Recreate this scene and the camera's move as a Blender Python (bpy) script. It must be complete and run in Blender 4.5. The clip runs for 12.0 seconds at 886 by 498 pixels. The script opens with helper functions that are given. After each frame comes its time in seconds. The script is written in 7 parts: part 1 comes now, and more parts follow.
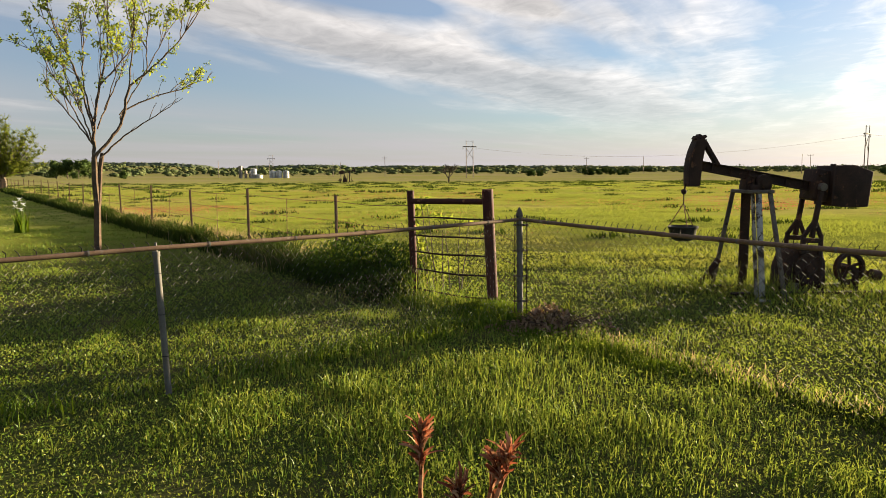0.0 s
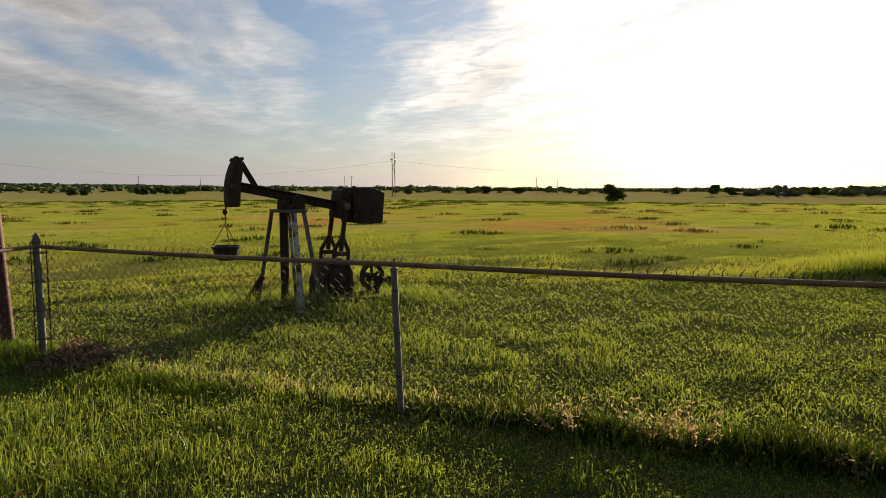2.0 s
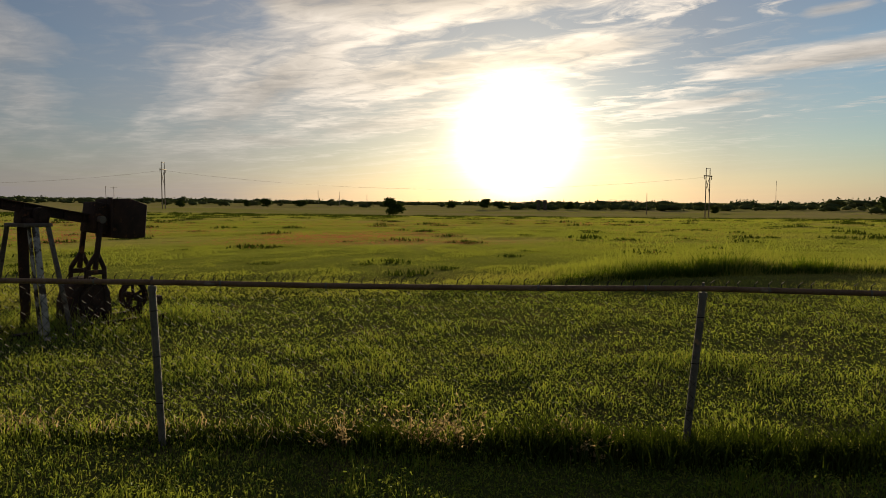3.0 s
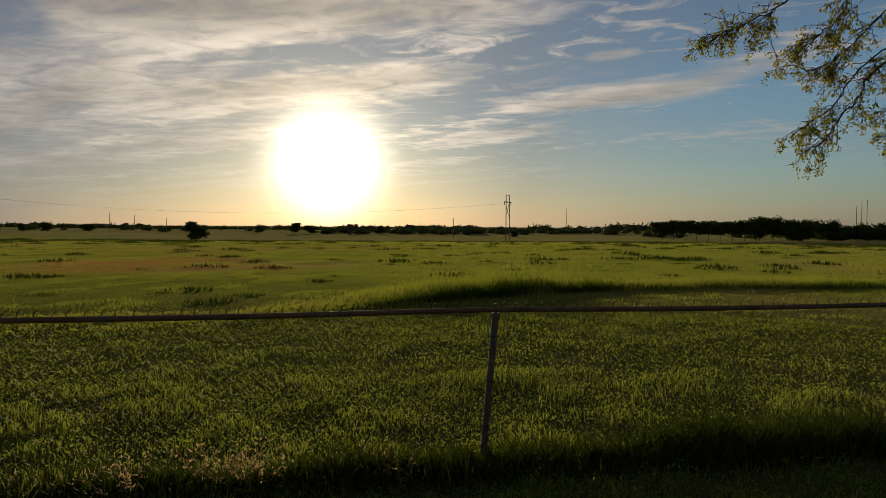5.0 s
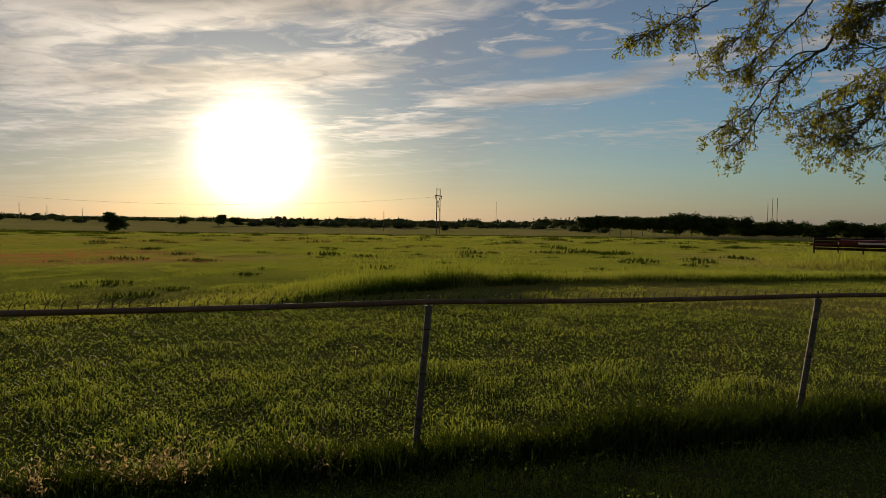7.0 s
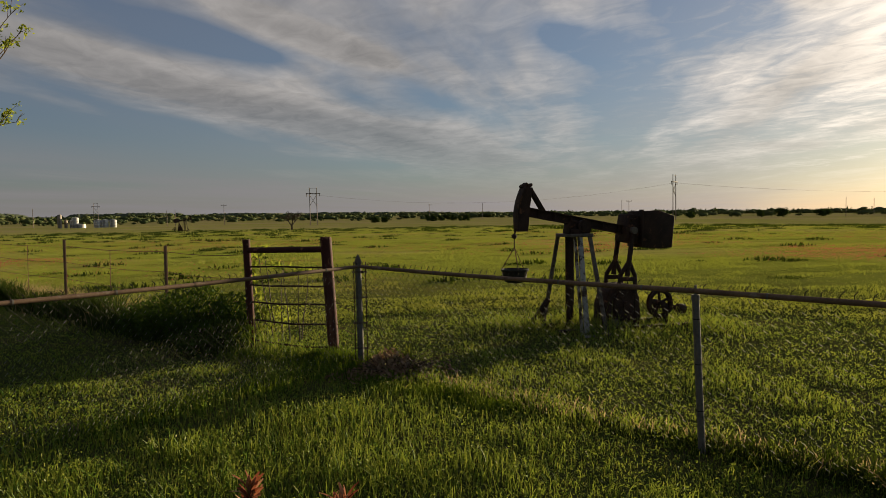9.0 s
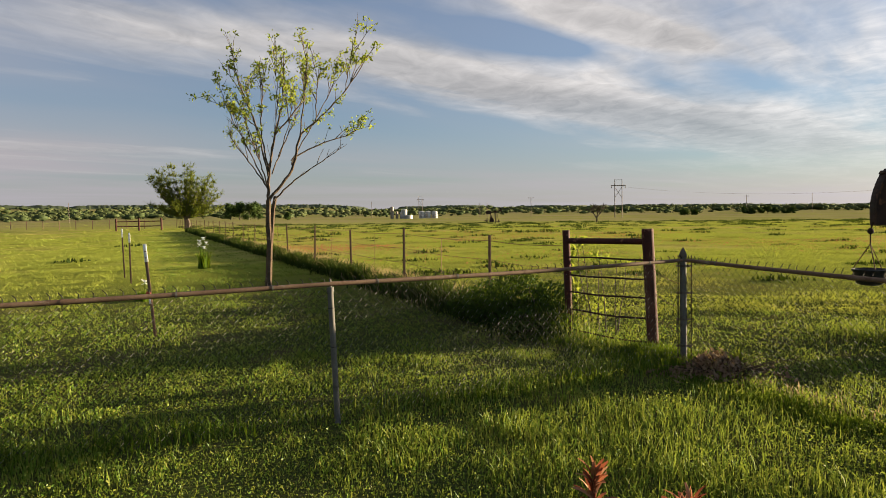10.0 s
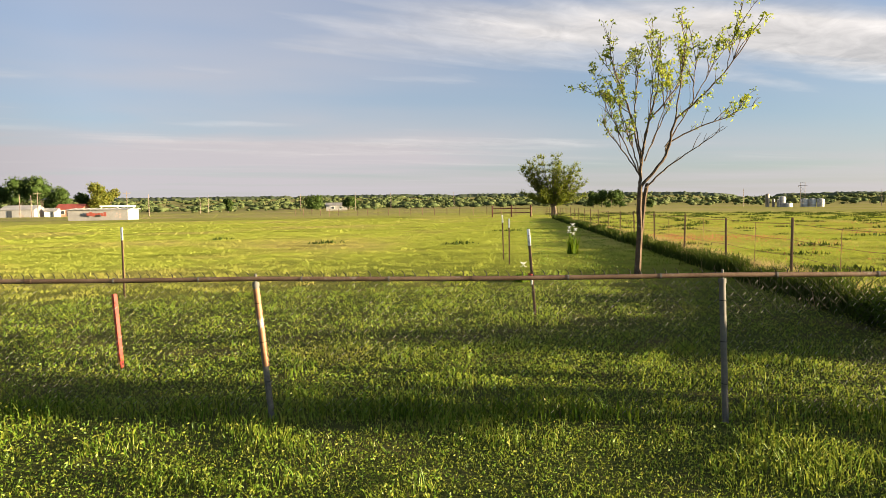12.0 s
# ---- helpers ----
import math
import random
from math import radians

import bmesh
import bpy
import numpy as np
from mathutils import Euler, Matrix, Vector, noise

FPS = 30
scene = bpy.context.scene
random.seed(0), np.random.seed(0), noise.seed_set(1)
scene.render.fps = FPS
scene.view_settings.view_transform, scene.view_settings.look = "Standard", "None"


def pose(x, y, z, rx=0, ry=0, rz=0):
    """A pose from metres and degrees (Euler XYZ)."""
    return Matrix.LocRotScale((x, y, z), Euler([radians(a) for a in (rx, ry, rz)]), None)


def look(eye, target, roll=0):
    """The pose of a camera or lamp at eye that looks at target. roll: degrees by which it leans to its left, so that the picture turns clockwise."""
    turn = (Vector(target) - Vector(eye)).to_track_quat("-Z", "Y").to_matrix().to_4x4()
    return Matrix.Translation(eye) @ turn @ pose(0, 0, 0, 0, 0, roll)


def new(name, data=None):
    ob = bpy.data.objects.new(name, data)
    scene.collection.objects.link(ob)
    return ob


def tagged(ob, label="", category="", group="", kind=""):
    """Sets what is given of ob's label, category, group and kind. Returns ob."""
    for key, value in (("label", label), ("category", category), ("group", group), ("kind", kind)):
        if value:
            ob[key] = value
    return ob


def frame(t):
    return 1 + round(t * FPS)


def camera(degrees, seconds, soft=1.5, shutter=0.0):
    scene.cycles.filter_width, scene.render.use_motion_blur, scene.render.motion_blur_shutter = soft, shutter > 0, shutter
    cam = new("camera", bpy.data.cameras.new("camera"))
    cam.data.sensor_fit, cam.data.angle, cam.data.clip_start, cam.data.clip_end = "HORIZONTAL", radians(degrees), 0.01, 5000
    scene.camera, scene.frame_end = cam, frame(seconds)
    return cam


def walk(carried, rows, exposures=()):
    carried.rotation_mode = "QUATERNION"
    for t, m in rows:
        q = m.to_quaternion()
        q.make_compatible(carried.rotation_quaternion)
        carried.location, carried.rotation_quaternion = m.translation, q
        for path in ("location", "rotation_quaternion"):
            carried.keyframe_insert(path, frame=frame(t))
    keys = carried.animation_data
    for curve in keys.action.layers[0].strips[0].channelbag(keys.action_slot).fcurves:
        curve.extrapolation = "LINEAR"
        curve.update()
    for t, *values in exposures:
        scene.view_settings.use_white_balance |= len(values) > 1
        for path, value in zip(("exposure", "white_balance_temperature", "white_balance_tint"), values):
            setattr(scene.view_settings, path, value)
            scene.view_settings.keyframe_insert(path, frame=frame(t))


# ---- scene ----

# ---------------------------------------------------------------- camera
cam = camera(65.25, 12.0, 0.65)
ROWS = [
    (0.0, 0.015, 0.022, 1.672, 0.64, -6.50, 0.61),
    (0.5, 0.089, -0.009, 1.682, -10.83, -6.87, 0.00),
    (1.0, 0.111, 0.017, 1.679, -11.41, -6.44, 0.64),
    (1.5, 0.118, -0.005, 1.683, -12.54, -5.06, 0.41),
    (2.0, 0.216, -0.096, 1.687, -34.60, -5.16, 0.23),
    (2.5, 0.302, -0.097, 1.675, -49.61, -6.15, 0.54),
    (3.0, 0.290, -0.135, 1.686, -52.45, -4.09, -0.21),
    (3.2, 0.285, -0.151, 1.687, -53.35, -2.88, -0.27),
    (4.8, 0.320, -0.187, 1.700, -63.55, -2.35, -0.41),
    (5.0, 0.325, -0.201, 1.697, -67.95, -2.02, -0.31),
    (5.5, 0.359, -0.179, 1.683, -76.28, -2.11, -0.16),
    (6.0, 0.364, -0.176, 1.678, -76.35, -2.30, -1.00),
    (6.5, 0.364, -0.175, 1.680, -74.86, -2.78, -0.81),
    (6.7, 0.366, -0.177, 1.684, -74.80, -2.68, -0.94),
    (8.3, 0.256, -0.041, 1.678, -40.23, -1.11, 1.44),
    (8.5, 0.179, -0.085, 1.676, -30.02, -1.21, 1.37),
    (9.0, 0.092, -0.026, 1.680, -12.11, -2.85, 1.07),
    (9.5, -0.009, -0.030, 1.677, 2.05, -3.37, 1.31),
    (10.0, -0.105, -0.027, 1.673, 12.62, -3.05, 0.98),
    (10.5, -0.155, -0.042, 1.666, 19.12, -3.21, 0.62),
    (11.0, -0.186, -0.075, 1.674, 25.20, -3.56, 0.72),
    (11.5, -0.245, -0.095, 1.665, 33.71, -3.48, 0.88),
    (12.0, -0.287, -0.133, 1.670, 41.85, -3.58, 0.89),
]
EXPOSURES = [(0.0, 2.3, 7250, 10), (0.5, 2.08, 7220, 10), (1.0, 2.05, 7200, 10), (1.5, 2.0, 7200, 10), (2.0, 1.7, 7300, 10), (2.5, 1.2, 7400, 10), (3.2, 0.7, 7450, 10),
             (4.8, 0.3, 7450, 10), (5.5, 0.25, 7350, 10), (6.7, 0.45, 7350, 10), (8.3, 0.22, 7450, 10), (8.7, 0.5, 7450, 10), (9.0, 1.05, 7300, 10),
             (9.5, 1.7, 7150, 10), (10.5, 2.1, 7100, 10), (11.1, 2.1, 7150, 10), (12.0, 2.5, 7300, 10)]
walk(cam, [(t, pose(x, y, z, 90 + pitch, roll, yaw)) for t, x, y, z, yaw, pitch, roll in ROWS], EXPOSURES)

# ---------------------------------------------------------------- light
SUN_AZ, SUN_EL = 58.5, 6.2          # degrees to the right of +y, degrees up
SUN_DIR = Vector((math.sin(radians(SUN_AZ)) * math.cos(radians(SUN_EL)),
                  math.cos(radians(SUN_AZ)) * math.cos(radians(SUN_EL)), math.sin(radians(SUN_EL))))
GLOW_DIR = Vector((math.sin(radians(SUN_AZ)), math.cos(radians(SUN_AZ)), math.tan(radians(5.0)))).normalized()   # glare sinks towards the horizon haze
SKY_STRENGTH, SUN_STRENGTH = 0.05, 5.0
CLOUD_LIGHT = 6.0


def link_nodes(tree):
    """Short makers of shader nodes for one tree."""
    def node(kind, **values):
        n = tree.nodes.new(kind)
        for k, v in values.items():
            n.inputs[k].default_value = v
        return n

    def plug(socket, value):
        if isinstance(value, bpy.types.NodeSocket):
            tree.links.new(value, socket)
        else:
            socket.default_value = value

    def calc(op, a, b=0.0, c=0.0, clamp=False):
        n = tree.nodes.new("ShaderNodeMath")
        n.operation, n.use_clamp = op, clamp
        for s, v in zip(n.inputs, (a, b, c)):
            plug(s, v)
        return n.outputs[0]

    def blend(fac, a, b, mode="MIX"):
        n = tree.nodes.new("ShaderNodeMix")
        n.data_type, n.blend_type = "RGBA", mode
        plug(n.inputs[0], fac)
        plug(n.inputs[6], a if isinstance(a, bpy.types.NodeSocket) else (*a, 1))
        plug(n.inputs[7], b if isinstance(b, bpy.types.NodeSocket) else (*b, 1))
        return n.outputs[2]

    def ramp(fac, stops):
        n = tree.nodes.new("ShaderNodeValToRGB")
        while len(n.color_ramp.elements) < len(stops):
            n.color_ramp.elements.new(0.5)
        for e, (p, c) in zip(n.color_ramp.elements, stops):
            e.position = p
            e.color = (c, c, c, 1) if isinstance(c, (int, float)) else (*c, 1)
        plug(n.inputs[0], fac)
        return n.outputs[0]

    def noise_of(vector, scale, detail=4, rough=0.55, distort=0.0):
        n = node("ShaderNodeTexNoise", Scale=scale, Detail=detail, Roughness=rough, Distortion=distort)
        if vector is not None:
            tree.links.new(vector, n.inputs["Vector"])
        return n.outputs[0]
    return node, plug, calc, blend, ramp, noise_of


world = bpy.data.worlds.new("world")
scene.world = world
world.use_nodes = True
wt = world.node_tree
wt.nodes.clear()
node, plug, calc, blend, ramp, noise_of = link_nodes(wt)
sky = node("ShaderNodeTexSky")
sky.sky_type, sky.sun_disc = "NISHITA", False
sky.sun_elevation, sky.sun_rotation = radians(SUN_EL), radians(SUN_AZ)
sky.air_density, sky.dust_density, sky.ozone_density, sky.altitude = 1.0, 0.6, 4.0, 250
way = node("ShaderNodeTexCoord").outputs["Generated"]
split = node("ShaderNodeSeparateXYZ")
plug(split.inputs[0], way)
sx, sy, sz = split.outputs
height = calc("ADD", calc("MAXIMUM", sz, 0.0), 0.02)
# the cloud deck: bands that run towards 33 degrees right of north
ca, sa = math.cos(radians(33)), math.sin(radians(33))
across = calc("DIVIDE", calc("SUBTRACT", calc("MULTIPLY", sx, ca), calc("MULTIPLY", sy, sa)), height)
along = calc("DIVIDE", calc("ADD", calc("MULTIPLY", sx, sa), calc("MULTIPLY", sy, ca)), height)
deck = node("ShaderNodeCombineXYZ")
plug(deck.inputs[0], calc("MULTIPLY", across, 0.50))
plug(deck.inputs[1], calc("MULTIPLY", along, 0.13))
wisps = node("ShaderNodeCombineXYZ")
plug(wisps.inputs[0], calc("ADD", calc("MULTIPLY", across, 1.3), calc("MULTIPLY", along, 0.25)))
plug(wisps.inputs[1], calc("MULTIPLY", along, 0.42))
body_noise = noise_of(deck.outputs[0], 1.0, 6, 0.5, 0.4)
wisp_noise = noise_of(wisps.outputs[0], 1.0, 5, 0.50, 0.4)
cloud_noise = calc("ADD", calc("MULTIPLY", body_noise, 0.52), calc("MULTIPLY", wisp_noise, 0.48))
# where the deck is thick and where it opens: soft strokes by bearing and elevation (from, to, half width, weight)
bearing_deg = calc("MULTIPLY", calc("ARCTAN2", calc("MULTIPLY", sx, -1.0), sy), 180 / math.pi)
rise_deg = calc("MULTIPLY", calc("ARCSINE", sz), 180 / math.pi)
spot = node("ShaderNodeCombineXYZ")
plug(spot.inputs[0], bearing_deg)
plug(spot.inputs[1], rise_deg)
spot.inputs[2].default_value = 1.0
STROKES = [
    ((50, 10.0), (2, 4.2), 2.3, -0.62), ((70, 9.0), (46, 8.0), 2.5, -0.25), ((66, 4.6), (20, 5.2), 0.7, 0.34),
    ((18, 12.0), (-20, 3.6), 1.35, 0.62), ((46, 15.2), (12, 12.0), 1.6, 0.30), ((10, 14.6), (0, 12.2), 0.9, -0.45),
    ((6, 16.2), (-9, 12.2), 1.0, 0.45), ((-8, 10.4), (-18, 7.2), 1.0, -0.38), ((-20, 14.6), (-28, 11.6), 1.2, -0.62),
    ((-30, 15.6), (-38, 13.8), 1.1, -0.70), ((-24, 6.2), (-33, 9.4), 2.2, -0.38), ((-34, 6.0), (-44, 12.0), 1.2, 0.36),
    ((-44, 9.2), (-72, 12.8), 1.15, 0.62), ((-38, 16.0), (-80, 17.6), 2.0, 0.75), ((-52, 13.2), (-68, 14.4), 0.55, -0.45),
    ((-43, 5.3), (-55, 7.4), 0.7, 0.42), ((-36.5, 4.7), (-41, 4.5), 0.35, 0.55), ((-73, 9.5), (-90, 10.7), 0.95, 0.80),
    ((-67, 6.9), (-79.5, 8.0), 0.6, 0.75), ((-79, 13.2), (-84, 13.6), 0.45, 0.60), ((-88, 11.5), (-97, 12.4), 0.9, 0.45),
    ((-76, 5.2), (-110, 6.6), 2.0, -0.45), ((-80, 15.6), (-98, 15.2), 1.5, -0.35),
]
cover = ramp(calc("MULTIPLY_ADD", bearing_deg, 1 / 360, 0.5, True), [(0.0, 0.25), (0.24, 0.22), (0.30, 0.40), (0.36, 0.74), (0.42, 0.80), (0.47, 0.74), (0.51, 0.60), (0.58, 0.52), (0.70, 0.50), (1.0, 0.30)])
for (a0, e0), (a1, e1), thick_, weight_ in STROKES:
    run_, lift_ = a1 - a0, e1 - e0
    size_ = math.hypot(run_, lift_)
    cx_, cy_, ux, uy = (a0 + a1) / 2, (e0 + e1) / 2, run_ / size_, lift_ / size_
    pair_ = []
    for dx_, dy_, wide_ in ((ux, uy, size_ / 2), (-uy, ux, thick_)):
        d_ = node("ShaderNodeVectorMath")
        d_.operation = "DOT_PRODUCT"
        plug(d_.inputs[0], spot.outputs[0])
        d_.inputs[1].default_value = (dx_ / wide_, dy_ / wide_, -(dx_ * cx_ + dy_ * cy_) / wide_)
        pair_.append(d_.outputs["Value"])
    u2 = calc("MULTIPLY", pair_[0], pair_[0])
    far_ = calc("MULTIPLY_ADD", pair_[1], pair_[1], calc("MULTIPLY", u2, u2))
    cover = calc("MULTIPLY_ADD", calc("POWER", 2.718, calc("MULTIPLY", far_, -0.9)), weight_, cover)
dense = calc("MULTIPLY_ADD", calc("SUBTRACT", cloud_noise, 0.5), 5.4, calc("MULTIPLY_ADD", cover, 2.0, -1.0), True)
ripple = node("ShaderNodeCombineXYZ")
plug(ripple.inputs[0], calc("ADD", calc("MULTIPLY", across, 2.6), calc("MULTIPLY", along, 0.9)))
plug(ripple.inputs[1], calc("MULTIPLY", along, 2.2))
fine_noise = noise_of(ripple.outputs[0], 1.6, 5, 0.6, 0.7)
side = calc("MULTIPLY_ADD", across, 1 / 30, 0.5, True)
cells = calc("MULTIPLY", ramp(calc("MULTIPLY_ADD", bearing_deg, 1 / 360, 0.5, True), [(0.26, 0.0), (0.30, 0.9), (0.36, 0.8), (0.42, 0.25), (0.47, 0.0)]), ramp(rise_deg, [(0.0, 0.0), (1.0, 1.0)]))
cell_noise = calc("MULTIPLY_ADD", calc("SUBTRACT", fine_noise, 0.5), 3.0, 0.0)
dense = calc("MULTIPLY_ADD", cells, cell_noise, dense, True)
# softer, thinner sheets towards the left, small crisp clouds towards the right
dense = calc("MULTIPLY", dense, ramp(side, [(0.0, 0.40), (0.30, 0.55), (0.40, 0.9), (0.5, 1.0)]))
crisp = calc("MULTIPLY", ramp(side, [(0.50, 0.0), (0.56, 1.0)]), ramp(calc("ADD", calc("MULTIPLY", fine_noise, 0.45), calc("MULTIPLY", wisp_noise, 0.55)), [(0.52, 0.0), (0.60, 0.85)]))
dense = calc("MAXIMUM", dense, calc("MULTIPLY", crisp, ramp(side, [(0.6, 1.0), (0.8, 0.25)])))
dense = calc("MULTIPLY", dense, ramp(sz, [(0.0, 0.0), (0.045, 0.15), (0.10, 0.62), (0.17, 0.92)]))
# a thin high sheet that dulls the blue
sheet = node("ShaderNodeCombineXYZ")
plug(sheet.inputs[0], calc("MULTIPLY", across, 0.22))
plug(sheet.inputs[1], calc("MULTIPLY", along, 0.12))
thin = ramp(noise_of(sheet.outputs[0], 1.0, 4, 0.5, 0.3), [(0.30, 0.20), (0.68, 0.80)])
thin = calc("MULTIPLY", thin, ramp(calc("MULTIPLY_ADD", across, 1 / 30, 0.5, True), [(0.0, 1.0), (0.22, 0.9), (0.31, 0.50), (0.42, 0.48), (0.55, 0.46), (0.62, 0.14), (1.0, 0.07)]))
thin = calc("MULTIPLY", thin, ramp(calc("MULTIPLY_ADD", bearing_deg, 1 / 360, 0.5, True), [(0.30, 1.5), (0.44, 1.45), (0.52, 0.95), (0.58, 0.85), (0.62, 1.4), (0.68, 2.2)]), 0.0, True)
# pale haze towards the horizon
veil = ramp(sz, [(0.0, 0.80), (0.025, 0.52), (0.07, 0.28), (0.16, 0.12), (0.5, 0.04)])
toward = node("ShaderNodeVectorMath")
toward.operation = "DOT_PRODUCT"
plug(toward.inputs[0], way)
toward.inputs[1].default_value = GLOW_DIR
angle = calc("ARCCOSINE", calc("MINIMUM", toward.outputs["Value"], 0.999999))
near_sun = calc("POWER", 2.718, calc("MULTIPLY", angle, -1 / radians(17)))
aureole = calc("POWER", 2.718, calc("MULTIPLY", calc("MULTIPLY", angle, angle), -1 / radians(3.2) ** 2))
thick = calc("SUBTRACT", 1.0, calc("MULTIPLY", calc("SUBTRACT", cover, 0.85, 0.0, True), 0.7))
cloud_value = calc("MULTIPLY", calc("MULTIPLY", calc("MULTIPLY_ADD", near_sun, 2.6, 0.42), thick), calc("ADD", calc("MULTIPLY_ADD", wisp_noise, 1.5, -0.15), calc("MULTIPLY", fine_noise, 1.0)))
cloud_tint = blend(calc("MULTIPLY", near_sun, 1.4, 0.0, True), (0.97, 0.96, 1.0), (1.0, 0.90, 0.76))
cloud_colour = node("ShaderNodeVectorMath")
cloud_colour.operation = "SCALE"
plug(cloud_colour.inputs[0], cloud_tint)
plug(cloud_colour.inputs["Scale"], calc("MULTIPLY", cloud_value, CLOUD_LIGHT))
veil_colour = node("ShaderNodeVectorMath")
veil_colour.operation = "SCALE"
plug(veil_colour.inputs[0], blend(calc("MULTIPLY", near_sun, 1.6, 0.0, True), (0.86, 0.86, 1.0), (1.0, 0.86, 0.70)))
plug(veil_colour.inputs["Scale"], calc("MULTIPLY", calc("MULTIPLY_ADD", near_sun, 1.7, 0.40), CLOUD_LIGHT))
# the clear strip to the right of the sun is the bluest and brightest
open_blue = node("ShaderNodeVectorMath")
open_blue.operation = "MULTIPLY"
plug(open_blue.inputs[0], sky.outputs[0])
off_sun = calc("SUBTRACT", 1.0, calc("MULTIPLY", near_sun, 2.6, 0.0, True))
plug(open_blue.inputs[1], blend(calc("MULTIPLY", off_sun, ramp(side, [(0.50, 0.0), (0.62, 1.0)])), (0.455, 0.49, 0.52), (0.88, 0.98, 0.98)))
doubled = node("ShaderNodeVectorMath")
doubled.operation = "SCALE"
plug(doubled.inputs[0], open_blue.outputs[0])
doubled.inputs["Scale"].default_value = 2.0
clear_sky = blend(calc("MULTIPLY", veil, ramp(side, [(0.5, 1.0), (0.7, 0.72)])), doubled.outputs[0], veil_colour.outputs[0])
clear_sky = blend(thin, clear_sky, veil_colour.outputs[0])
mixed = blend(dense, clear_sky, cloud_colour.outputs[0])
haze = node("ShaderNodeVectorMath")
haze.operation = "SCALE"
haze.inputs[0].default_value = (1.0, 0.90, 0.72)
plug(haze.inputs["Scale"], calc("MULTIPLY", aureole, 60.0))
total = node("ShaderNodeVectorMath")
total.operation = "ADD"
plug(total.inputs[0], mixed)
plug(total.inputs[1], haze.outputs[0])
dusk = node("ShaderNodeVectorMath")
dusk.operation = "SCALE"
plug(dusk.inputs[0], total.outputs[0])
plug(dusk.inputs["Scale"], ramp(calc("MULTIPLY", angle, 1 / math.pi), [(0.0, 1.0), (0.70, 1.0), (0.90, 0.42)]))
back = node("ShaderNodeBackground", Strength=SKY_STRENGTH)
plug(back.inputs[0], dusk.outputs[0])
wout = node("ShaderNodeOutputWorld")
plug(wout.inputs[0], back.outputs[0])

sun = new("sun", bpy.data.lights.new("sun", "SUN"))
sun.data.energy, sun.data.angle, sun.data.color = SUN_STRENGTH, radians(0.55), (1.0, 0.85, 0.60)
sun.matrix_world = look((0, 0, 30), Vector((0, 0, 30)) - SUN_DIR)


# ---------------------------------------------------------------- materials
def material(name):
    m = bpy.data.materials.new(name)
    m.use_nodes = True
    m.node_tree.nodes.clear()
    return m, link_nodes(m.node_tree)


def surface(name, dark, light, scale=8.0, rough=0.7, metal=0.0, bump=0.3, spots=None, spot_scale=20.0, spot_amount=0.5, grain=60.0, per_piece=0.0):
    """A worn solid: two tones by a broad noise, a fine grain, spots of a third colour, and relief."""
    m, (node, plug, calc, blend, ramp, noise_of) = material(name)
    where = node("ShaderNodeTexCoord").outputs["Object"]
    broad, fine = noise_of(where, scale, 5, 0.6), noise_of(where, grain, 3, 0.6)
    tone = ramp(calc("ADD", calc("MULTIPLY", broad, 0.7), calc("MULTIPLY", fine, 0.3)), [(0.35, dark), (0.65, light)])
    if spots:
        patch = ramp(noise_of(where, spot_scale, 6, 0.65), [(spot_amount, 0.0), (spot_amount + 0.08, 1.0)])
        tone = blend(patch, tone, spots)
    if per_piece:
        shade = calc("MULTIPLY_ADD", node("ShaderNodeObjectInfo").outputs["Random"], per_piece, 1 - per_piece / 2)
        scaled = node("ShaderNodeVectorMath")
        scaled.operation = "SCALE"
        plug(scaled.inputs[0], tone)
        plug(scaled.inputs["Scale"], shade)
        tone = scaled.outputs[0]
    b = node("ShaderNodeBsdfPrincipled", Metallic=metal)
    b.inputs["Specular IOR Level"].default_value = 0.22
    plug(b.inputs["Base Color"], tone)
    plug(b.inputs["Roughness"], calc("MULTIPLY_ADD", broad, 0.3, rough - 0.15, True))
    if bump:
        relief = node("ShaderNodeBump", Strength=bump, Distance=0.01)
        plug(relief.inputs["Height"], calc("ADD", broad, calc("MULTIPLY", fine, 0.5)))
        plug(b.inputs["Normal"], relief.outputs[0])
    plug(node("ShaderNodeOutputMaterial").inputs[0], b.outputs[0])
    return m


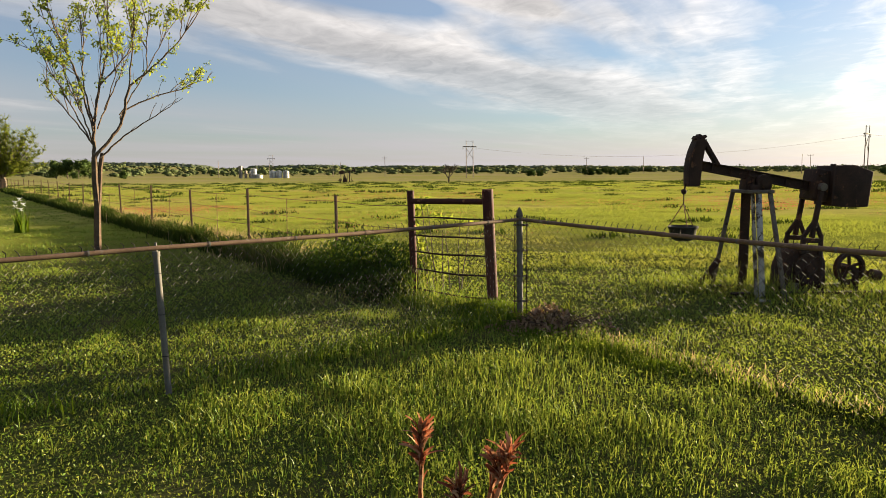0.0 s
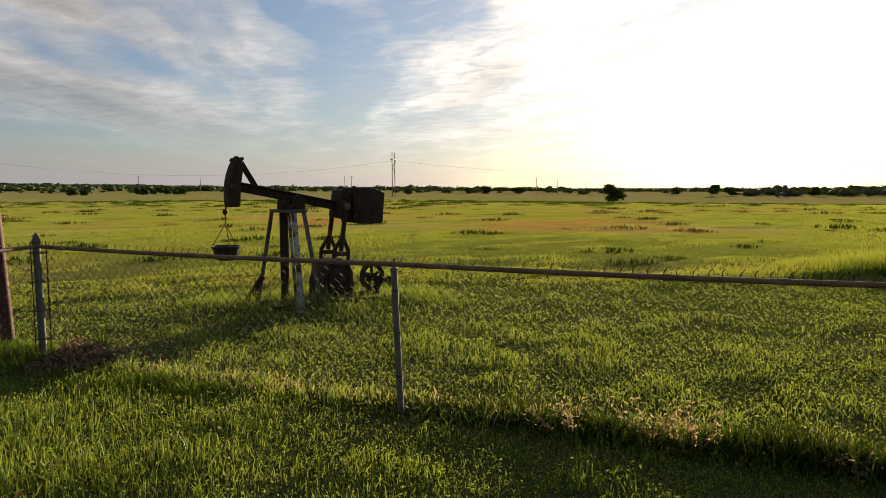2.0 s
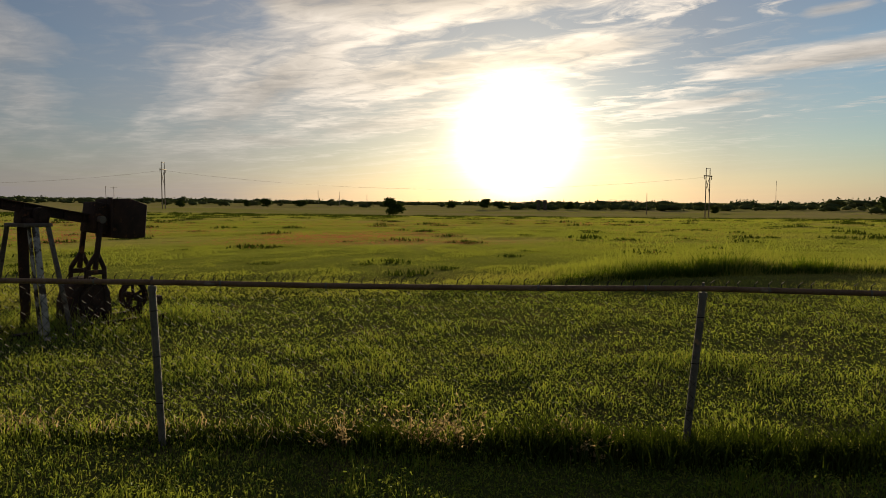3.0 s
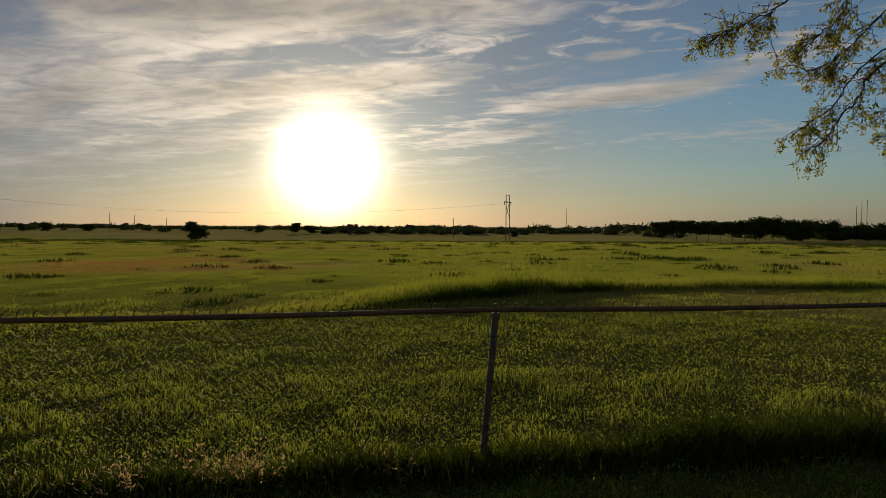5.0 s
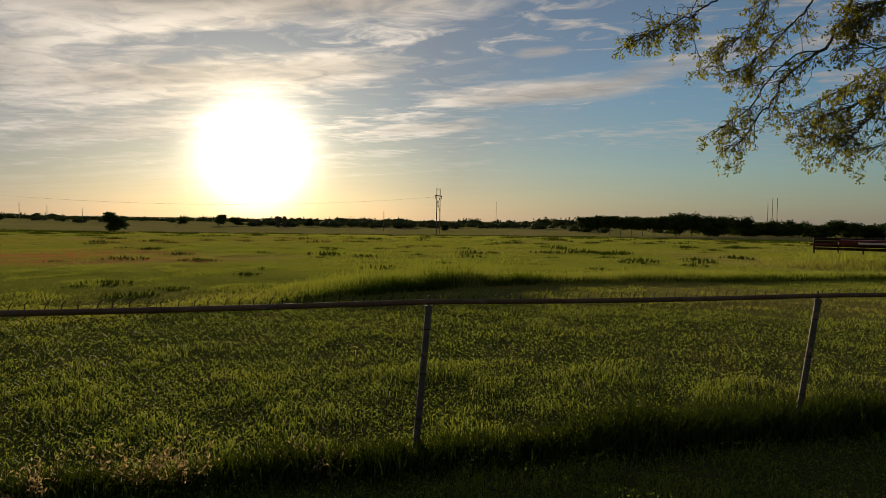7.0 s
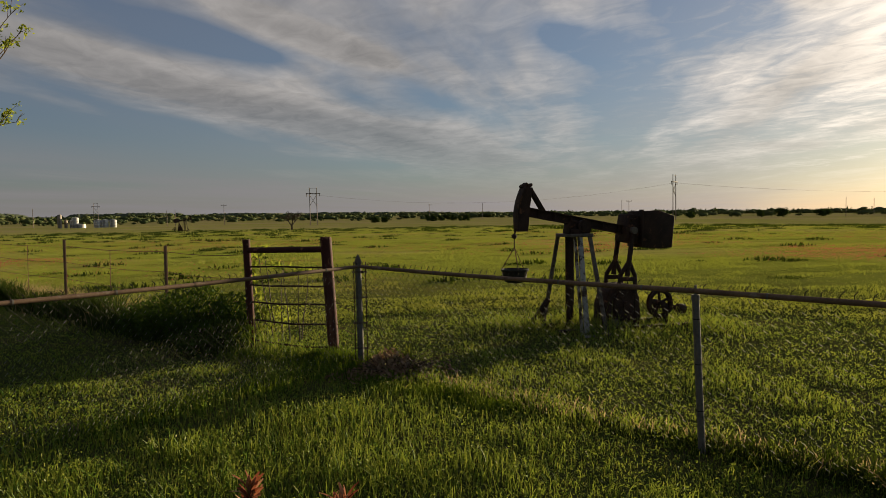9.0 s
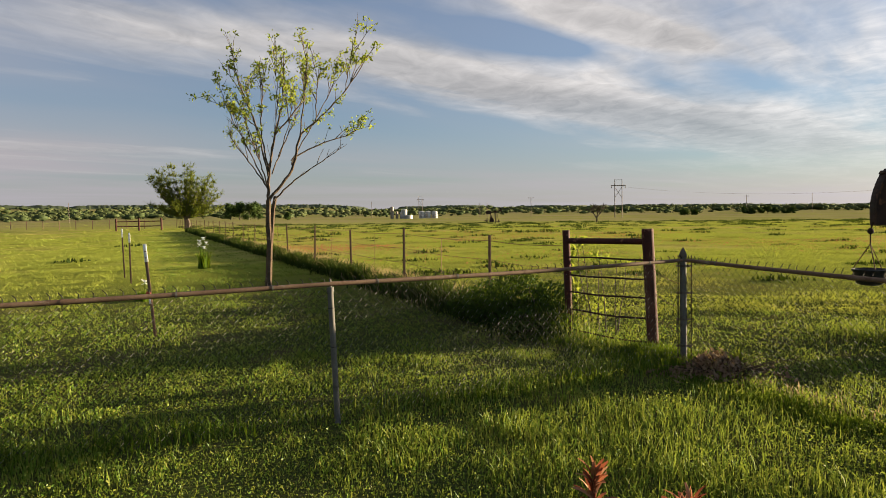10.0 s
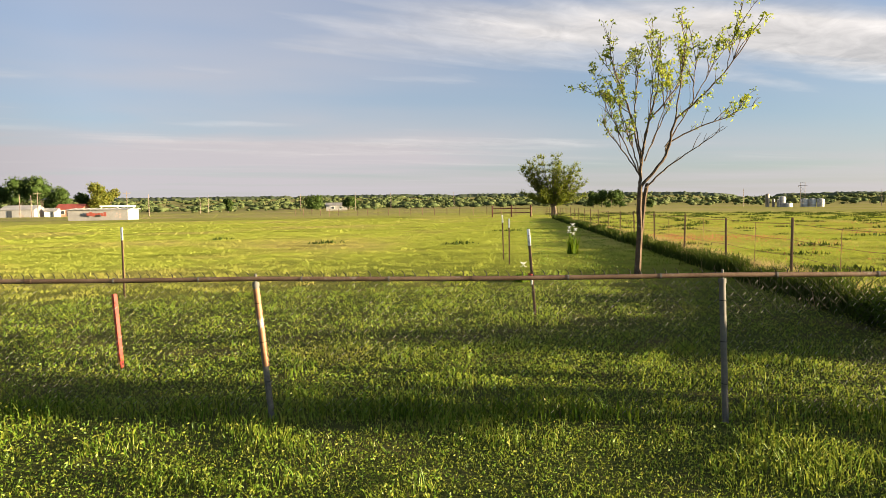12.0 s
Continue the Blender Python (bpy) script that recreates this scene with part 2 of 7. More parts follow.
def leafy(name, tones, through_tone, patch_scale=0.25, patch=(0.3, 0.28, 0.08), patch_from=0.55, translucent=0.45, rough=0.5, sheen=0.004):
    """Thin leaves and blades: each island its own tone, broad patches over the ground, light shining through."""
    m, (node, plug, calc, blend, ramp, noise_of) = material(name)
    chance = node("ShaderNodeNewGeometry").outputs["Random Per Island"]
    where = node("ShaderNodeTexCoord").outputs["Object"]
    n = len(tones)
    tone = ramp(chance, [(i / max(1, n - 1), c) for i, c in enumerate(tones)])
    broad = ramp(noise_of(where, patch_scale, 4, 0.6), [(patch_from, 0.0), (patch_from + 0.15, 0.75)])
    tone = blend(broad, tone, patch)
    d = node("ShaderNodeBsdfDiffuse")
    plug(d.inputs[0], tone)
    t = node("ShaderNodeBsdfTranslucent")
    plug(t.inputs[0], blend(0.6, tone, through_tone))
    g = node("ShaderNodeBsdfGlossy", Roughness=rough)
    g.inputs[0].default_value = (1, 1, 1, 1)
    mix = node("ShaderNodeMixShader")
    plug(mix.inputs[0], translucent)
    plug(mix.inputs[1], d.outputs[0])
    plug(mix.inputs[2], t.outputs[0])
    over = node("ShaderNodeMixShader")
    plug(over.inputs[0], sheen)
    plug(over.inputs[1], mix.outputs[0])
    plug(over.inputs[2], g.outputs[0])
    plug(node("ShaderNodeOutputMaterial").inputs[0], over.outputs[0])
    return m


LAWN = leafy("lawn_blades", [(0.057, 0.124, 0.009), (0.091, 0.169, 0.014), (0.139, 0.198, 0.019), (0.219, 0.219, 0.037), (0.064, 0.132, 0.011)],
             (0.421, 0.474, 0.070), 0.35, (0.248, 0.196, 0.041), 0.60, 0.25, 0.45, 0.012)
PASTURE = leafy("pasture_blades", [(0.196, 0.240, 0.035), (0.212, 0.250, 0.042), (0.230, 0.256, 0.049), (0.252, 0.256, 0.058)],
                (0.42, 0.46, 0.055), 0.09, (0.315, 0.250, 0.080), 0.49, 0.27, 0.5, 0.005)
# a darker grass for tussocks and fence weeds: shade put into the blade colour
SHADE_BLADE = leafy("shade_dark_blades", [(0.022, 0.042, 0.006), (0.03, 0.05, 0.008), (0.04, 0.055, 0.010)], (0.10, 0.14, 0.01), 0.3, (0.05, 0.05, 0.015), 0.6, 0.15, 0.8)
TALL = leafy("tall_blades", [(0.036, 0.082, 0.008), (0.055, 0.105, 0.010), (0.075, 0.120, 0.013), (0.09, 0.12, 0.020)],
             (0.20, 0.27, 0.010), 0.5, (0.07, 0.085, 0.014), 0.62, 0.22, 0.6)
STRAW = leafy("dry_blades", [(0.30, 0.22, 0.11), (0.24, 0.18, 0.09), (0.36, 0.27, 0.15), (0.16, 0.15, 0.05)], (0.4, 0.3, 0.14), 0.6, (0.2, 0.13, 0.08), 0.6)
DEAD_LEAF = leafy("dead_leaves", [(0.22, 0.14, 0.085), (0.28, 0.19, 0.12), (0.15, 0.09, 0.06), (0.36, 0.27, 0.17)], (0.26, 0.15, 0.07), 3.0, (0.14, 0.08, 0.05), 0.6, 0.15)
BLOOM = leafy("red_blooms", [(0.38, 0.12, 0.075), (0.34, 0.14, 0.08), (0.40, 0.16, 0.09)], (0.44, 0.16, 0.08), 0.5, (0.40, 0.12, 0.07), 0.6, 0.35)
YOUNG_LEAF = leafy("young_leaves", [(0.11, 0.165, 0.025), (0.14, 0.19, 0.03), (0.18, 0.205, 0.035)], (0.46, 0.50, 0.06), 0.8, (0.25, 0.2, 0.06), 0.65)
OAK_LEAF = leafy("spring_leaves", [(0.08, 0.102, 0.02), (0.11, 0.122, 0.025), (0.15, 0.142, 0.03)], (0.33, 0.31, 0.035), 0.8, (0.15, 0.115, 0.04), 0.6, 0.4)
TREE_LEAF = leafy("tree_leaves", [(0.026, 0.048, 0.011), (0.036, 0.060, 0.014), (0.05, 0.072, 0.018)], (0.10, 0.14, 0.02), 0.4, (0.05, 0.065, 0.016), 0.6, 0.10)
SHRUB_LEAF = leafy("shrub_leaves", [(0.055, 0.085, 0.014), (0.08, 0.105, 0.018), (0.10, 0.115, 0.024)], (0.28, 0.31, 0.03), 0.3, (0.14, 0.13, 0.05), 0.58)
BUSH_LEAF = leafy("bush_leaves", [(0.020, 0.046, 0.007), (0.032, 0.064, 0.009), (0.048, 0.080, 0.012)], (0.12, 0.18, 0.012), 1.5, (0.04, 0.065, 0.012), 0.6, 0.2)
RED_LEAF = leafy("red_brown_leaves", [(0.12, 0.030, 0.018), (0.18, 0.055, 0.03), (0.30, 0.13, 0.07), (0.50, 0.32, 0.19), (0.10, 0.028, 0.018)], (0.34, 0.10, 0.045), 9.0, (0.4, 0.24, 0.14), 0.6, 0.3)
# skyline foliage: distance haze is put into these paler greens
CANOPY = surface("haze_tinted_canopy", (0.030, 0.046, 0.020), (0.062, 0.082, 0.034), 0.035, 1.0, 0, 0, (0.095, 0.10, 0.045), 0.012, 0.56, 0.25)
WOODS = leafy("haze_tinted_woods", [(0.046, 0.066, 0.026), (0.064, 0.084, 0.032), (0.088, 0.100, 0.040)], (0.08, 0.10, 0.03), 0.012, (0.075, 0.08, 0.03), 0.55, 0.08)
PETAL = leafy("white_petals", [(0.75, 0.75, 0.72), (0.8, 0.8, 0.76)], (0.8, 0.8, 0.7), 3.0, (0.75, 0.74, 0.68), 0.7, 0.35)
BARK = surface("grey_brown_bark", (0.045, 0.029, 0.019), (0.115, 0.076, 0.048), 9, 0.9, 0, 1.0, (0.20, 0.155, 0.12), 14, 0.58)
DARK_BARK = surface("dark_bark", (0.05, 0.04, 0.03), (0.12, 0.09, 0.07), 5, 0.9, 0, 0.8)
GALVANISED = surface("galvanised_steel", (0.080, 0.075, 0.067), (0.145, 0.135, 0.121), 5, 0.8, 0.05, 0.1, (0.30, 0.19, 0.11), 7, 0.60)
RUSTY_RAIL = surface("rust_stained_rail", (0.105, 0.060, 0.038), (0.215, 0.140, 0.092), 4, 0.75, 0.1, 0.2, (0.25, 0.20, 0.16), 6, 0.60)
RUST_POST = surface("rusted_grey_pipe", (0.22, 0.105, 0.055), (0.32, 0.18, 0.105), 3, 0.6, 0.4, 0.2, (0.4, 0.38, 0.35), 3, 0.55)
# wire bends: sun glints put into a pale colour, against near-black wire
GLINT_ZINC = surface("pale_glint_zinc", (0.20, 0.19, 0.17), (0.32, 0.30, 0.27), 3, 0.75, 0.05, 0, None)
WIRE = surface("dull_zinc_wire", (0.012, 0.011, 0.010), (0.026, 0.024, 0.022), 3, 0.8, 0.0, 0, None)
OLD_WIRE = surface("rusty_wire", (0.10, 0.052, 0.034), (0.18, 0.095, 0.060), 3, 0.8, 0.1, 0)
PIPE_RED = surface("red_brown_painted_pipe", (0.038, 0.012, 0.010), (0.074, 0.022, 0.016), 5, 0.8, 0.0, 0.3, (0.20, 0.085, 0.05), 9, 0.60)
T_POST = surface("weathered_t_post", (0.095, 0.055, 0.036), (0.165, 0.100, 0.066), 4, 0.85, 0.0, 0.2)
WHITE_PAINT = surface("chalky_white_paint", (0.62, 0.61, 0.57), (0.8, 0.79, 0.75), 6, 0.6, 0, 0.1, (0.5, 0.46, 0.4), 9, 0.64)
RED_PAINT = surface("faded_red_paint", (0.19, 0.024, 0.016), (0.28, 0.045, 0.028), 6, 0.6, 0, 0.1, (0.25, 0.08, 0.05), 14, 0.6)
PUMP_RUST = surface("dark_rusted_iron", (0.018, 0.012, 0.010), (0.055, 0.030, 0.022), 5, 0.85, 0.05, 0.6, (0.12, 0.055, 0.03), 9, 0.60)
PUMP_FLAKED = surface("flaking_silver_paint_on_iron", (0.20, 0.195, 0.185), (0.36, 0.35, 0.33), 6, 0.65, 0.2, 0.5, (0.045, 0.032, 0.025), 7, 0.47)
PUMP_GREY = surface("worn_grey_iron", (0.06, 0.05, 0.042), (0.14, 0.12, 0.10), 6, 0.8, 0.05, 0.5, (0.06, 0.04, 0.03), 8, 0.56)
POT = surface("black_enamel", (0.02, 0.02, 0.02), (0.05, 0.045, 0.04), 8, 0.45, 0.2, 0.1)
TANK_WHITE = surface("white_tank_steel", (0.40, 0.395, 0.38), (0.50, 0.49, 0.475), 0.6, 0.5, 0, 0.05, (0.5, 0.42, 0.34), 0.5, 0.64, 4)
TANK_TAN = surface("tan_tank_steel", (0.27, 0.22, 0.17), (0.35, 0.30, 0.24), 0.6, 0.5, 0, 0.05, None, 1, 0.6, 4)
SHED_WALL = surface("whitewashed_boards", (0.19, 0.18, 0.175), (0.27, 0.26, 0.25), 0.4, 0.8, 0, 0.2, (0.5, 0.34, 0.28), 0.35, 0.62, 3)
SHED_ROOF = surface("grey_sheet_roof", (0.26, 0.25, 0.24), (0.35, 0.34, 0.325), 0.5, 0.5, 0.3, 0.1, (0.36, 0.26, 0.2), 0.6, 0.6, 3)
RED_ROOF = surface("red_sheet_roof", (0.20, 0.042, 0.032), (0.27, 0.07, 0.05), 0.5, 0.6, 0, 0.1, None, 1, 0.5, 3)
BRICK = surface("brown_brick", (0.26, 0.15, 0.10), (0.36, 0.22, 0.15), 0.7, 0.85, 0, 0.2, None, 1, 0.5, 5)
POLE_WOOD = surface("weathered_pole_wood", (0.13, 0.10, 0.08), (0.24, 0.19, 0.15), 1.0, 0.85, 0, 0.3, None, 1, 0.5, 6)
GLASS_DARK = surface("dark_window_glass", (0.03, 0.035, 0.04), (0.05, 0.055, 0.06), 0.5, 0.25, 0, 0, None, 1, 0.5, 2)
TRAILER_RED = surface("dark_red_enamel", (0.09, 0.012, 0.011), (0.14, 0.022, 0.018), 2, 0.45, 0, 0.1, (0.12, 0.05, 0.04), 4, 0.62, 20)
TYRE = surface("black_rubber", (0.015, 0.015, 0.015), (0.035, 0.034, 0.032), 4, 0.85, 0, 0.1)
LITTER = surface("brown_leaf_litter", (0.10, 0.06, 0.04), (0.22, 0.14, 0.09), 20, 0.9, 0, 0.5)


def ground_material():
    m, (node, plug, calc, blend, ramp, noise_of) = material("turf_and_soil")
    where = node("ShaderNodeTexCoord").outputs["Object"]
    fine, mid, broad = noise_of(where, 22, 5, 0.7), noise_of(where, 1.1, 5, 0.6), noise_of(where, 0.02, 5, 0.6)
    tone = ramp(fine, [(0.3, (0.028, 0.038, 0.010)), (0.5, (0.055, 0.07, 0.02)), (0.7, (0.10, 0.10, 0.035))])
    tone = blend(ramp(mid, [(0.5, 0.0), (0.68, 0.55)]), tone, (0.11, 0.085, 0.045))
    tone = blend(ramp(broad, [(0.45, 0.0), (0.62, 0.5)]), tone, (0.13, 0.115, 0.045))
    # beyond the mown ground the soil is hidden by a close pale-green sward
    reach = node("ShaderNodeVectorMath")
    reach.operation = "LENGTH"
    plug(reach.inputs[0], where)
    sward = blend(ramp(noise_of(where, 0.09, 4, 0.6), [(0.48, 0.0), (0.64, 0.8)]), (0.270, 0.295, 0.048), (0.335, 0.275, 0.100))
    sward = blend(ramp(noise_of(where, 0.35, 4, 0.65), [(0.50, 0.0), (0.66, 0.5)]), sward, (0.06, 0.075, 0.010))
    tone = blend(calc("MULTIPLY_ADD", reach.outputs["Value"], 1 / 14, -0.9, True), tone, sward)
    tone = blend(calc("MULTIPLY_ADD", reach.outputs["Value"], 1 / 90, -0.9, True), tone, blend(ramp(broad, [(0.42, 0.0), (0.60, 1.0)]), (0.225, 0.220, 0.070), (0.270, 0.228, 0.110)))
    b = node("ShaderNodeBsdfPrincipled", Roughness=1.0)
    b.inputs["Specular IOR Level"].default_value = 0.0
    plug(b.inputs["Base Color"], tone)
    relief = node("ShaderNodeBump", Strength=0.8, Distance=0.03)
    plug(relief.inputs["Height"], calc("ADD", fine, mid))
    plug(b.inputs["Normal"], relief.outputs[0])
    plug(node("ShaderNodeOutputMaterial").inputs[0], b.outputs[0])
    return m


TURF = ground_material()


# ---------------------------------------------------------------- mesh helpers
def thing(name, label, category, at=(0, 0, 0), turn=0.0, group="", kind=""):
    ob = new(name)
    ob.matrix_world = pose(*at, 0, 0, turn)
    ob.empty_display_size = 0.2
    return tagged(ob, label, category, group, kind)


def part(name, bm, mat, parent=None, label="", smooth=True):
    """Links a bmesh (or a ready mesh) as one mesh object under a thing or a part."""
    if isinstance(bm, bmesh.types.BMesh):
        me = bpy.data.meshes.new(name)
        bm.normal_update()
        bm.to_mesh(me)
        bm.free()
    else:
        me = bm
    if smooth:
        me.shade_smooth()
        me.set_sharp_from_angle(angle=radians(50))
    if mat and not me.materials:
        me.materials.append(mat)
    ob = new(name, me)
    if parent:
        ob.parent = parent
    return tagged(ob, label) if label else ob


def arrays(name, verts, faces):
    """A mesh from numpy arrays; faces all have the same number of corners."""
    verts, faces = np.asarray(verts, np.float32), np.asarray(faces, np.int32)
    me = bpy.data.meshes.new(name)
    k = faces.shape[1]
    me.vertices.add(len(verts))
    me.vertices.foreach_set("co", verts.ravel())
    me.loops.add(faces.size)
    me.loops.foreach_set("vertex_index", faces.ravel())
    me.polygons.add(len(faces))
    me.polygons.foreach_set("loop_start", np.arange(0, faces.size, k, dtype=np.int32))
    me.update(calc_edges=True)
    return me


def tubes(segs, sides=5):
    """Tapered tubes for many segments (x0, y0, z0, x1, y1, z1, r0, r1) at once."""
    s = np.asarray(segs, float)
    p0, p1, r0, r1 = s[:, 0:3], s[:, 3:6], s[:, 6], s[:, 7]
    d = p1 - p0
    d /= np.linalg.norm(d, axis=1, keepdims=True) + 1e-9
    ref = np.where(np.abs(d[:, 2:3]) > 0.9, [[1.0, 0, 0]], [[0, 0, 1.0]])
    a = np.cross(d, ref)
    a /= np.linalg.norm(a, axis=1, keepdims=True)
    b = np.cross(d, a)
    ang = np.arange(sides) * 2 * math.pi / sides
    ringv = a[:, None] * np.cos(ang)[None, :, None] + b[:, None] * np.sin(ang)[None, :, None]
    v = np.concatenate([p0[:, None] + ringv * r0[:, None, None], p1[:, None] + ringv * r1[:, None, None]], 1).reshape(-1, 3)
    i = np.arange(sides)
    f = np.stack([i, (i + 1) % sides, sides + (i + 1) % sides, sides + i], 1)
    f = (f[None] + (np.arange(len(s)) * 2 * sides)[:, None, None]).reshape(-1, 4)
    return v, f[:, ::-1]


def box(bm, at, size, turn=None, bevel=0.0):
    m = Matrix.Translation(at) @ (turn or Matrix()) @ Matrix.Diagonal((*size, 1))
    made = bmesh.ops.create_cube(bm, size=1.0, matrix=m)
    if bevel:
        edges = {e for v in made["verts"] for e in v.link_edges}
        bmesh.ops.bevel(bm, geom=list(edges), offset=bevel, segments=2, affect="EDGES", profile=0.5)
    return bm


def rod(bm, a, b, r0, r1=None, sides=10, caps=True):
    a, b = Vector(a), Vector(b)
    r1 = r0 if r1 is None else r1
    turn = (b - a).to_track_quat("Z", "Y").to_matrix().to_4x4()
    bmesh.ops.create_cone(bm, cap_ends=caps, segments=sides, radius1=r0, radius2=r1, depth=(b - a).length,
                          matrix=Matrix.Translation((a + b) / 2) @ turn)
    return bm


def bar(bm, a, b, wide, deep, bevel=0.006, up=(0, 1, 0)):
    """A straight bar of rectangular section from a to b; deep is measured along up."""
    a, b = Vector(a), Vector(b)
    z = (b - a).normalized()
    y = Vector(up) - z * z.dot(Vector(up))
    y.normalize()
    x = y.cross(z)
    turn = Matrix((x, y, z)).transposed().to_4x4()
    return box(bm, (a + b) / 2, (wide, deep, (b - a).length), turn, bevel)


def pipe(bm, points, radius, sides=12):
    """One continuous round bar through the points."""
    points = [Vector(p) for p in points]
    rings = []
    for i, p in enumerate(points):
        d = (points[min(i + 1, len(points) - 1)] - points[max(i - 1, 0)]).normalized()
        a = d.cross(Vector((0, 0, 1)) if abs(d.z) < 0.9 else Vector((1, 0, 0))).normalized()
        b = d.cross(a)
        rings.append([bm.verts.new(p + (a * math.cos(2 * math.pi * k / sides) + b * math.sin(2 * math.pi * k / sides)) * radius) for k in range(sides)])
    for lo, hi in zip(rings, rings[1:]):
        for k in range(sides):
            bm.faces.new((lo[k], lo[(k + 1) % sides], hi[(k + 1) % sides], hi[k]))
    bm.faces.new(rings[0][::-1])
    bm.faces.new(rings[-1])
    bmesh.ops.recalc_face_normals(bm, faces=bm.faces[:])
    return bm


def blank():
    return bmesh.new()


def spin(bm, profile, sides=24, at=(0, 0, 0), turn=None):
    """A turned solid from (radius, height) pairs."""
    m = Matrix.Translation(at) @ (turn or Matrix())
    rings = []
    for r, z in profile:
        rings.append([bm.verts.new(m @ Vector((max(r, 1e-4) * math.cos(2 * math.pi * i / sides), max(r, 1e-4) * math.sin(2 * math.pi * i / sides), z))) for i in range(sides)])
    for lo, hi in zip(rings, rings[1:]):
        for i in range(sides):
            bm.faces.new((lo[i], lo[(i + 1) % sides], hi[(i + 1) % sides], hi[i]))
    bm.faces.new(rings[0][::-1])
    bm.faces.new(rings[-1])
    return bm


# ---------------------------------------------------------------- the lie of the land
rng = np.random.default_rng(7)
LATTICE = rng.random((256, 256))


def value_noise(x, y):
    xi, yi = np.floor(x).astype(int), np.floor(y).astype(int)
    fx, fy = x - xi, y - yi
    fx, fy = fx * fx * (3 - 2 * fx), fy * fy * (3 - 2 * fy)
    a, b = LATTICE[xi % 256, yi % 256], LATTICE[(xi + 1) % 256, yi % 256]
    c, d = LATTICE[xi % 256, (yi + 1) % 256], LATTICE[(xi + 1) % 256, (yi + 1) % 256]
    return (a * (1 - fx) + b * fx) * (1 - fy) + (c * (1 - fx) + d * fx) * fy


def fbm(x, y, octaves=3):
    total, amp, norm = 0.0, 1.0, 0.0
    for o in range(octaves):
        total = total + amp * value_noise(x * 2 ** o + 17.3 * o, y * 2 ** o + 5.1 * o)
        norm, amp = norm + amp, amp * 0.5
    return total / norm


def step(x, lo, hi):
    t = np.clip((x - lo) / (hi - lo), 0, 1)
    return t * t * (3 - 2 * t)


def bearing(x, y):
    """Degrees to the left of +y."""
    return np.degrees(np.arctan2(-x, y))


def land(x, y):
    x, y = np.asarray(x, float), np.asarray(y, float)
    r, a = np.hypot(x, y), bearing(x, y)
    h = 0.05 * (fbm(x * 0.25, y * 0.25, 2) - 0.5) * step(r, 2, 6)
    # the pasture falls gently away, most towards the sunset side; wooded ridges close it
    fall = np.interp(a, [-180, -110, -86, -70, -48, -30, 0, 14, 25, 45, 67, 90, 180], [-2.0, -2.2, -2.3, -2.9, -2.5, -1.3, -0.95, -0.6, -0.2, 0.1, -0.1, -0.1, -2.0])
    ridge = np.interp(a, [-180, -110, -95, -80, -60, -45, -25, -12, 0, 10, 18, 23, 45, 60, 90, 180], [-8, -5, -9, -12, -13.5, -11.5, -2.5, 3, 5.5, 10, 9, 17, 21, 20, 18, -8])
    h = h + fall * step(r, 45, 200) * (1 - step(r, 420, 1500))
    h = h + ridge * step(r, 420, 1500) + 5 * (fbm(x * 0.0022, y * 0.0022, 3) - 0.5) * step(r, 500, 1500)
    return h


def on_land(x, y):
    return (x, y, float(land(x, y)))


def away(x, y, a, b):
    """Distance from a point to the stretch a-b, on the ground."""
    ax, ay, bx, by = *a, *b
    dx, dy = bx - ax, by - ay
    t = np.clip(((x - ax) * dx + (y - ay) * dy) / (dx * dx + dy * dy), 0, 1)
    return np.hypot(x - ax - t * dx, y - ay - t * dy)


# ground sheet to the horizon
rings = np.concatenate([[0.0], np.geomspace(0.8, 4200, 150)])
SPOKES = 240
rr, aa = np.meshgrid(rings, np.arange(SPOKES) * 2 * math.pi / SPOKES, indexing="ij")
gx, gy = rr * np.cos(aa), rr * np.sin(aa)
gv = np.stack([gx, gy, land(gx, gy)], -1).reshape(-1, 3)
ii, jj = np.meshgrid(np.arange(len(rings) - 1), np.arange(SPOKES), indexing="ij")
gf = np.stack([ii * SPOKES + jj, (ii + 1) * SPOKES + jj, (ii + 1) * SPOKES + (jj + 1) % SPOKES, ii * SPOKES + (jj + 1) % SPOKES], -1).reshape(-1, 4)
ground_mesh = arrays("ground", gv, gf)
ground_mesh.polygons.foreach_set("use_smooth", np.ones(len(gf), bool))
ground = part("ground", ground_mesh, TURF, None, "", False)
tagged(ground, "mown turf and open pasture reaching the horizon", "ground", kind="structure")

# ---------------------------------------------------------------- the plan
CORNER = (0.77, 7.57)
LEFT_POSTS = [(-2.14, 5.10), (-4.94, 2.99), (-7.95, 0.72), (-10.9, -1.5)]
RIGHT_POSTS = [(2.78, 4.17), (4.89, 1.35), (6.62, -1.39), (8.4, -4.3), (10.2, -7.1)]
LEFT_LEANS = [(-0.03, -0.02), (-0.06, -0.08), (0.02, 0.0), (0, 0)]
RIGHT_LEANS = [(-0.04, 0.02), (0.02, -0.09), (-0.04, -0.13), (0, 0), (0, 0)]
RAIL_Z = 1.12
BRACE_L, BRACE_R = (-0.49, 9.01), (0.48, 8.22)
FENCE_DIR = (-0.590, 0.807)


def along_fence(s):
    return (BRACE_L[0] + FENCE_DIR[0] * s, BRACE_L[1] + FENCE_DIR[1] * s)


FENCE_END = along_fence(112)


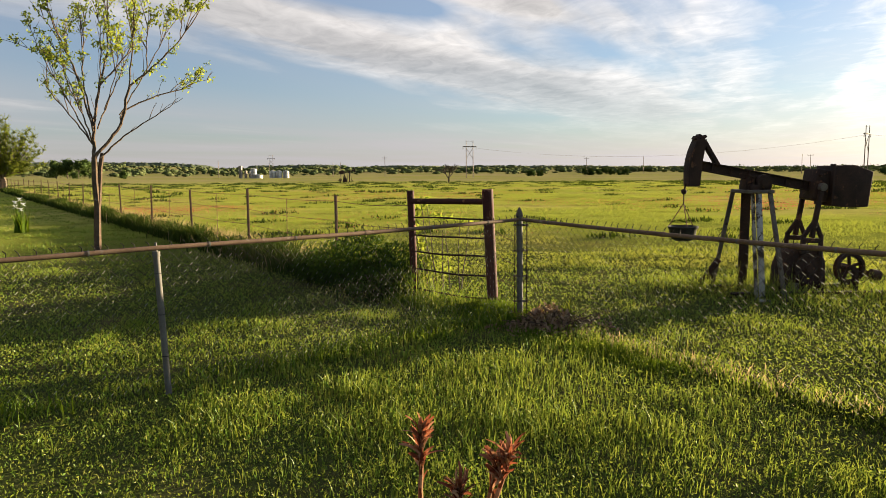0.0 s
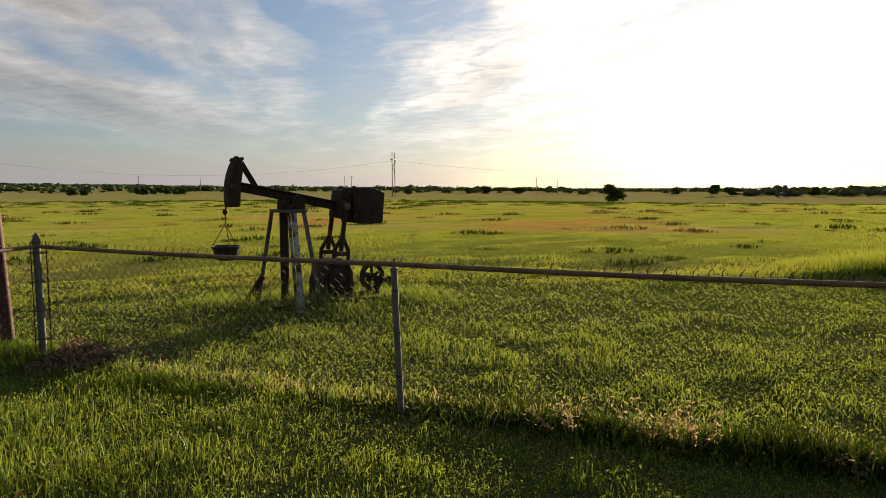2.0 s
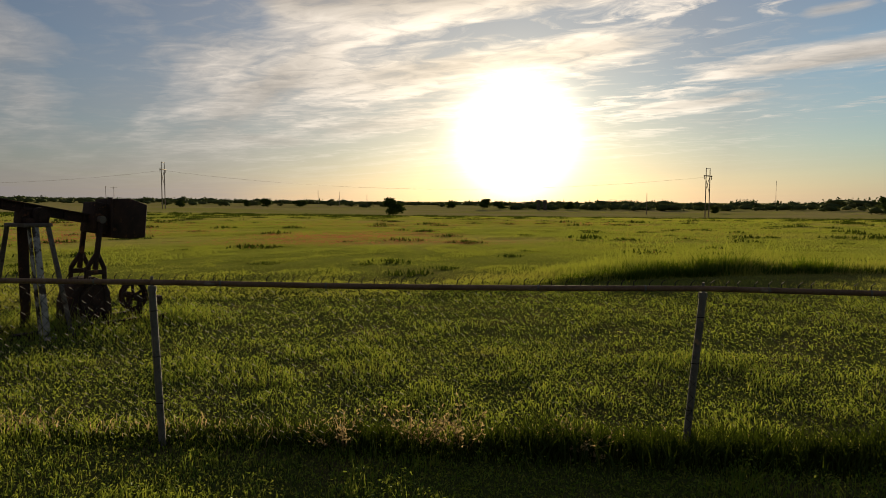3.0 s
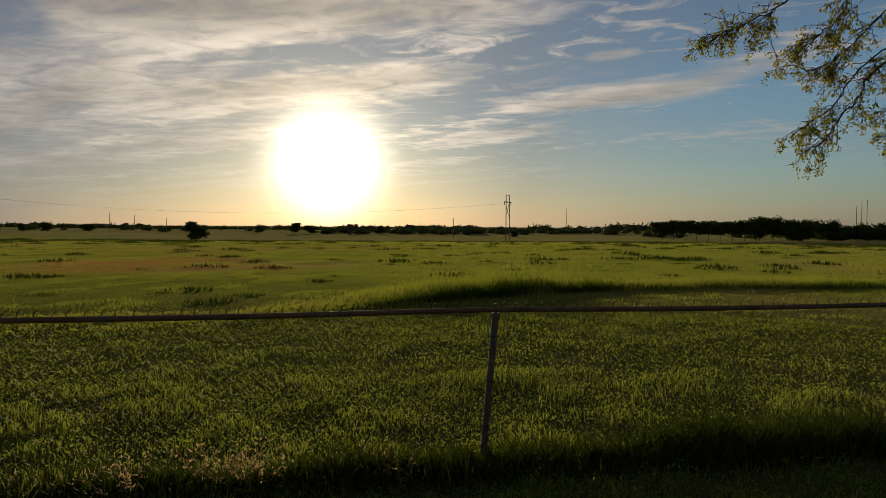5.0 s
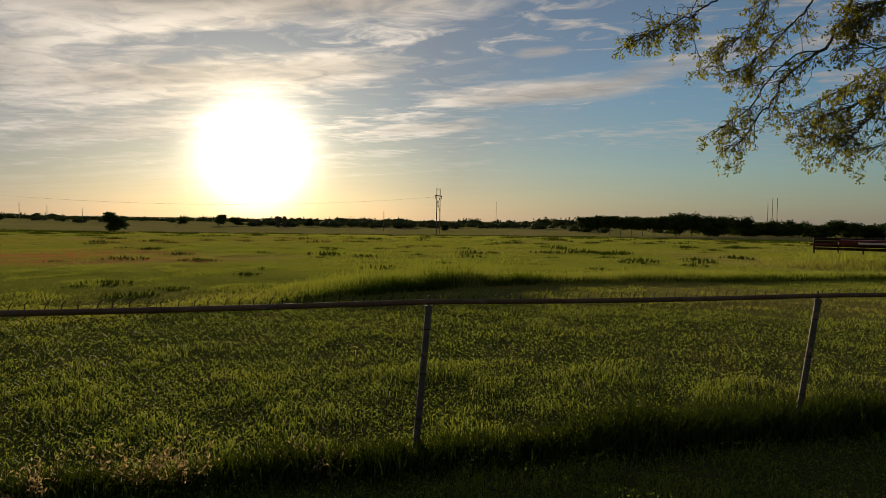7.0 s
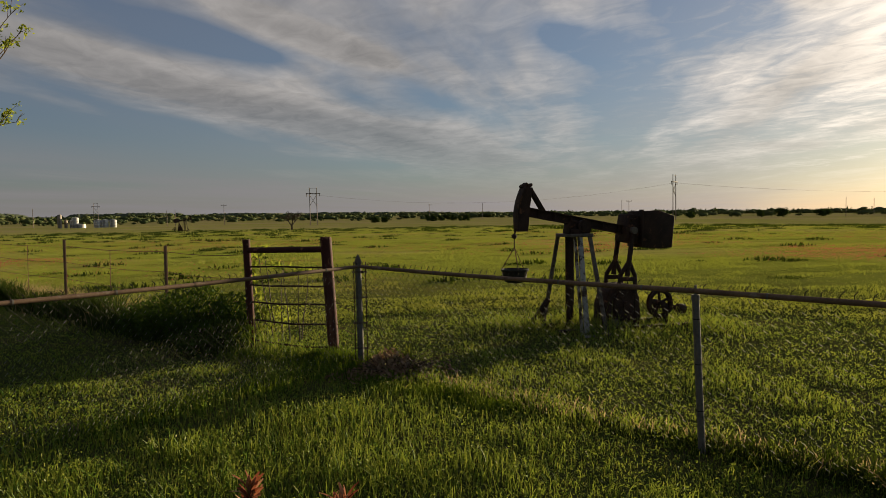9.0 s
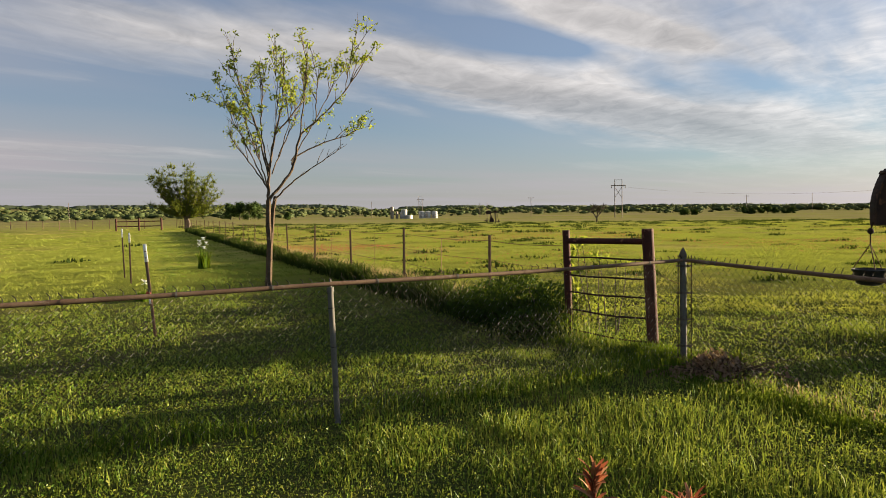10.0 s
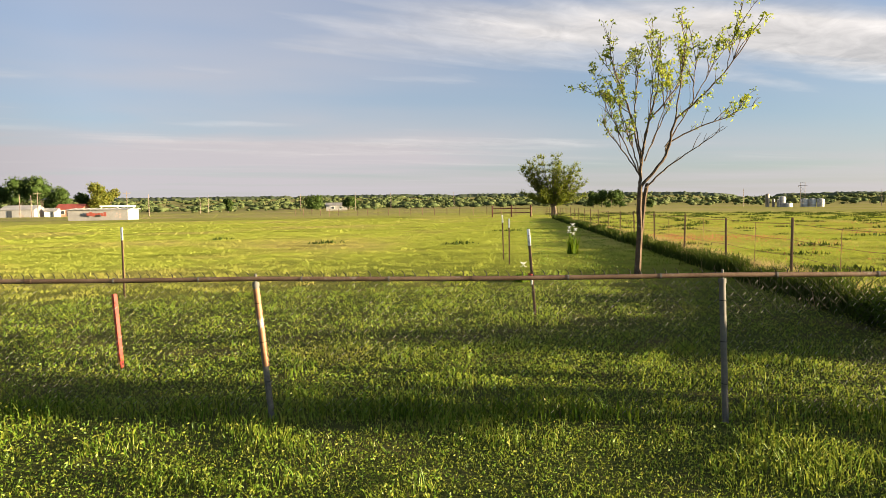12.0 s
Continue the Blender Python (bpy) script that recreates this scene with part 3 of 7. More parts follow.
def mow_edge(a):
    """How far the mown ground reaches, by bearing."""
    reach = np.interp(a, [-180, -109, -99, -74, -60, -46, -30, -11, 0, 3.2], [30, 26.5, 22, 16.6, 13.2, 11.6, 12.4, 12, 10.5, 9.2])
    t = np.radians(a)
    # where the bearing meets the post-and-wire fence
    meet = (BRACE_L[0] * FENCE_DIR[1] - BRACE_L[1] * FENCE_DIR[0]) / np.where(np.abs(FENCE_DIR[1] * -np.sin(t) - FENCE_DIR[0] * np.cos(t)) < 1e-4, 1e-4, FENCE_DIR[1] * -np.sin(t) - FENCE_DIR[0] * np.cos(t))
    far = np.where((a > 3.2) & (meet > 0), np.minimum(meet, 140), 140)
    return np.where(a > 35.5, 140, np.where(a > 3.2, far, reach))


def turf_height(x, y):
    """How tall the grass stands."""
    r, a = np.hypot(x, y), bearing(x, y)
    clump = fbm(x * 2.3, y * 2.3, 3)
    out = step(r - mow_edge(a), -0.25, 0.5)
    h = 0.021 + 0.044 * step(clump, 0.40, 0.72)
    h = h + 0.06 * np.exp(-((x - 0.35) / 1.1) ** 2 - ((y - 4.7) / 0.9) ** 2) * (0.3 + clump)
    edge = np.exp(-((r - mow_edge(a)) / 2.2) ** 2)
    strip = step(fbm(x * 0.45 + 2, y * 0.45, 3), 0.45, 0.62)
    past_edge = r - mow_edge(a)
    berm = np.interp(a, [-112, -98, -84, -76, -68, -60, -52], [0.24, 0.26, 0.26, 0.40, 0.42, 0.16, 0.0]) * (0.25 + 1.4 * fbm(x * 0.45, y * 0.45, 3)) * (1 - 0.82 * step(past_edge, 1.0, 4.5))
    berm = np.maximum(berm, 0.30 * step(-a, 97, 102) * step(r, 28, 32) * (1 - step(r, 41, 43)) * (0.3 + 1.1 * fbm(x * 0.6, y * 0.6, 3)))
    rough = 0.020 + 0.030 * fbm(x * 0.5, y * 0.5, 3) + 0.060 * step(fbm(x * 0.55 + 7, y * 1.0, 3), 0.46, 0.66) + np.where(a < 3, 0.09 * edge * strip, 0.0)
    rough = rough * (1 - 0.35 * step(r, 9, 16))
    rough = np.maximum(rough, berm)
    h = h * (1 - out) + rough * out
    for a0, b0, tall, wide in ((CORNER, LEFT_POSTS[-1], 0.05, 0.14), (CORNER, RIGHT_POSTS[-1], 0.04, 0.2), (BRACE_L, along_fence(40), 0.30, 0.30), (BRACE_L, BRACE_R, 0.14, 0.3)):
        d = away(x, y, a0, b0)
        h = h + tall * np.exp(-(d / wide) ** 2) * (0.3 + fbm(x * 1.1 + 9, y * 1.1, 3))
    d = np.minimum(away(x, y, (3.1, 9.6), (5.5, 8.7)), away(x, y, (4.3, 9.7), (4.3, 8.4)))
    return h + 0.22 * np.exp(-(d / 0.5) ** 2) * (0.4 + clump)


# ---------------------------------------------------------------- chain-link fence
MESH_W = 0.09


def chain_link(length, low, high):
    """Zigzag wires of a chain-link panel along +x, with twisted ends above the rail."""
    half = MESH_W / 2
    cols = int(length / half)
    rows = int((high - low) / half)
    i, j = np.meshgrid(np.arange(cols), np.arange(rows), indexing="ij")
    odd = (i + j) % 2
    x0, x1 = (i + odd) * half, (i + 1 - odd) * half
    z0, z1 = low + j * half, low + (j + 1) * half
    sway = 0.006 * np.sin(i * 0.21) + 0.004 * np.sin(j * 0.9 + i * 0.05)
    y0, y1 = np.where(odd, 0.004, -0.004) + sway, np.where(odd, -0.004, 0.004) + sway
    segs = np.stack([x0, y0, z0, x1, y1, z1, np.full(x0.shape, 0.0014), np.full(x0.shape, 0.0014)], -1).reshape(-1, 8)
    k = np.arange(cols // 2)
    top = low + rows * half
    bend = 0.012 * np.sin(k * 2.3) + 0.006
    rise = high + 0.022 - top
    tips = np.stack([(2 * k + 1) * half, 0 * k, top + 0 * k, (2 * k + 1) * half + bend, 0 * k + 0.01, top + rise + 0 * k, 0 * k + 0.0042, 0 * k + 0.0036], -1)
    hooks = np.stack([(2 * k + 1) * half + bend, 0 * k + 0.01, top + rise + 0 * k, (2 * k + 1) * half + bend + 0.02, 0 * k + 0.004, top + rise + 0.02 + 0 * k, 0 * k + 0.0036, 0 * k + 0.003], -1)
    v, f = tubes(np.concatenate([segs, tips, hooks]), 3)
    # the bends where neighbouring wires hook round each other; a random share stand as pale glints
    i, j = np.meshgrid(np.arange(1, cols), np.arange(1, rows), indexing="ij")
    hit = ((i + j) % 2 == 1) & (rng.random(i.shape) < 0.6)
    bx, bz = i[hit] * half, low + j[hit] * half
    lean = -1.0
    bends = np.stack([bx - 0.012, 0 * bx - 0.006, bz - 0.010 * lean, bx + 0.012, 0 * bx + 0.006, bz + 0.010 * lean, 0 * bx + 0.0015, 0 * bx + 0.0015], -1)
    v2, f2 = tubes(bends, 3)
    return arrays("chain_link", v, f), arrays("knuckles", v2, f2)


def fence_post(at, lean, rusty=False, rust_from=0.0):
    post = thing("fence_post", "rust-streaked galvanised steel line post of a chain-link fence" if rusty else "dull grey galvanised line post of a chain-link fence", "fence post", on_land(*at), 0, "chain-link fence posts")
    top = Vector((lean[0], lean[1], RAIL_Z - 0.06))
    bm = rod(blank(), (0, 0, -0.1), top, 0.024, sides=14)
    part("pipe", bm, GALVANISED, post)
    if rusty:
        a = top * 0.40
        part("sleeve", rod(blank(), a, top * 0.985, 0.0265, sides=14), RUST_POST, post, "rust-stained outer sleeve")
    bm = rod(blank(), top, top + Vector((0, 0, 0.035)), 0.030, 0.027, sides=14)
    rod(bm, top + Vector((0, 0, 0.03)), top + Vector((0, 0, 0.10)), 0.012, 0.009, sides=10)
    part("loop_cap", bm, GALVANISED, post)
    for z in (0.30, 0.62, 0.93):
        p = top * z / (RAIL_Z - 0.06)
        bm = blank()
        bmesh.ops.create_cone(bm, segments=12, radius1=0.029, radius2=0.029, depth=0.005, matrix=Matrix.Translation(p))
        part("tie_wire", bm, WIRE, post)
    return post


def fence_run(points):
    """Rail and fabric of each bay between posts."""
    for (ax, ay), (bx, by) in zip(points, points[1:]):
        az, bz = float(land(ax, ay)), float(land(bx, by))
        length = math.hypot(bx - ax, by - ay)
        turn = math.degrees(math.atan2(by - ay, bx - ax))
        bay = thing("chain_link_panel", "chain-link wire fabric hung from a rust-stained top rail", "fence panel", (ax, ay, az), turn, "chain-link fence panels")
        drop = bz - az
        bm = blank()
        n = 14
        sag = [0.012 * math.sin(math.pi * k / n) for k in range(n + 1)]
        pts = [Vector((length * k / n, 0, RAIL_Z + drop * k / n - sag[k])) for k in range(n + 1)]
        pipe(bm, pts, 0.0185)
        part("top_rail", bm, RUSTY_RAIL, bay)
        mesh, bends = chain_link(length, 0.03, RAIL_Z + 0.012)
        for mesh_ in (mesh, bends):
            co = np.empty(len(mesh_.vertices) * 3, np.float32)
            mesh_.vertices.foreach_get("co", co)
            co = co.reshape(-1, 3)
            co[:, 2] += co[:, 0] / length * drop
            mesh_.vertices.foreach_set("co", co.ravel())
        tagged(part("wire_bend", bends, GLINT_ZINC, bay, "bends of chain-link wire, glints put in as pale colour", False), kind="stuff")
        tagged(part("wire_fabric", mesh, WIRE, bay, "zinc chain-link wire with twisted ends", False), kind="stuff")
        for k in range(1, 6):
            x = length * (k - 0.35) / 5.2
            z = RAIL_Z + drop * x / length - 0.012 * math.sin(math.pi * x / length)
            part("rail_clip", rod(blank(), (x, 0, z), (x + 0.012 if k != 3 else x + 0.05, 0, z), 0.0215, sides=12), GALVANISED if k != 3 else RUSTY_RAIL, bay)


def corner_post():
    post = thing("corner_post", "weathered grey corner post with a pointed cap and tension bars", "fence post", on_land(*CORNER))
    part("pipe", rod(blank(), (0, 0, -0.1), (-0.012, 0, RAIL_Z + 0.035), 0.034, sides=18), GALVANISED, post)
    bm = spin(blank(), [(0.040, 0.0), (0.040, 0.025), (0.034, 0.04), (0.022, 0.07), (0.008, 0.10), (0.001, 0.105)], 18, (-0.012, 0, RAIL_Z + 0.03))
    part("pointed_cap", bm, PUMP_GREY, post)
    for sx_, dx, dy in ((1, 0.068, -0.02), (-1, -0.062, -0.015)):
        part("tension_bar", bar(blank(), (dx, dy, 0.06), (dx, dy, RAIL_Z + 0.05), 0.010, 0.016, 0.002), PUMP_RUST, post)
    for z in (0.22, 0.5, 0.78, RAIL_Z - 0.06):
        bm = rod(blank(), (-0.01, 0, z - 0.011), (-0.01, 0, z + 0.011), 0.038, sides=18)
        box(bm, (0.0, -0.018, z), (0.16, 0.006, 0.022), None, 0.002)
        part("brace_band", bm, PUMP_GREY, post)


corner_post()
def tops(posts, leans):
    return [CORNER] + [(x + a, y + b) for (x, y), (a, b) in zip(posts, leans)]


fence_run(tops(LEFT_POSTS, LEFT_LEANS))
fence_run(tops(RIGHT_POSTS, RIGHT_LEANS))
for n_, (p, lean) in enumerate(zip(LEFT_POSTS, LEFT_LEANS)):
    fence_post(p, lean, n_ == 1)
for p, lean in zip(RIGHT_POSTS, RIGHT_LEANS):
    fence_post(p, lean)

# ---------------------------------------------------------------- pipe brace and post-and-wire fence
def pipe_brace():
    brace = thing("pipe_brace", "red-brown steel pipe fence brace with iron rods between two posts", "fence brace", on_land(*BRACE_L))
    d = Vector((BRACE_R[0] - BRACE_L[0], BRACE_R[1] - BRACE_L[1], 0))
    top_l, top_r = Vector((-0.02, 0, 1.40)), d + Vector((-0.035, 0, 1.43))
    foot_r = d + Vector((0.035, 0, -0.1))
    for name, a, b, r in (("slim_post", Vector((0.02, 0, -0.1)), top_l, 0.047), ("stout_post", foot_r, top_r, 0.066)):
        bm = rod(blank(), a, b, r, sides=20)
        rod(bm, b, b + Vector((0, 0, 0.012)), r * 1.03, r * 0.95, sides=20)
        part(name, bm, PIPE_RED, brace)
    part("top_pipe", rod(blank(), top_l - Vector((0, 0, 0.125)), top_r - Vector((0, 0, 0.135)), 0.036, sides=16), PIPE_RED, brace)
    for zl, zr, sag in ((1.07, 1.08, 0.0), (0.84, 0.86, 0.012), (0.62, 0.64, 0.012), (0.40, 0.40, 0.02), (0.15, 0.13, 0.03)):
        bm = blank()
        pts = []
        for k in range(9):
            t = k / 8
            q = Vector((0, 0, zl)).lerp(d + Vector((0, 0, zr)), t)
            q.z -= sag * math.sin(math.pi * t) + 0.004 * math.sin(9 * t + zl * 7)
            pts.append(q)
        pipe(bm, pts, 0.011, 8)
        part("iron_rod", bm, PUMP_RUST, brace)
    return brace


pipe_brace()


def strand(name, label, points, radius=0.003, group="", barbs=False, category="fence wire"):
    segs = [(*p, *q, radius, radius) for p, q in zip(points, points[1:])]
    if barbs:
        for p, q in zip(points, points[1:]):
            p, q = Vector(p), Vector(q)
            n = max(1, int((q - p).length / 0.14))
            for k in range(n):
                c = p.lerp(q, (k + 0.5) / n)
                segs.append((*(c - Vector((0.01, 0.01, 0.012))), *(c + Vector((0.01, 0.01, 0.012))), 0.0025, 0.0015))
    v, f = tubes(segs, 4)
    return tagged(part(name, arrays(name, v, f), OLD_WIRE, None), label, category, group, "stuff" if barbs else "")


POST_S = [2.2, 6.1, 10.1, 14.3, 18.7, 22.9, 27.0, 31.2, 35.3, 39.5, 43.7, 48, 52, 56, 60.5, 65, 69, 73.5, 78, 82, 86.5, 91, 95, 99.5, 104, 108]


def t_post(name, at, high, label, lean=(0, 0), mat=None, tip=None, group="", scale=1.0):
    post = thing(name, label, "fence post", on_land(*at), 30, group)
    w = 0.022 * scale
    bm = blank()
    top = Vector((lean[0], lean[1], high))
    bar(bm, (0, 0, -0.1), top, w * 1.7, 0.008 * scale, 0.001)
    bar(bm, (0, w * 0.6, -0.1), top + Vector((0, w * 0.6, 0)), 0.008 * scale, w * 1.3, 0.001)
    for k in range(int(high / 0.09)):
        p = top * ((k + 0.5) * 0.09 / high)
        box(bm, p - Vector((0, 0.006, 0)), (0.02, 0.012, 0.012))
    part("steel_stem", bm, mat or T_POST, post)
    if tip:
        a = top * (1 - tip / high)
        bm = bar(blank(), a, top + Vector((0, 0, 0.006)), w * 2.0, 0.012 * scale, 0.002)
        bar(bm, a + Vector((0, w * 0.6, 0)), top + Vector((0, w * 0.6, 0.006)), 0.012 * scale, w * 1.5, 0.002)
        part("painted_tip", bm, WHITE_PAINT, post, "white-painted tip")
    return post


pattern = random.Random(5)
for s in POST_S:
    t_post("t_post", along_fence(s), 1.30 + pattern.uniform(-0.05, 0.04), "rusty brown steel T-post of a barbed-wire fence", (pattern.uniform(-0.04, 0.04), pattern.uniform(-0.04, 0.04)), group="posts of the barbed-wire fence", scale=1.3)
for z, r in ((1.22, 0.0042), (0.92, 0.0038), (0.62, 0.0038), (0.32, 0.0036)):
    pts = []
    stops = [0.0] + POST_S
    for a, b in zip(stops, stops[1:]):
        for k in range(4):
            s = a + (b - a) * k / 4
            x, y = along_fence(s)
            pts.append((x, y, float(land(x, y)) + z - 0.03 * math.sin(math.pi * k / 4)))
    strand("barbed_wire", "thin rusty barbed wire strung between steel T-posts", pts, r, "strands of the barbed-wire fence", True)
for a, b in zip(POST_S[:9], POST_S[1:10]):
    x, y = along_fence((a + b) / 2)
    stay = thing("wire_stay", "thin twisted wire stay holding barbed wires apart", "fence stay", on_land(x, y), 0, "wire stays")
    part("twisted_wire", rod(blank(), (0, 0, 0.25), (0.02, 0, 1.2), 0.006, sides=6), OLD_WIRE, stay)
# short wires from the stout post to the corner post
for z in (0.98, 0.72, 0.46, 0.2):
    a, b = (BRACE_R[0], BRACE_R[1], z), (CORNER[0], CORNER[1], z - 0.12)
    m = tuple((p + q) / 2 - (0.02 if i == 2 else 0) for i, (p, q) in enumerate(zip(a, b)))
    strand("tie_wire", "slack rusty wire tied between brace and corner post", [a, m, b], 0.004, "slack tie wires")

# white-tipped posts of the garden plot
for at, high, lean in (((-6.12, 8.42), 1.31, (-0.10, -0.035)), ((-11.6, 15.2), 1.28, (0, 0)), ((-13.0, 16.8), 1.36, (-0.03, 0.02)), ((-13.8, 5.66), 1.33, (0, 0))):
    t_post("marker_post", at, high, "steel T-post with a white-painted tip", lean, T_POST, 0.24, "white-tipped garden posts", 1.05)
ribbon = thing("ribbon_tie", "frayed pink plastic ribbon tied round a post", "ribbon", (-6.18, 8.38, 0.62))
part("knot", box(blank(), (0, 0, 0), (0.07, 0.05, 0.05), Matrix.Rotation(0.4, 4, "Y"), 0.014), RED_PAINT, ribbon)
part("tail", bar(blank(), (0.02, 0, 0), (0.03, -0.02, -0.14), 0.03, 0.006, 0.002), WHITE_PAINT, ribbon)
red = thing("red_stake", "short red-painted steel stake leaning in the grass", "stake", on_land(-7.72, 2.97))
bm = bar(blank(), (0.03, 0.0, -0.1), (-0.04, -0.02, 0.79), 0.055, 0.012, 0.002)
bar(bm, (0.03, 0.02, -0.1), (-0.04, 0.0, 0.79), 0.012, 0.045, 0.002)
for k in range(8):
    box(bm, Vector((0.03, -0.008, 0)).lerp(Vector((-0.04, -0.028, 0.79)), (k + 0.5) / 8), (0.03, 0.014, 0.02), None, 0.003)
part("steel_stem", bm, RED_PAINT, red)


# ---------------------------------------------------------------- the pump jack
def pump_jack(at, turn, name="pump_jack", label="", scale=1.0, pot=True):
    """A small beam pump; +x runs from the head to the tail weight."""
    jack = thing(name, label, "oil pump", at, turn)
    jack.scale = (scale * 0.93, scale, scale)
    # horse head: a curved plate with a bent face and side cheeks
    arc = []
    for k in range(11):
        t = k / 10
        z = 1.43 + 0.61 * t
        arc.append((-0.985 + 0.24 * max(0.0, t - 0.30) ** 2 + 0.05 * (0.35 - t) ** 2 * (t < 0.35), z))
    inner = [(-0.755, 2.03), (-0.77, 1.93), (-0.80, 1.76), (-0.815, 1.6), (-0.835, 1.43)]
    outline = arc + inner
    bm = blank()
    for y in (-0.075, 0.075):
        lo = [bm.verts.new((x, y - 0.008, z)) for x, z in outline]
        hi = [bm.verts.new((x, y + 0.008, z)) for x, z in outline]
        bm.faces.new(lo)
        bm.faces.new(hi[::-1])
        for i in range(len(outline)):
            j = (i + 1) % len(outline)
            bm.faces.new((lo[j], lo[i], hi[i], hi[j]))
    for (x0, z0), (x1, z1) in zip(arc, arc[1:]):
        bar(bm, (x0, 0, z0), (x1, 0, z1 + 0.004), 0.022, 0.20, 0.003)
    head = part("horse_head", bm, PUMP_RUST, jack)
    bm = blank()
    for x, h in ((-0.88, 0.045), (-0.84, 0.07), (-0.80, 0.05), (-0.765, 0.06)):
        box(bm, (x, 0.02, 2.03 + h / 2), (0.035, 0.14, h), Matrix.Rotation(x * 3, 4, "Y"), 0.006)
    part("cable_seat", bm, PUMP_RUST, head)
    part("head_brace", bar(blank(), (-0.765, 0, 2.01), (-0.56, 0, 1.70), 0.055, 0.10, 0.006), PUMP_RUST, jack)
    # walking beam of I section
    a, b = Vector((-0.82, 0, 1.70)), Vector((0.92, 0, 1.385))
    n = Vector((0.178, 0, 0.984))
    bm = bar(blank(), a, b, 0.10, 0.014, 0.002)
    for k in (-1, 1):
        bar(bm, a + n * 0.055 * k, b + n * 0.055 * k, 0.016, 0.10, 0.003)
    for k in range(6):
        p = a.lerp(b, 0.1 + 0.15 * k)
        bar(bm, p - n * 0.048, p + n * 0.048, 0.012, 0.09, 0.001)
    part("walking_beam", bm, PUMP_RUST, jack)
    # saddle bearing: a stout hub between bolted blocks
    bm = blank()
    rod(bm, (0.03, -0.19, 1.47), (0.03, 0.19, 1.47), 0.045, sides=16)
    for y in (-0.13, 0.13):
        rod(bm, (0.03, y - 0.045, 1.47), (0.03, y + 0.045, 1.47), 0.105, sides=24)
        rod(bm, (0.03, y - 0.055, 1.47), (0.03, y + 0.055, 1.47), 0.062, sides=20)
        box(bm, (-0.02, y, 1.41), (0.29, 0.09, 0.075), None, 0.012)
        for x in (-0.11, 0.10):
            rod(bm, (x, y, 1.42), (x, y, 1.53), 0.016, sides=6)
    box(bm, (-0.13, 0, 1.46), (0.12, 0.20, 0.17), Matrix.Rotation(radians(8), 4, "Y"), 0.012)
    box(bm, (-0.01, 0, 1.535), (0.30, 0.22, 0.035), Matrix.Rotation(radians(10), 4, "Y"), 0.006)
    part("saddle_bearing", bm, PUMP_RUST, jack)
    part("tower_cap", box(blank(), (-0.06, 0, 1.36), (0.36, 0.54, 0.045), None, 0.008), PUMP_GREY, jack)
    # tower legs
    for top, foot, mat, wide, tag in (((-0.09, -0.24, 1.35), (-0.12, -0.52, -0.05), PUMP_FLAKED, 0.085, "flaking silver-painted leg"),
                                      ((0.07, -0.24, 1.36), (0.20, -0.52, -0.05), PUMP_GREY, 0.06, ""),
                                      ((-0.21, 0.24, 1.35), (-0.36, 0.52, -0.05), PUMP_GREY, 0.06, ""),
                                      ((-0.04, 0.20, 1.35), (0.02, 0.34, -0.05), PUMP_RUST, 0.14, "dark rusted back leg")):
        t, f = Vector(top), Vector(foot)
        bm = bar(blank(), t, f, wide, 0.012, 0.002)
        bar(bm, t + Vector((0, 0.03, 0)), f + Vector((0, 0.03, 0)), 0.012, 0.07, 0.002)
        if mat is PUMP_FLAKED:
            bar(bm, t + Vector((-0.05, 0.06, 0)), f + Vector((-0.05, 0.06, 0)), 0.02, 0.07, 0.002)
        box(bm, f + Vector((0, 0, 0.07)), (0.14, 0.16, 0.03), None, 0.006)
        part("leg", bm, mat, jack, tag)
    bm = bar(blank(), (-0.30, 0.42, 0.42), (-0.55, 0.52, 0.03), 0.075, 0.06, 0.006)
    bar(bm, (-0.40, 0.46, 0.20), (-0.36, 0.50, -0.02), 0.06, 0.05, 0.006)
    part("outrigger", bm, PUMP_RUST, jack)
    # tail weight
    bm = blank()
    outline = [(0.94, 1.17), (1.16, 1.145), (1.19, 1.165), (1.23, 1.14), (1.47, 1.15), (1.52, 1.60), (1.26, 1.685), (0.96, 1.68)]
    lo = [bm.verts.new((x, -0.20, z)) for x, z in outline]
    hi = [bm.verts.new((x, 0.20, z)) for x, z in outline]
    bm.faces.new(lo)
    bm.faces.new(hi[::-1])
    for i in range(len(outline)):
        j = (i + 1) % len(outline)
        bm.faces.new((lo[j], lo[i], hi[i], hi[j]))
    bmesh.ops.bevel(bm, geom=list(bm.edges), offset=0.012, segments=2, affect="EDGES", profile=0.5)
    weight = part("counterweight", bm, PUMP_RUST, jack, "boxy rust-black iron counterweight")
    bm = box(blank(), (0.84, 0, 1.43), (0.22, 0.34, 0.40), Matrix.Rotation(radians(10), 4, "Y"), 0.02)
    for z in (1.28, 1.42, 1.56):
        rod(bm, (0.80, -0.20, z), (0.80, 0.20, z), 0.018, sides=8)
    part("weight_clamp", bm, PUMP_RUST, weight)
    part("clamp_plate", bar(blank(), (0.93, -0.20, 1.20), (0.95, -0.20, 1.70), 0.022, 0.10, 0.003), PUMP_RUST, weight)
    # pitman arms, yoke and crank
    for y in (-0.20, 0.20):
        bm = bar(blank(), (0.81, y, 1.42), (0.70, y, 0.76), 0.06, 0.05, 0.006)
        bar(bm, (0.735, y, 0.98), (0.58, y, 0.77), 0.05, 0.045, 0.006)
        bar(bm, (0.585, y, 0.80), (0.565, y, 0.55), 0.05, 0.045, 0.006)
        bar(bm, (0.735, y, 0.98), (0.83, y, 0.77), 0.05, 0.045, 0.006)
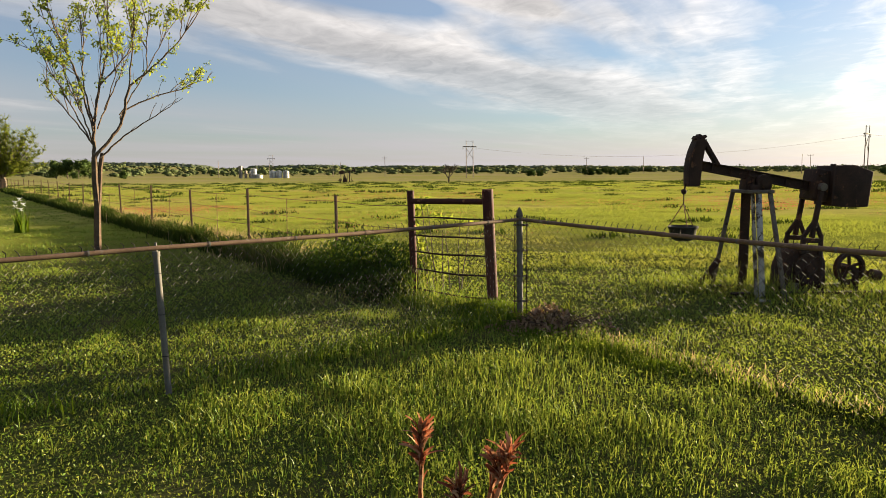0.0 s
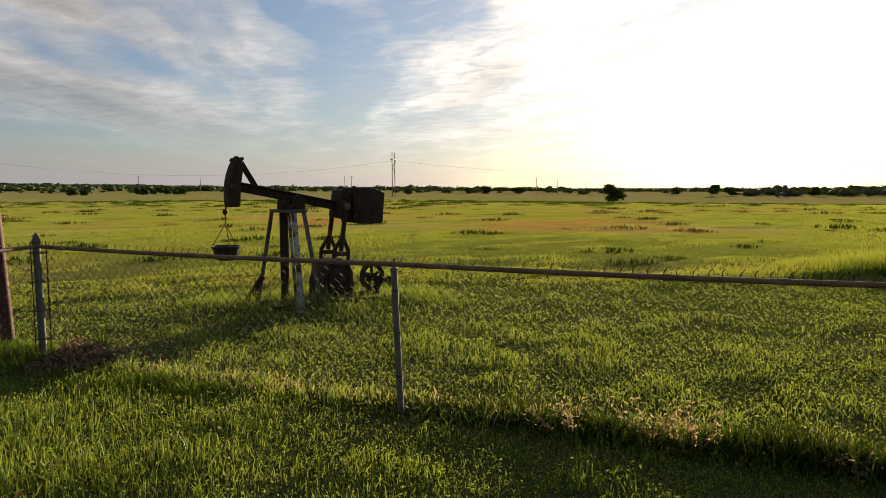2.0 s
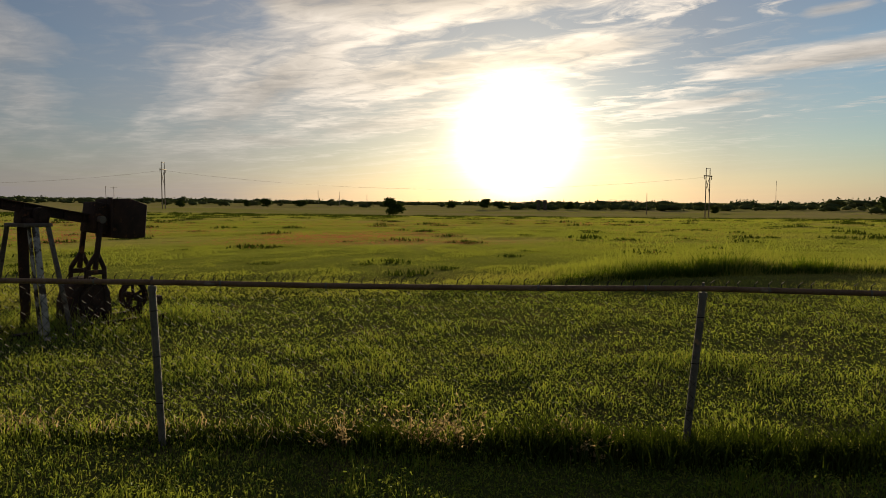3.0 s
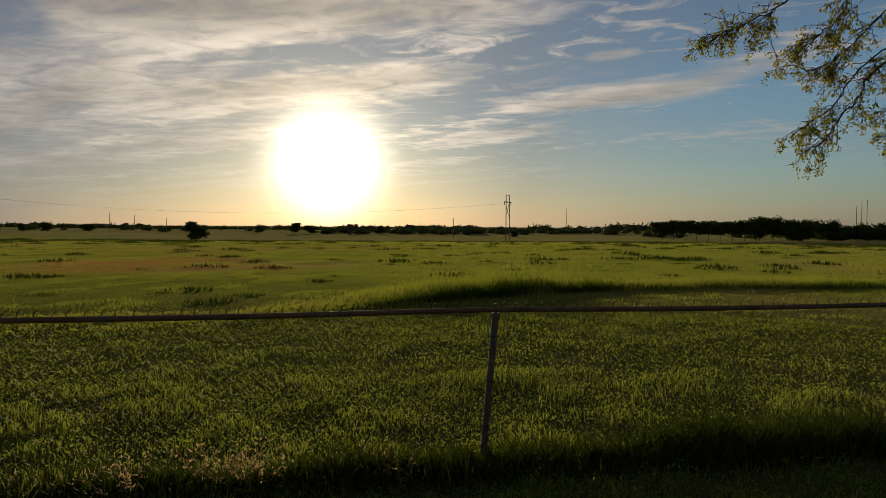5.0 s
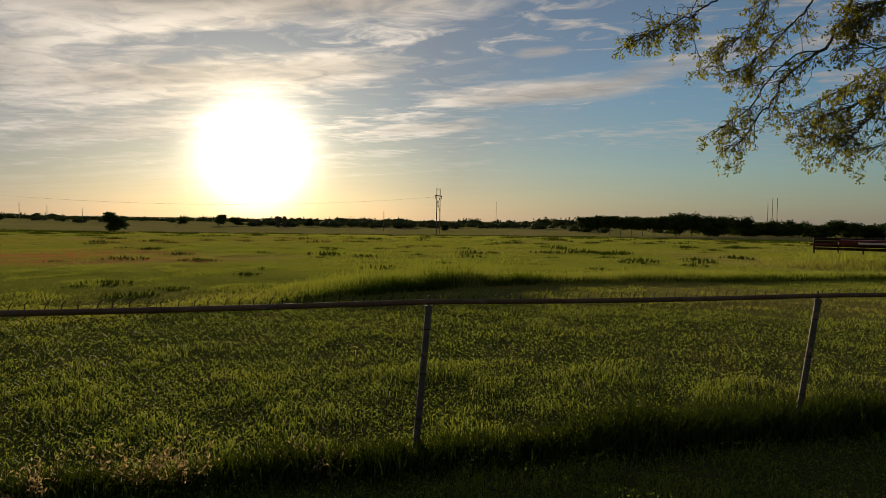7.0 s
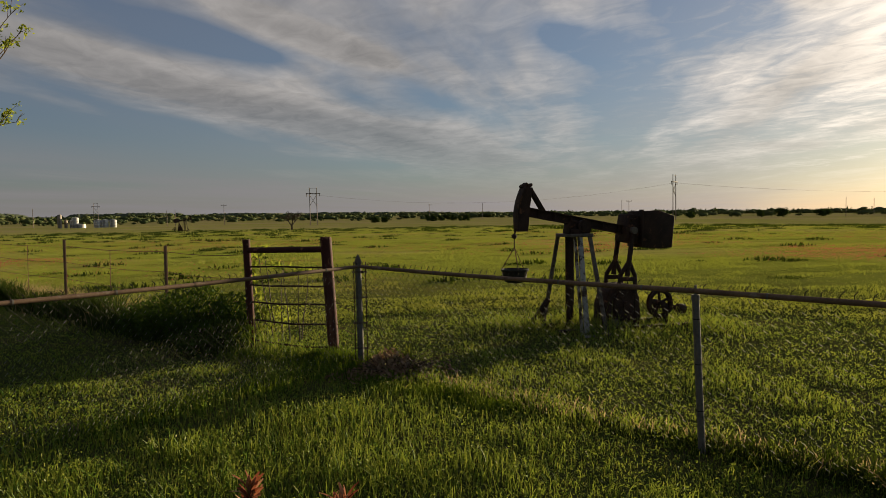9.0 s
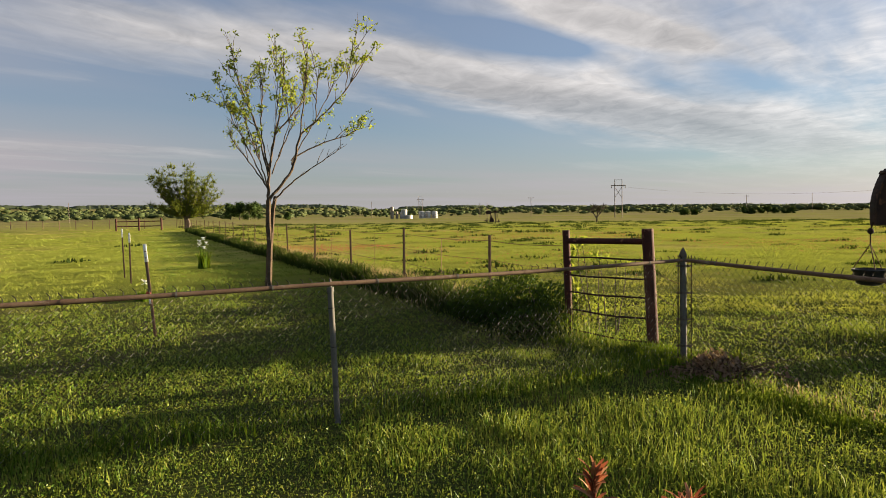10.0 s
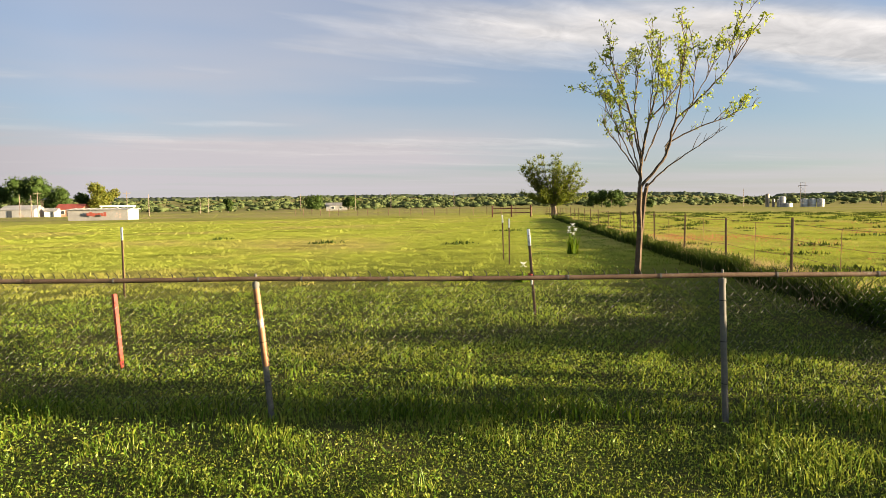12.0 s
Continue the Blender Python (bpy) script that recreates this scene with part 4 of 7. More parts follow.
        bar(bm, (0.83, y, 0.80), (0.84, y, 0.10), 0.05, 0.045, 0.006)
        part("pitman_arm", bm, PUMP_RUST, jack)
        part("crank_pin", rod(blank(), (0.81, y - 0.05, 1.41), (0.81, y + 0.05, 1.41), 0.05, sides=14), PUMP_GREY, jack)
    for y in (-0.2, 0.2):
        part("yoke", bar(blank(), (0.57, y, 0.73), (0.84, y, 0.72), 0.06, 0.05, 0.006), PUMP_RUST, jack)
    bm = blank()
    outline = [(0.32, -0.05), (0.34, 0.36), (0.41, 0.56), (0.54, 0.65), (0.72, 0.66), (0.86, 0.60), (0.93, 0.46), (0.95, 0.2), (0.92, -0.05)]
    lo = [bm.verts.new((x, -0.17, z)) for x, z in outline]
    hi = [bm.verts.new((x, 0.17, z)) for x, z in outline]
    bm.faces.new(lo)
    bm.faces.new(hi[::-1])
    for i in range(len(outline)):
        j = (i + 1) % len(outline)
        bm.faces.new((lo[j], lo[i], hi[i], hi[j]))
    bmesh.ops.bevel(bm, geom=list(bm.edges), offset=0.02, segments=2, affect="EDGES", profile=0.5)
    gear = part("gear_case", bm, PUMP_RUST, jack, "soot-dark cast iron gear case")
    bm = rod(blank(), (0.68, -0.21, 0.36), (0.68, 0.21, 0.36), 0.20, sides=28)
    rod(bm, (0.68, -0.24, 0.36), (0.68, 0.24, 0.36), 0.06, sides=16)
    part("bearing_cover", bm, PUMP_RUST, gear)
    for k in range(8):
        t = k * math.pi / 4
        part("cover_bolt", rod(blank(), (0.68 + 0.16 * math.cos(t), -0.225, 0.36 + 0.16 * math.sin(t)), (0.68 + 0.16 * math.cos(t), -0.19, 0.36 + 0.16 * math.sin(t)), 0.014, sides=6), PUMP_RUST, gear)
    part("grease_plate", box(blank(), (0.50, -0.185, 0.12), (0.12, 0.02, 0.10), None, 0.006), PUMP_GREY, gear, "dull grey inspection plate")
    # belt wheel with spokes
    side = Matrix.Rotation(radians(90), 4, "X")
    bm = spin(blank(), [(0.165, -0.045), (0.205, -0.045), (0.208, -0.02), (0.19, 0.0), (0.208, 0.02), (0.205, 0.045), (0.165, 0.045)], 36, (1.35, -0.05, 0.34), side)
    bmesh.ops.delete(bm, geom=[f for f in bm.faces if len(f.verts) > 6], context="FACES_ONLY")
    wheel = part("belt_wheel", bm, PUMP_RUST, jack)
    bm = rod(blank(), (1.35, -0.14, 0.34), (1.35, 0.14, 0.34), 0.045, sides=16)
    for k in range(5):
        t = 0.4 + k * 2 * math.pi / 5
        bar(bm, (1.35, -0.05, 0.34), (1.35 + 0.18 * math.cos(t), -0.05, 0.34 + 0.18 * math.sin(t)), 0.038, 0.03, 0.006)
    part("spokes", bm, PUMP_RUST, wheel)
    bm = spin(blank(), [(0.155, -0.012), (0.172, -0.012), (0.172, 0.012), (0.155, 0.012)], 36, (1.35, -0.05, 0.34), side)
    bmesh.ops.delete(bm, geom=[f for f in bm.faces if len(f.verts) > 6], context="FACES_ONLY")
    part("rim_band", bm, PUMP_RUST, wheel)
    bm = bar(blank(), (1.46, -0.05, -0.05), (1.44, -0.05, 0.34), 0.07, 0.06, 0.008)
    bar(bm, (1.36, 0.08, -0.05), (1.36, 0.08, 0.34), 0.07, 0.05, 0.008)
    rod(bm, (1.35, 0, 0.30), (1.71, -0.02, 0.25), 0.035, sides=12)
    part("wheel_stand", bm, PUMP_RUST, jack)
    bm = rod(blank(), (1.63, -0.10, 0.26), (1.75, -0.10, 0.24), 0.07, sides=18)
    rod(bm, (1.59, -0.10, 0.265), (1.63, -0.10, 0.26), 0.045, sides=14)
    part("motor_pulley", bm, PUMP_RUST, jack)
    for y in (-0.30, 0.30):
        bm = bar(blank(), (-0.45, y, 0.02), (1.75, y, 0.02), 0.10, 0.012, 0.002, (0, 1, 0))
        bar(bm, (-0.45, y, 0.07), (1.75, y, 0.07), 0.012, 0.10, 0.002)
        part("skid_rail", bm, PUMP_RUST, jack)
    # polished-rod cable and clamp
    bm = rod(blank(), (-0.995, 0, 1.47), (-1.02, 0, 1.36), 0.012, sides=8)
    bmesh.ops.create_uvsphere(bm, u_segments=14, v_segments=10, radius=0.038, matrix=Matrix.Translation((-1.02, 0, 1.365)))
    rod(bm, (-1.02, 0, 1.34), (-1.02, 0, 1.20), 0.008, sides=8)
    part("bridle_hook", bm, PUMP_RUST, jack)
    return jack


JACK_AT, JACK_TURN = (3.99, 9.11), -23.0 + 25.0
pump_jack(on_land(*JACK_AT), JACK_TURN, "pump_jack", "small rust-black oil pump jack standing idle in the grass")
hang = Matrix.Rotation(radians(JACK_TURN), 3, "Z") @ Vector((-0.949, 0, 0)) + Vector((*JACK_AT, 0))
pot = thing("hanging_pot", "round black iron pot hanging on chains from a pump jack", "hanging pot", (hang.x, hang.y, 0.72))
part("bowl", spin(blank(), [(0.09, 0.0), (0.14, 0.02), (0.165, 0.08), (0.172, 0.15), (0.19, 0.165), (0.195, 0.19), (0.185, 0.195), (0.165, 0.17), (0.15, 0.10), (0.02, 0.06)], 32), POT, pot)
for k in range(3):
    t = 0.5 + k * 2 * math.pi / 3
    e = Vector((0.18 * math.cos(t), 0.18 * math.sin(t), 0.19))
    segs = []
    for i in range(16):
        p, q = e.lerp(Vector((0, 0, 0.49)), i / 16), e.lerp(Vector((0, 0, 0.49)), (i + 1.15) / 16)
        w = Vector((0.004, 0.002, 0)) * (1 if i % 2 else -1)
        segs.append((*(p + w), *(q + w), 0.0035, 0.0035))
        segs.append((*(p - w), *(q - w), 0.0035, 0.0035))
    v, f = tubes(segs, 4)
    part("chain", arrays("chain", v, f), OLD_WIRE, pot)
part("rim_soil", spin(blank(), [(0.16, 0.15), (0.12, 0.165), (0.02, 0.17)], 24), LITTER, pot, "dark potting soil")


# ---------------------------------------------------------------- trees
class Growth:
    """Collects the wood and the leaves of one plant in local metres."""
    def __init__(self, seed):
        self.rand = random.Random(seed)
        self.wood, self.leaves = [], []

    def limb(self, points, r0, r1):
        n = len(points) - 1
        for i, (p, q) in enumerate(zip(points, points[1:])):
            a, b = r0 + (r1 - r0) * i / n, r0 + (r1 - r0) * (i + 1) / n
            self.wood.append((*p, *q, a, b))

    def curve(self, a, b, lift, wiggle, n):
        a, b = Vector(a), Vector(b)
        pts = []
        size = (b - a).length
        ph = [self.rand.uniform(0, 6.3) for _ in range(4)]
        for i in range(n + 1):
            t = i / n
            p = a.lerp(b, t)
            p.z += lift * math.sin(math.pi * t)
            k = wiggle * size * t * (1.2 - t)
            p += Vector((math.sin(7 * t + ph[0]) + 0.5 * math.sin(15 * t + ph[2]), math.sin(6 * t + ph[1]) + 0.5 * math.sin(13 * t + ph[3]), 0.4 * math.sin(9 * t + ph[1]))) * k
            pts.append(p)
        return pts

    def cluster(self, at, count, spread, size, droop=0.0):
        for _ in range(count):
            off = Vector((self.rand.gauss(0, spread), self.rand.gauss(0, spread), self.rand.gauss(0, spread * 0.8) - droop * self.rand.random()))
            self.leaves.append((*(Vector(at) + off), size * self.rand.uniform(0.6, 1.25), droop))

    def wood_mesh(self, name, sides=6):
        v, f = tubes(self.wood, sides)
        return arrays(name, v, f)

    def leaf_mesh(self, name, seed=1, slim=0.5, droop=0.0):
        """Each leaf is a pair of quads folded along its rib."""
        g = np.random.default_rng(seed)
        L = np.array(self.leaves)
        n = len(L)
        d = g.normal(size=(n, 3))
        d[:, 2] -= droop
        d /= np.linalg.norm(d, axis=1, keepdims=True)
        w = np.cross(d, g.normal(size=(n, 3)))
        w /= np.linalg.norm(w, axis=1, keepdims=True)
        up = np.cross(d, w)
        s = L[:, 3:4]
        p = L[:, :3]
        base, tip, mid = p - d * s * 0.5, p + d * s * 0.5, p + up * s * 0.05
        left, right = p + w * s * slim * 0.5 + up * s * 0.14, p - w * s * slim * 0.5 + up * s * 0.14
        v = np.stack([base, left, tip, right], 1).reshape(-1, 3)
        k = np.arange(n)[:, None] * 4
        f = np.concatenate([k + [[0, 2, 1]], k + [[0, 3, 2]]], 0)
        return arrays(name, v, f)


def young_tree():
    at = (-7.46, 14.58)
    tree = thing("young_tree", "slender young tree with sparse fresh yellow-green leaf tufts", "tree", on_land(*at), 27)
    g = Growth(11)
    fork = Vector((0, 0, 2.02))
    trunk = [Vector((-0.06, 0, -0.1)), Vector((-0.03, 0, 0.5)), Vector((0.0, 0.02, 1.0)), Vector((-0.02, 0, 1.5)), fork]
    g.limb(trunk, 0.080, 0.054)
    g.limb([Vector((0.02, 0.02, 1.0)), Vector((0.06, 0.04, 1.4)), Vector((0.10, 0.05, 1.8)), Vector((0.16, 0.05, 2.1))], 0.055, 0.042)
    def twigs(pts, n, r, long, leafy_share):
        for _ in range(n):
            i = g.rand.randint(len(pts) // 3, len(pts) - 2)
            s, run = pts[i], (pts[i + 1] - pts[i]).normalized()
            side = Vector((g.rand.uniform(-1, 1), g.rand.uniform(-1, 1), g.rand.uniform(0.0, 0.9)))
            e = s + (run * 1.0 + side * 0.8).normalized() * g.rand.uniform(0.4, 1.0) * long
            tw = g.curve(s, e, 0.03, 0.035, 6)
            g.limb(tw, r, 0.003)
            if g.rand.random() < leafy_share:
                g.cluster(tw[-1], g.rand.randint(8, 13), 0.050, 0.082, 0.04)
                if g.rand.random() < 0.4:
                    g.cluster(tw[4], 6, 0.05, 0.10, 0.03)

    def bough(r0, r1, depth, *stops, leafy=True, shoots=5):
        """A bough through (right, up) stops, drifting to the given depth behind the trunk."""
        n = len(stops) - 1
        knots = [Vector((x * (0.86 if x > 0 else 0.68), depth * (i / n) ** 1.2, min(z, 3.4 + (z - 3.4) * 0.80))) for i, (x, z) in enumerate(stops)]
        knots = [knots[0] * 2 - knots[1]] + knots + [knots[-1] * 2 - knots[-2]]
        ph = g.rand.uniform(0, 6)
        pts = []
        for i in range(1, len(knots) - 2):
            p0, p1, p2_, p3_ = knots[i - 1:i + 3]
            for k in range(6):
                t = k / 6
                q = 0.5 * (2 * p1 + (p2_ - p0) * t + (2 * p0 - 5 * p1 + 4 * p2_ - p3_) * t * t + (3 * p1 - p0 - 3 * p2_ + p3_) * t ** 3)
                pts.append(q + Vector((math.sin(2.1 * len(pts) + ph), math.cos(1.7 * len(pts) + ph), 0)) * 0.012)
        pts.append(knots[-2])
        g.limb(pts, r0, r1)
        share = 0.72 if leafy else 0.0
        twigs(pts, shoots + 3, 0.006, 0.5, share)
        for j in range(2 if leafy else 0):
            i = g.rand.randint(len(pts) // 3, len(pts) - 4)
            run = (pts[i + 1] - pts[i]).normalized()
            side = Vector((g.rand.uniform(-1, 1), g.rand.uniform(-1, 1), 0.15))
            e = pts[i] + (run + side * 0.5).normalized() * g.rand.uniform(0.5, 1.1)
            sub = g.curve(pts[i], e, 0.05, 0.025, 8)
            g.limb(sub, r1 * 1.8, 0.004)
            twigs(sub, 3, 0.006, 0.4, 0.6)
            g.cluster(sub[-1], 12, 0.058, 0.092, 0.04)
        if leafy:
            g.cluster(pts[-1], 14, 0.058, 0.092, 0.04)
            g.cluster(pts[-3], 8, 0.06, 0.12, 0.04)

    bough(0.039, 0.007, 0.35, (0, 2.0), (0.04, 2.65), (0.21, 3.5), (0.46, 4.6), (0.52, 5.95), shoots=9)
    bough(0.036, 0.007, -0.3, (0, 2.0), (0.63, 2.7), (0.86, 3.45), (1.3, 3.9), (2.1, 4.8), (2.9, 6.1), shoots=10)
    bough(0.022, 0.006, 0.4, (0.63, 2.7), (0.75, 3.0), (1.54, 3.35), (2.33, 3.64), (2.56, 4.1), shoots=9)
    bough(0.022, 0.004, -0.5, (0.14, 2.0), (0.69, 2.45), (1.54, 2.95), (2.05, 3.25), leafy=False)
    bough(0.017, 0.005, 0.5, (-0.02, 2.3), (-0.5, 2.8), (-1.12, 3.4), (-1.2, 3.7))
    bough(0.022, 0.006, -0.5, (0.02, 2.55), (-0.33, 3.75), (-0.84, 4.95), (-1.0, 5.8), shoots=10)
    bough(0.020, 0.006, 0.6, (0.04, 2.65), (-0.16, 3.6), (-0.1, 4.6), (0.0, 5.6), shoots=9)
    bough(0.020, 0.006, 0.7, (0.21, 3.5), (0.97, 4.6), (1.14, 5.9), shoots=8)
    bough(0.017, 0.006, -0.7, (0.86, 3.45), (1.03, 4.9), (1.09, 5.95), shoots=8)
    bough(0.014, 0.005, 0.3, (1.3, 3.9), (1.35, 4.8), (1.5, 5.6), shoots=7)
    bough(0.010, 0.005, -0.2, (2.1, 4.8), (2.2, 5.4), (2.35, 6.0), shoots=7)
    bough(0.012, 0.004, -0.4, (-0.33, 3.75), (-0.75, 4.0), (-1.1, 4.2), shoots=6)
    bough(0.017, 0.005, -0.6, (0.0, 2.3), (-0.25, 2.9), (-0.6, 3.6), (-0.72, 4.3), shoots=8)
    bough(0.016, 0.004, 0.9, (0.1, 2.6), (0.5, 3.4), (0.8, 4.2), (0.75, 5.0), shoots=8)
    bough(0.016, 0.004, 0.5, (0.0, 2.25), (-0.55, 3.1), (-1.25, 4.3), (-1.55, 5.2), shoots=9)
    bough(0.016, 0.004, -0.6, (0.04, 2.65), (0.22, 3.6), (0.30, 4.7), (0.22, 5.8), shoots=10)
    bough(0.014, 0.004, 0.8, (-0.16, 3.4), (-0.55, 4.4), (-0.62, 5.3), shoots=9)
    bough(0.014, 0.004, 0.2, (0.63, 2.9), (1.25, 3.9), (1.75, 4.9), (1.9, 5.6), shoots=9)
    bough(0.012, 0.004, -0.9, (0.3, 3.0), (0.6, 3.9), (0.62, 4.6), shoots=8)
    part("trunk", g.wood_mesh("trunk", 7), BARK, tree)
    part("crown", g.leaf_mesh("crown", 3, 0.45, 0.3), YOUNG_LEAF, tree, "yellow-green spring leaves", False)


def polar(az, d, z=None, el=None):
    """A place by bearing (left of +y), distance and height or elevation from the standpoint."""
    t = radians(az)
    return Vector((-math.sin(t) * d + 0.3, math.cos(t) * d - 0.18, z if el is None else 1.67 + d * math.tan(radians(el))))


def spreading_tree():
    """The old tree whose boughs hang into view."""
    at = Vector((10.2, -8.2, 0))
    tree = thing("spreading_tree", "old spreading tree with drooping boughs and small new leaves", "tree", tuple(at))
    g = Growth(23)
    g.limb([Vector((0, 0, -0.2)), Vector((0.02, 0, 0.5)), Vector((0.05, 0.05, 1.5)), Vector((0, 0.15, 2.6)), Vector((0.1, 0.3, 3.6)), Vector((0.0, 0.4, 5.2)), Vector((0.2, 0.2, 7.0))], 0.36, 0.10)
    crotch = [Vector((0.05, 0.3, 3.4)), Vector((0.0, 0.4, 5.1))]

    def smooth(knots, n=5, shake=0.012):
        knots = [knots[0] * 2 - knots[1]] + knots + [knots[-1] * 2 - knots[-2]]
        pts = []
        for i in range(1, len(knots) - 2):
            p0, p1, p2_, p3_ = knots[i - 1:i + 3]
            for k in range(n):
                t = k / n
                q_ = 0.5 * (2 * p1 + (p2_ - p0) * t + (2 * p0 - 5 * p1 + 4 * p2_ - p3_) * t * t + (3 * p1 - p0 - 3 * p2_ + p3_) * t ** 3)
                pts.append(q_ + Vector((g.rand.gauss(0, shake), g.rand.gauss(0, shake), g.rand.gauss(0, shake))))
        return pts + [knots[-2]]

    def tuft(p):
        g.cluster(p, g.rand.randint(7, 12), 0.026, 0.050, 0.06)

    def twig(p, run, size, r, leafy_share):
        """A crooked shoot with side spurs and leaf tufts."""
        d = (run + Vector((g.rand.gauss(0, 0.42), g.rand.gauss(0, 0.42), g.rand.gauss(-0.10, 0.42)))).normalized()
        pts = [p]
        for k in range(5):
            d = (d + Vector((g.rand.gauss(0, 0.22), g.rand.gauss(0, 0.22), g.rand.gauss(-0.05, 0.22)))).normalized()
            pts.append(pts[-1] + d * size / 5)
        g.limb(pts, r, 0.003)
        for k in (1, 2, 3, 4, 4, 5):
            e = pts[k] + (d * 0.7 + Vector((g.rand.gauss(0, 0.8), g.rand.gauss(0, 0.8), g.rand.gauss(-0.25, 0.6)))).normalized() * g.rand.uniform(0.05, 0.15)
            g.limb([pts[k], (pts[k] + e) / 2 + Vector((0, 0, g.rand.uniform(-0.01, 0.03))), e], 0.0035, 0.002)
            if g.rand.random() < leafy_share * 0.48:
                tuft(e)
        if g.rand.random() < leafy_share * 0.9:
            tuft(pts[-1])

    def bough(d0, d1, r0, count, stops, leafy_share=0.72, root=None, first=0.2):
        n = len(stops) - 1
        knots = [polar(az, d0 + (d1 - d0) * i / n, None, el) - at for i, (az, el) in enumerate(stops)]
        if root is not None:
            knots = [root, root.lerp(knots[0], 0.55) + Vector((0, 0, 0.35))] + knots
        pts = smooth(knots)
        g.limb(pts, r0, 0.005)
        for _ in range(int(count * 1.25)):
            i = int((first + (1 - first) * g.rand.random() ** 0.8) * (len(pts) - 2))
            twig(pts[i], (pts[i + 1] - pts[i]).normalized(), g.rand.uniform(0.25, 0.72) * (1.0 - 0.40 * i / len(pts)), 0.0055, leafy_share)
        twig(pts[-1], (pts[-1] - pts[-2]).normalized(), 0.10, 0.004, 1.0)

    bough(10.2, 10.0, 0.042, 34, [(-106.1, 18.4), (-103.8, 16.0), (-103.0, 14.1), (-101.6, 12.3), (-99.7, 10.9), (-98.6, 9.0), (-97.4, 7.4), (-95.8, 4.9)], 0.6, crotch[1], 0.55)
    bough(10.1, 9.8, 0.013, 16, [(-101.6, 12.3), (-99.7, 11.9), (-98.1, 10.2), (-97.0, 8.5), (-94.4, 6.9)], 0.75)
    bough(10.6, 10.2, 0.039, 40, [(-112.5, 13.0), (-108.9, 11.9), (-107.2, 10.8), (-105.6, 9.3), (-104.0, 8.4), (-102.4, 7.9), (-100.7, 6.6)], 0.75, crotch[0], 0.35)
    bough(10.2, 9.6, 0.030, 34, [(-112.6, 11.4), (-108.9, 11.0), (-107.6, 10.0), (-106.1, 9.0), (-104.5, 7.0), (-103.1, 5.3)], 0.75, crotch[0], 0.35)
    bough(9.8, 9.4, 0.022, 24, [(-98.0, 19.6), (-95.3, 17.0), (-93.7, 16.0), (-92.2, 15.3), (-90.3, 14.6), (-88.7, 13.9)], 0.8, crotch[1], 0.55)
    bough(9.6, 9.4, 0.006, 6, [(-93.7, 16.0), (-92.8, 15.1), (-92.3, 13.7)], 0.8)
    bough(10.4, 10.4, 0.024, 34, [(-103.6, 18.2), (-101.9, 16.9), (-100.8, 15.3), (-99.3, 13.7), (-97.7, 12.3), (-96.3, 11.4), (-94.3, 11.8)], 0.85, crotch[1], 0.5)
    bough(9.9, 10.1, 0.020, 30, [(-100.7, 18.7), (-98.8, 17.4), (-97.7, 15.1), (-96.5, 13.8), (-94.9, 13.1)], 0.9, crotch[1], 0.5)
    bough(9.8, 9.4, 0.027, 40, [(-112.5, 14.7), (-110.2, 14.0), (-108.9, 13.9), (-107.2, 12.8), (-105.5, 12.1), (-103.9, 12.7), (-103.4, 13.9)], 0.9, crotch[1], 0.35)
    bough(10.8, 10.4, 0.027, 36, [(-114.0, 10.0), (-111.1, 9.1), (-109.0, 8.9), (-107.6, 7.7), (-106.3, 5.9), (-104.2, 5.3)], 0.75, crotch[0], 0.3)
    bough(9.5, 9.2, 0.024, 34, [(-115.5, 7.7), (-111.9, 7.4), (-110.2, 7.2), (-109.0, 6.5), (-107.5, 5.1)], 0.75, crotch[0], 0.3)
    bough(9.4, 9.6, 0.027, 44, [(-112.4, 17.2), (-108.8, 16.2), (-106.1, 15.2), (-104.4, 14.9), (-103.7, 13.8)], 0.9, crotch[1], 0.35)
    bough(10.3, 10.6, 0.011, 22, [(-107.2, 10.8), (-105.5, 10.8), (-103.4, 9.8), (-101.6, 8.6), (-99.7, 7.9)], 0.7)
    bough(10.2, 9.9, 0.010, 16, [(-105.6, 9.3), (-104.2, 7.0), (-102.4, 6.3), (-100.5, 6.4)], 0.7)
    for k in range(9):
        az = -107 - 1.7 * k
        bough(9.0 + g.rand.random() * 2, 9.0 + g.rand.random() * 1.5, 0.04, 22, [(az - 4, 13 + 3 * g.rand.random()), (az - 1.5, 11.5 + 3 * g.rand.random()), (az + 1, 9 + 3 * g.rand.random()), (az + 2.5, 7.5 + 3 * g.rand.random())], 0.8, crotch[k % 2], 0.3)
    for k in range(10):
        t = 4.2 + k * 0.42
        e = Vector((5.2 * math.cos(t), 5.2 * math.sin(t), 3.2 + 3.8 * g.rand.random()))
        pts = g.curve(crotch[k % 2], e, 0.8, 0.03, 14)
        g.limb(pts, 0.06, 0.006)
        for _ in range(26):
            i = g.rand.randint(4, 12)
            twig(pts[i], (pts[i + 1] - pts[i]).normalized(), g.rand.uniform(0.4, 0.9), 0.009, 0.8)
    part("trunk", g.wood_mesh("trunk", 3), DARK_BARK, tree)
    part("crown", g.leaf_mesh("crown", 5, 0.45, 0.9), OAK_LEAF, tree, "small drooping olive-green leaves", False)


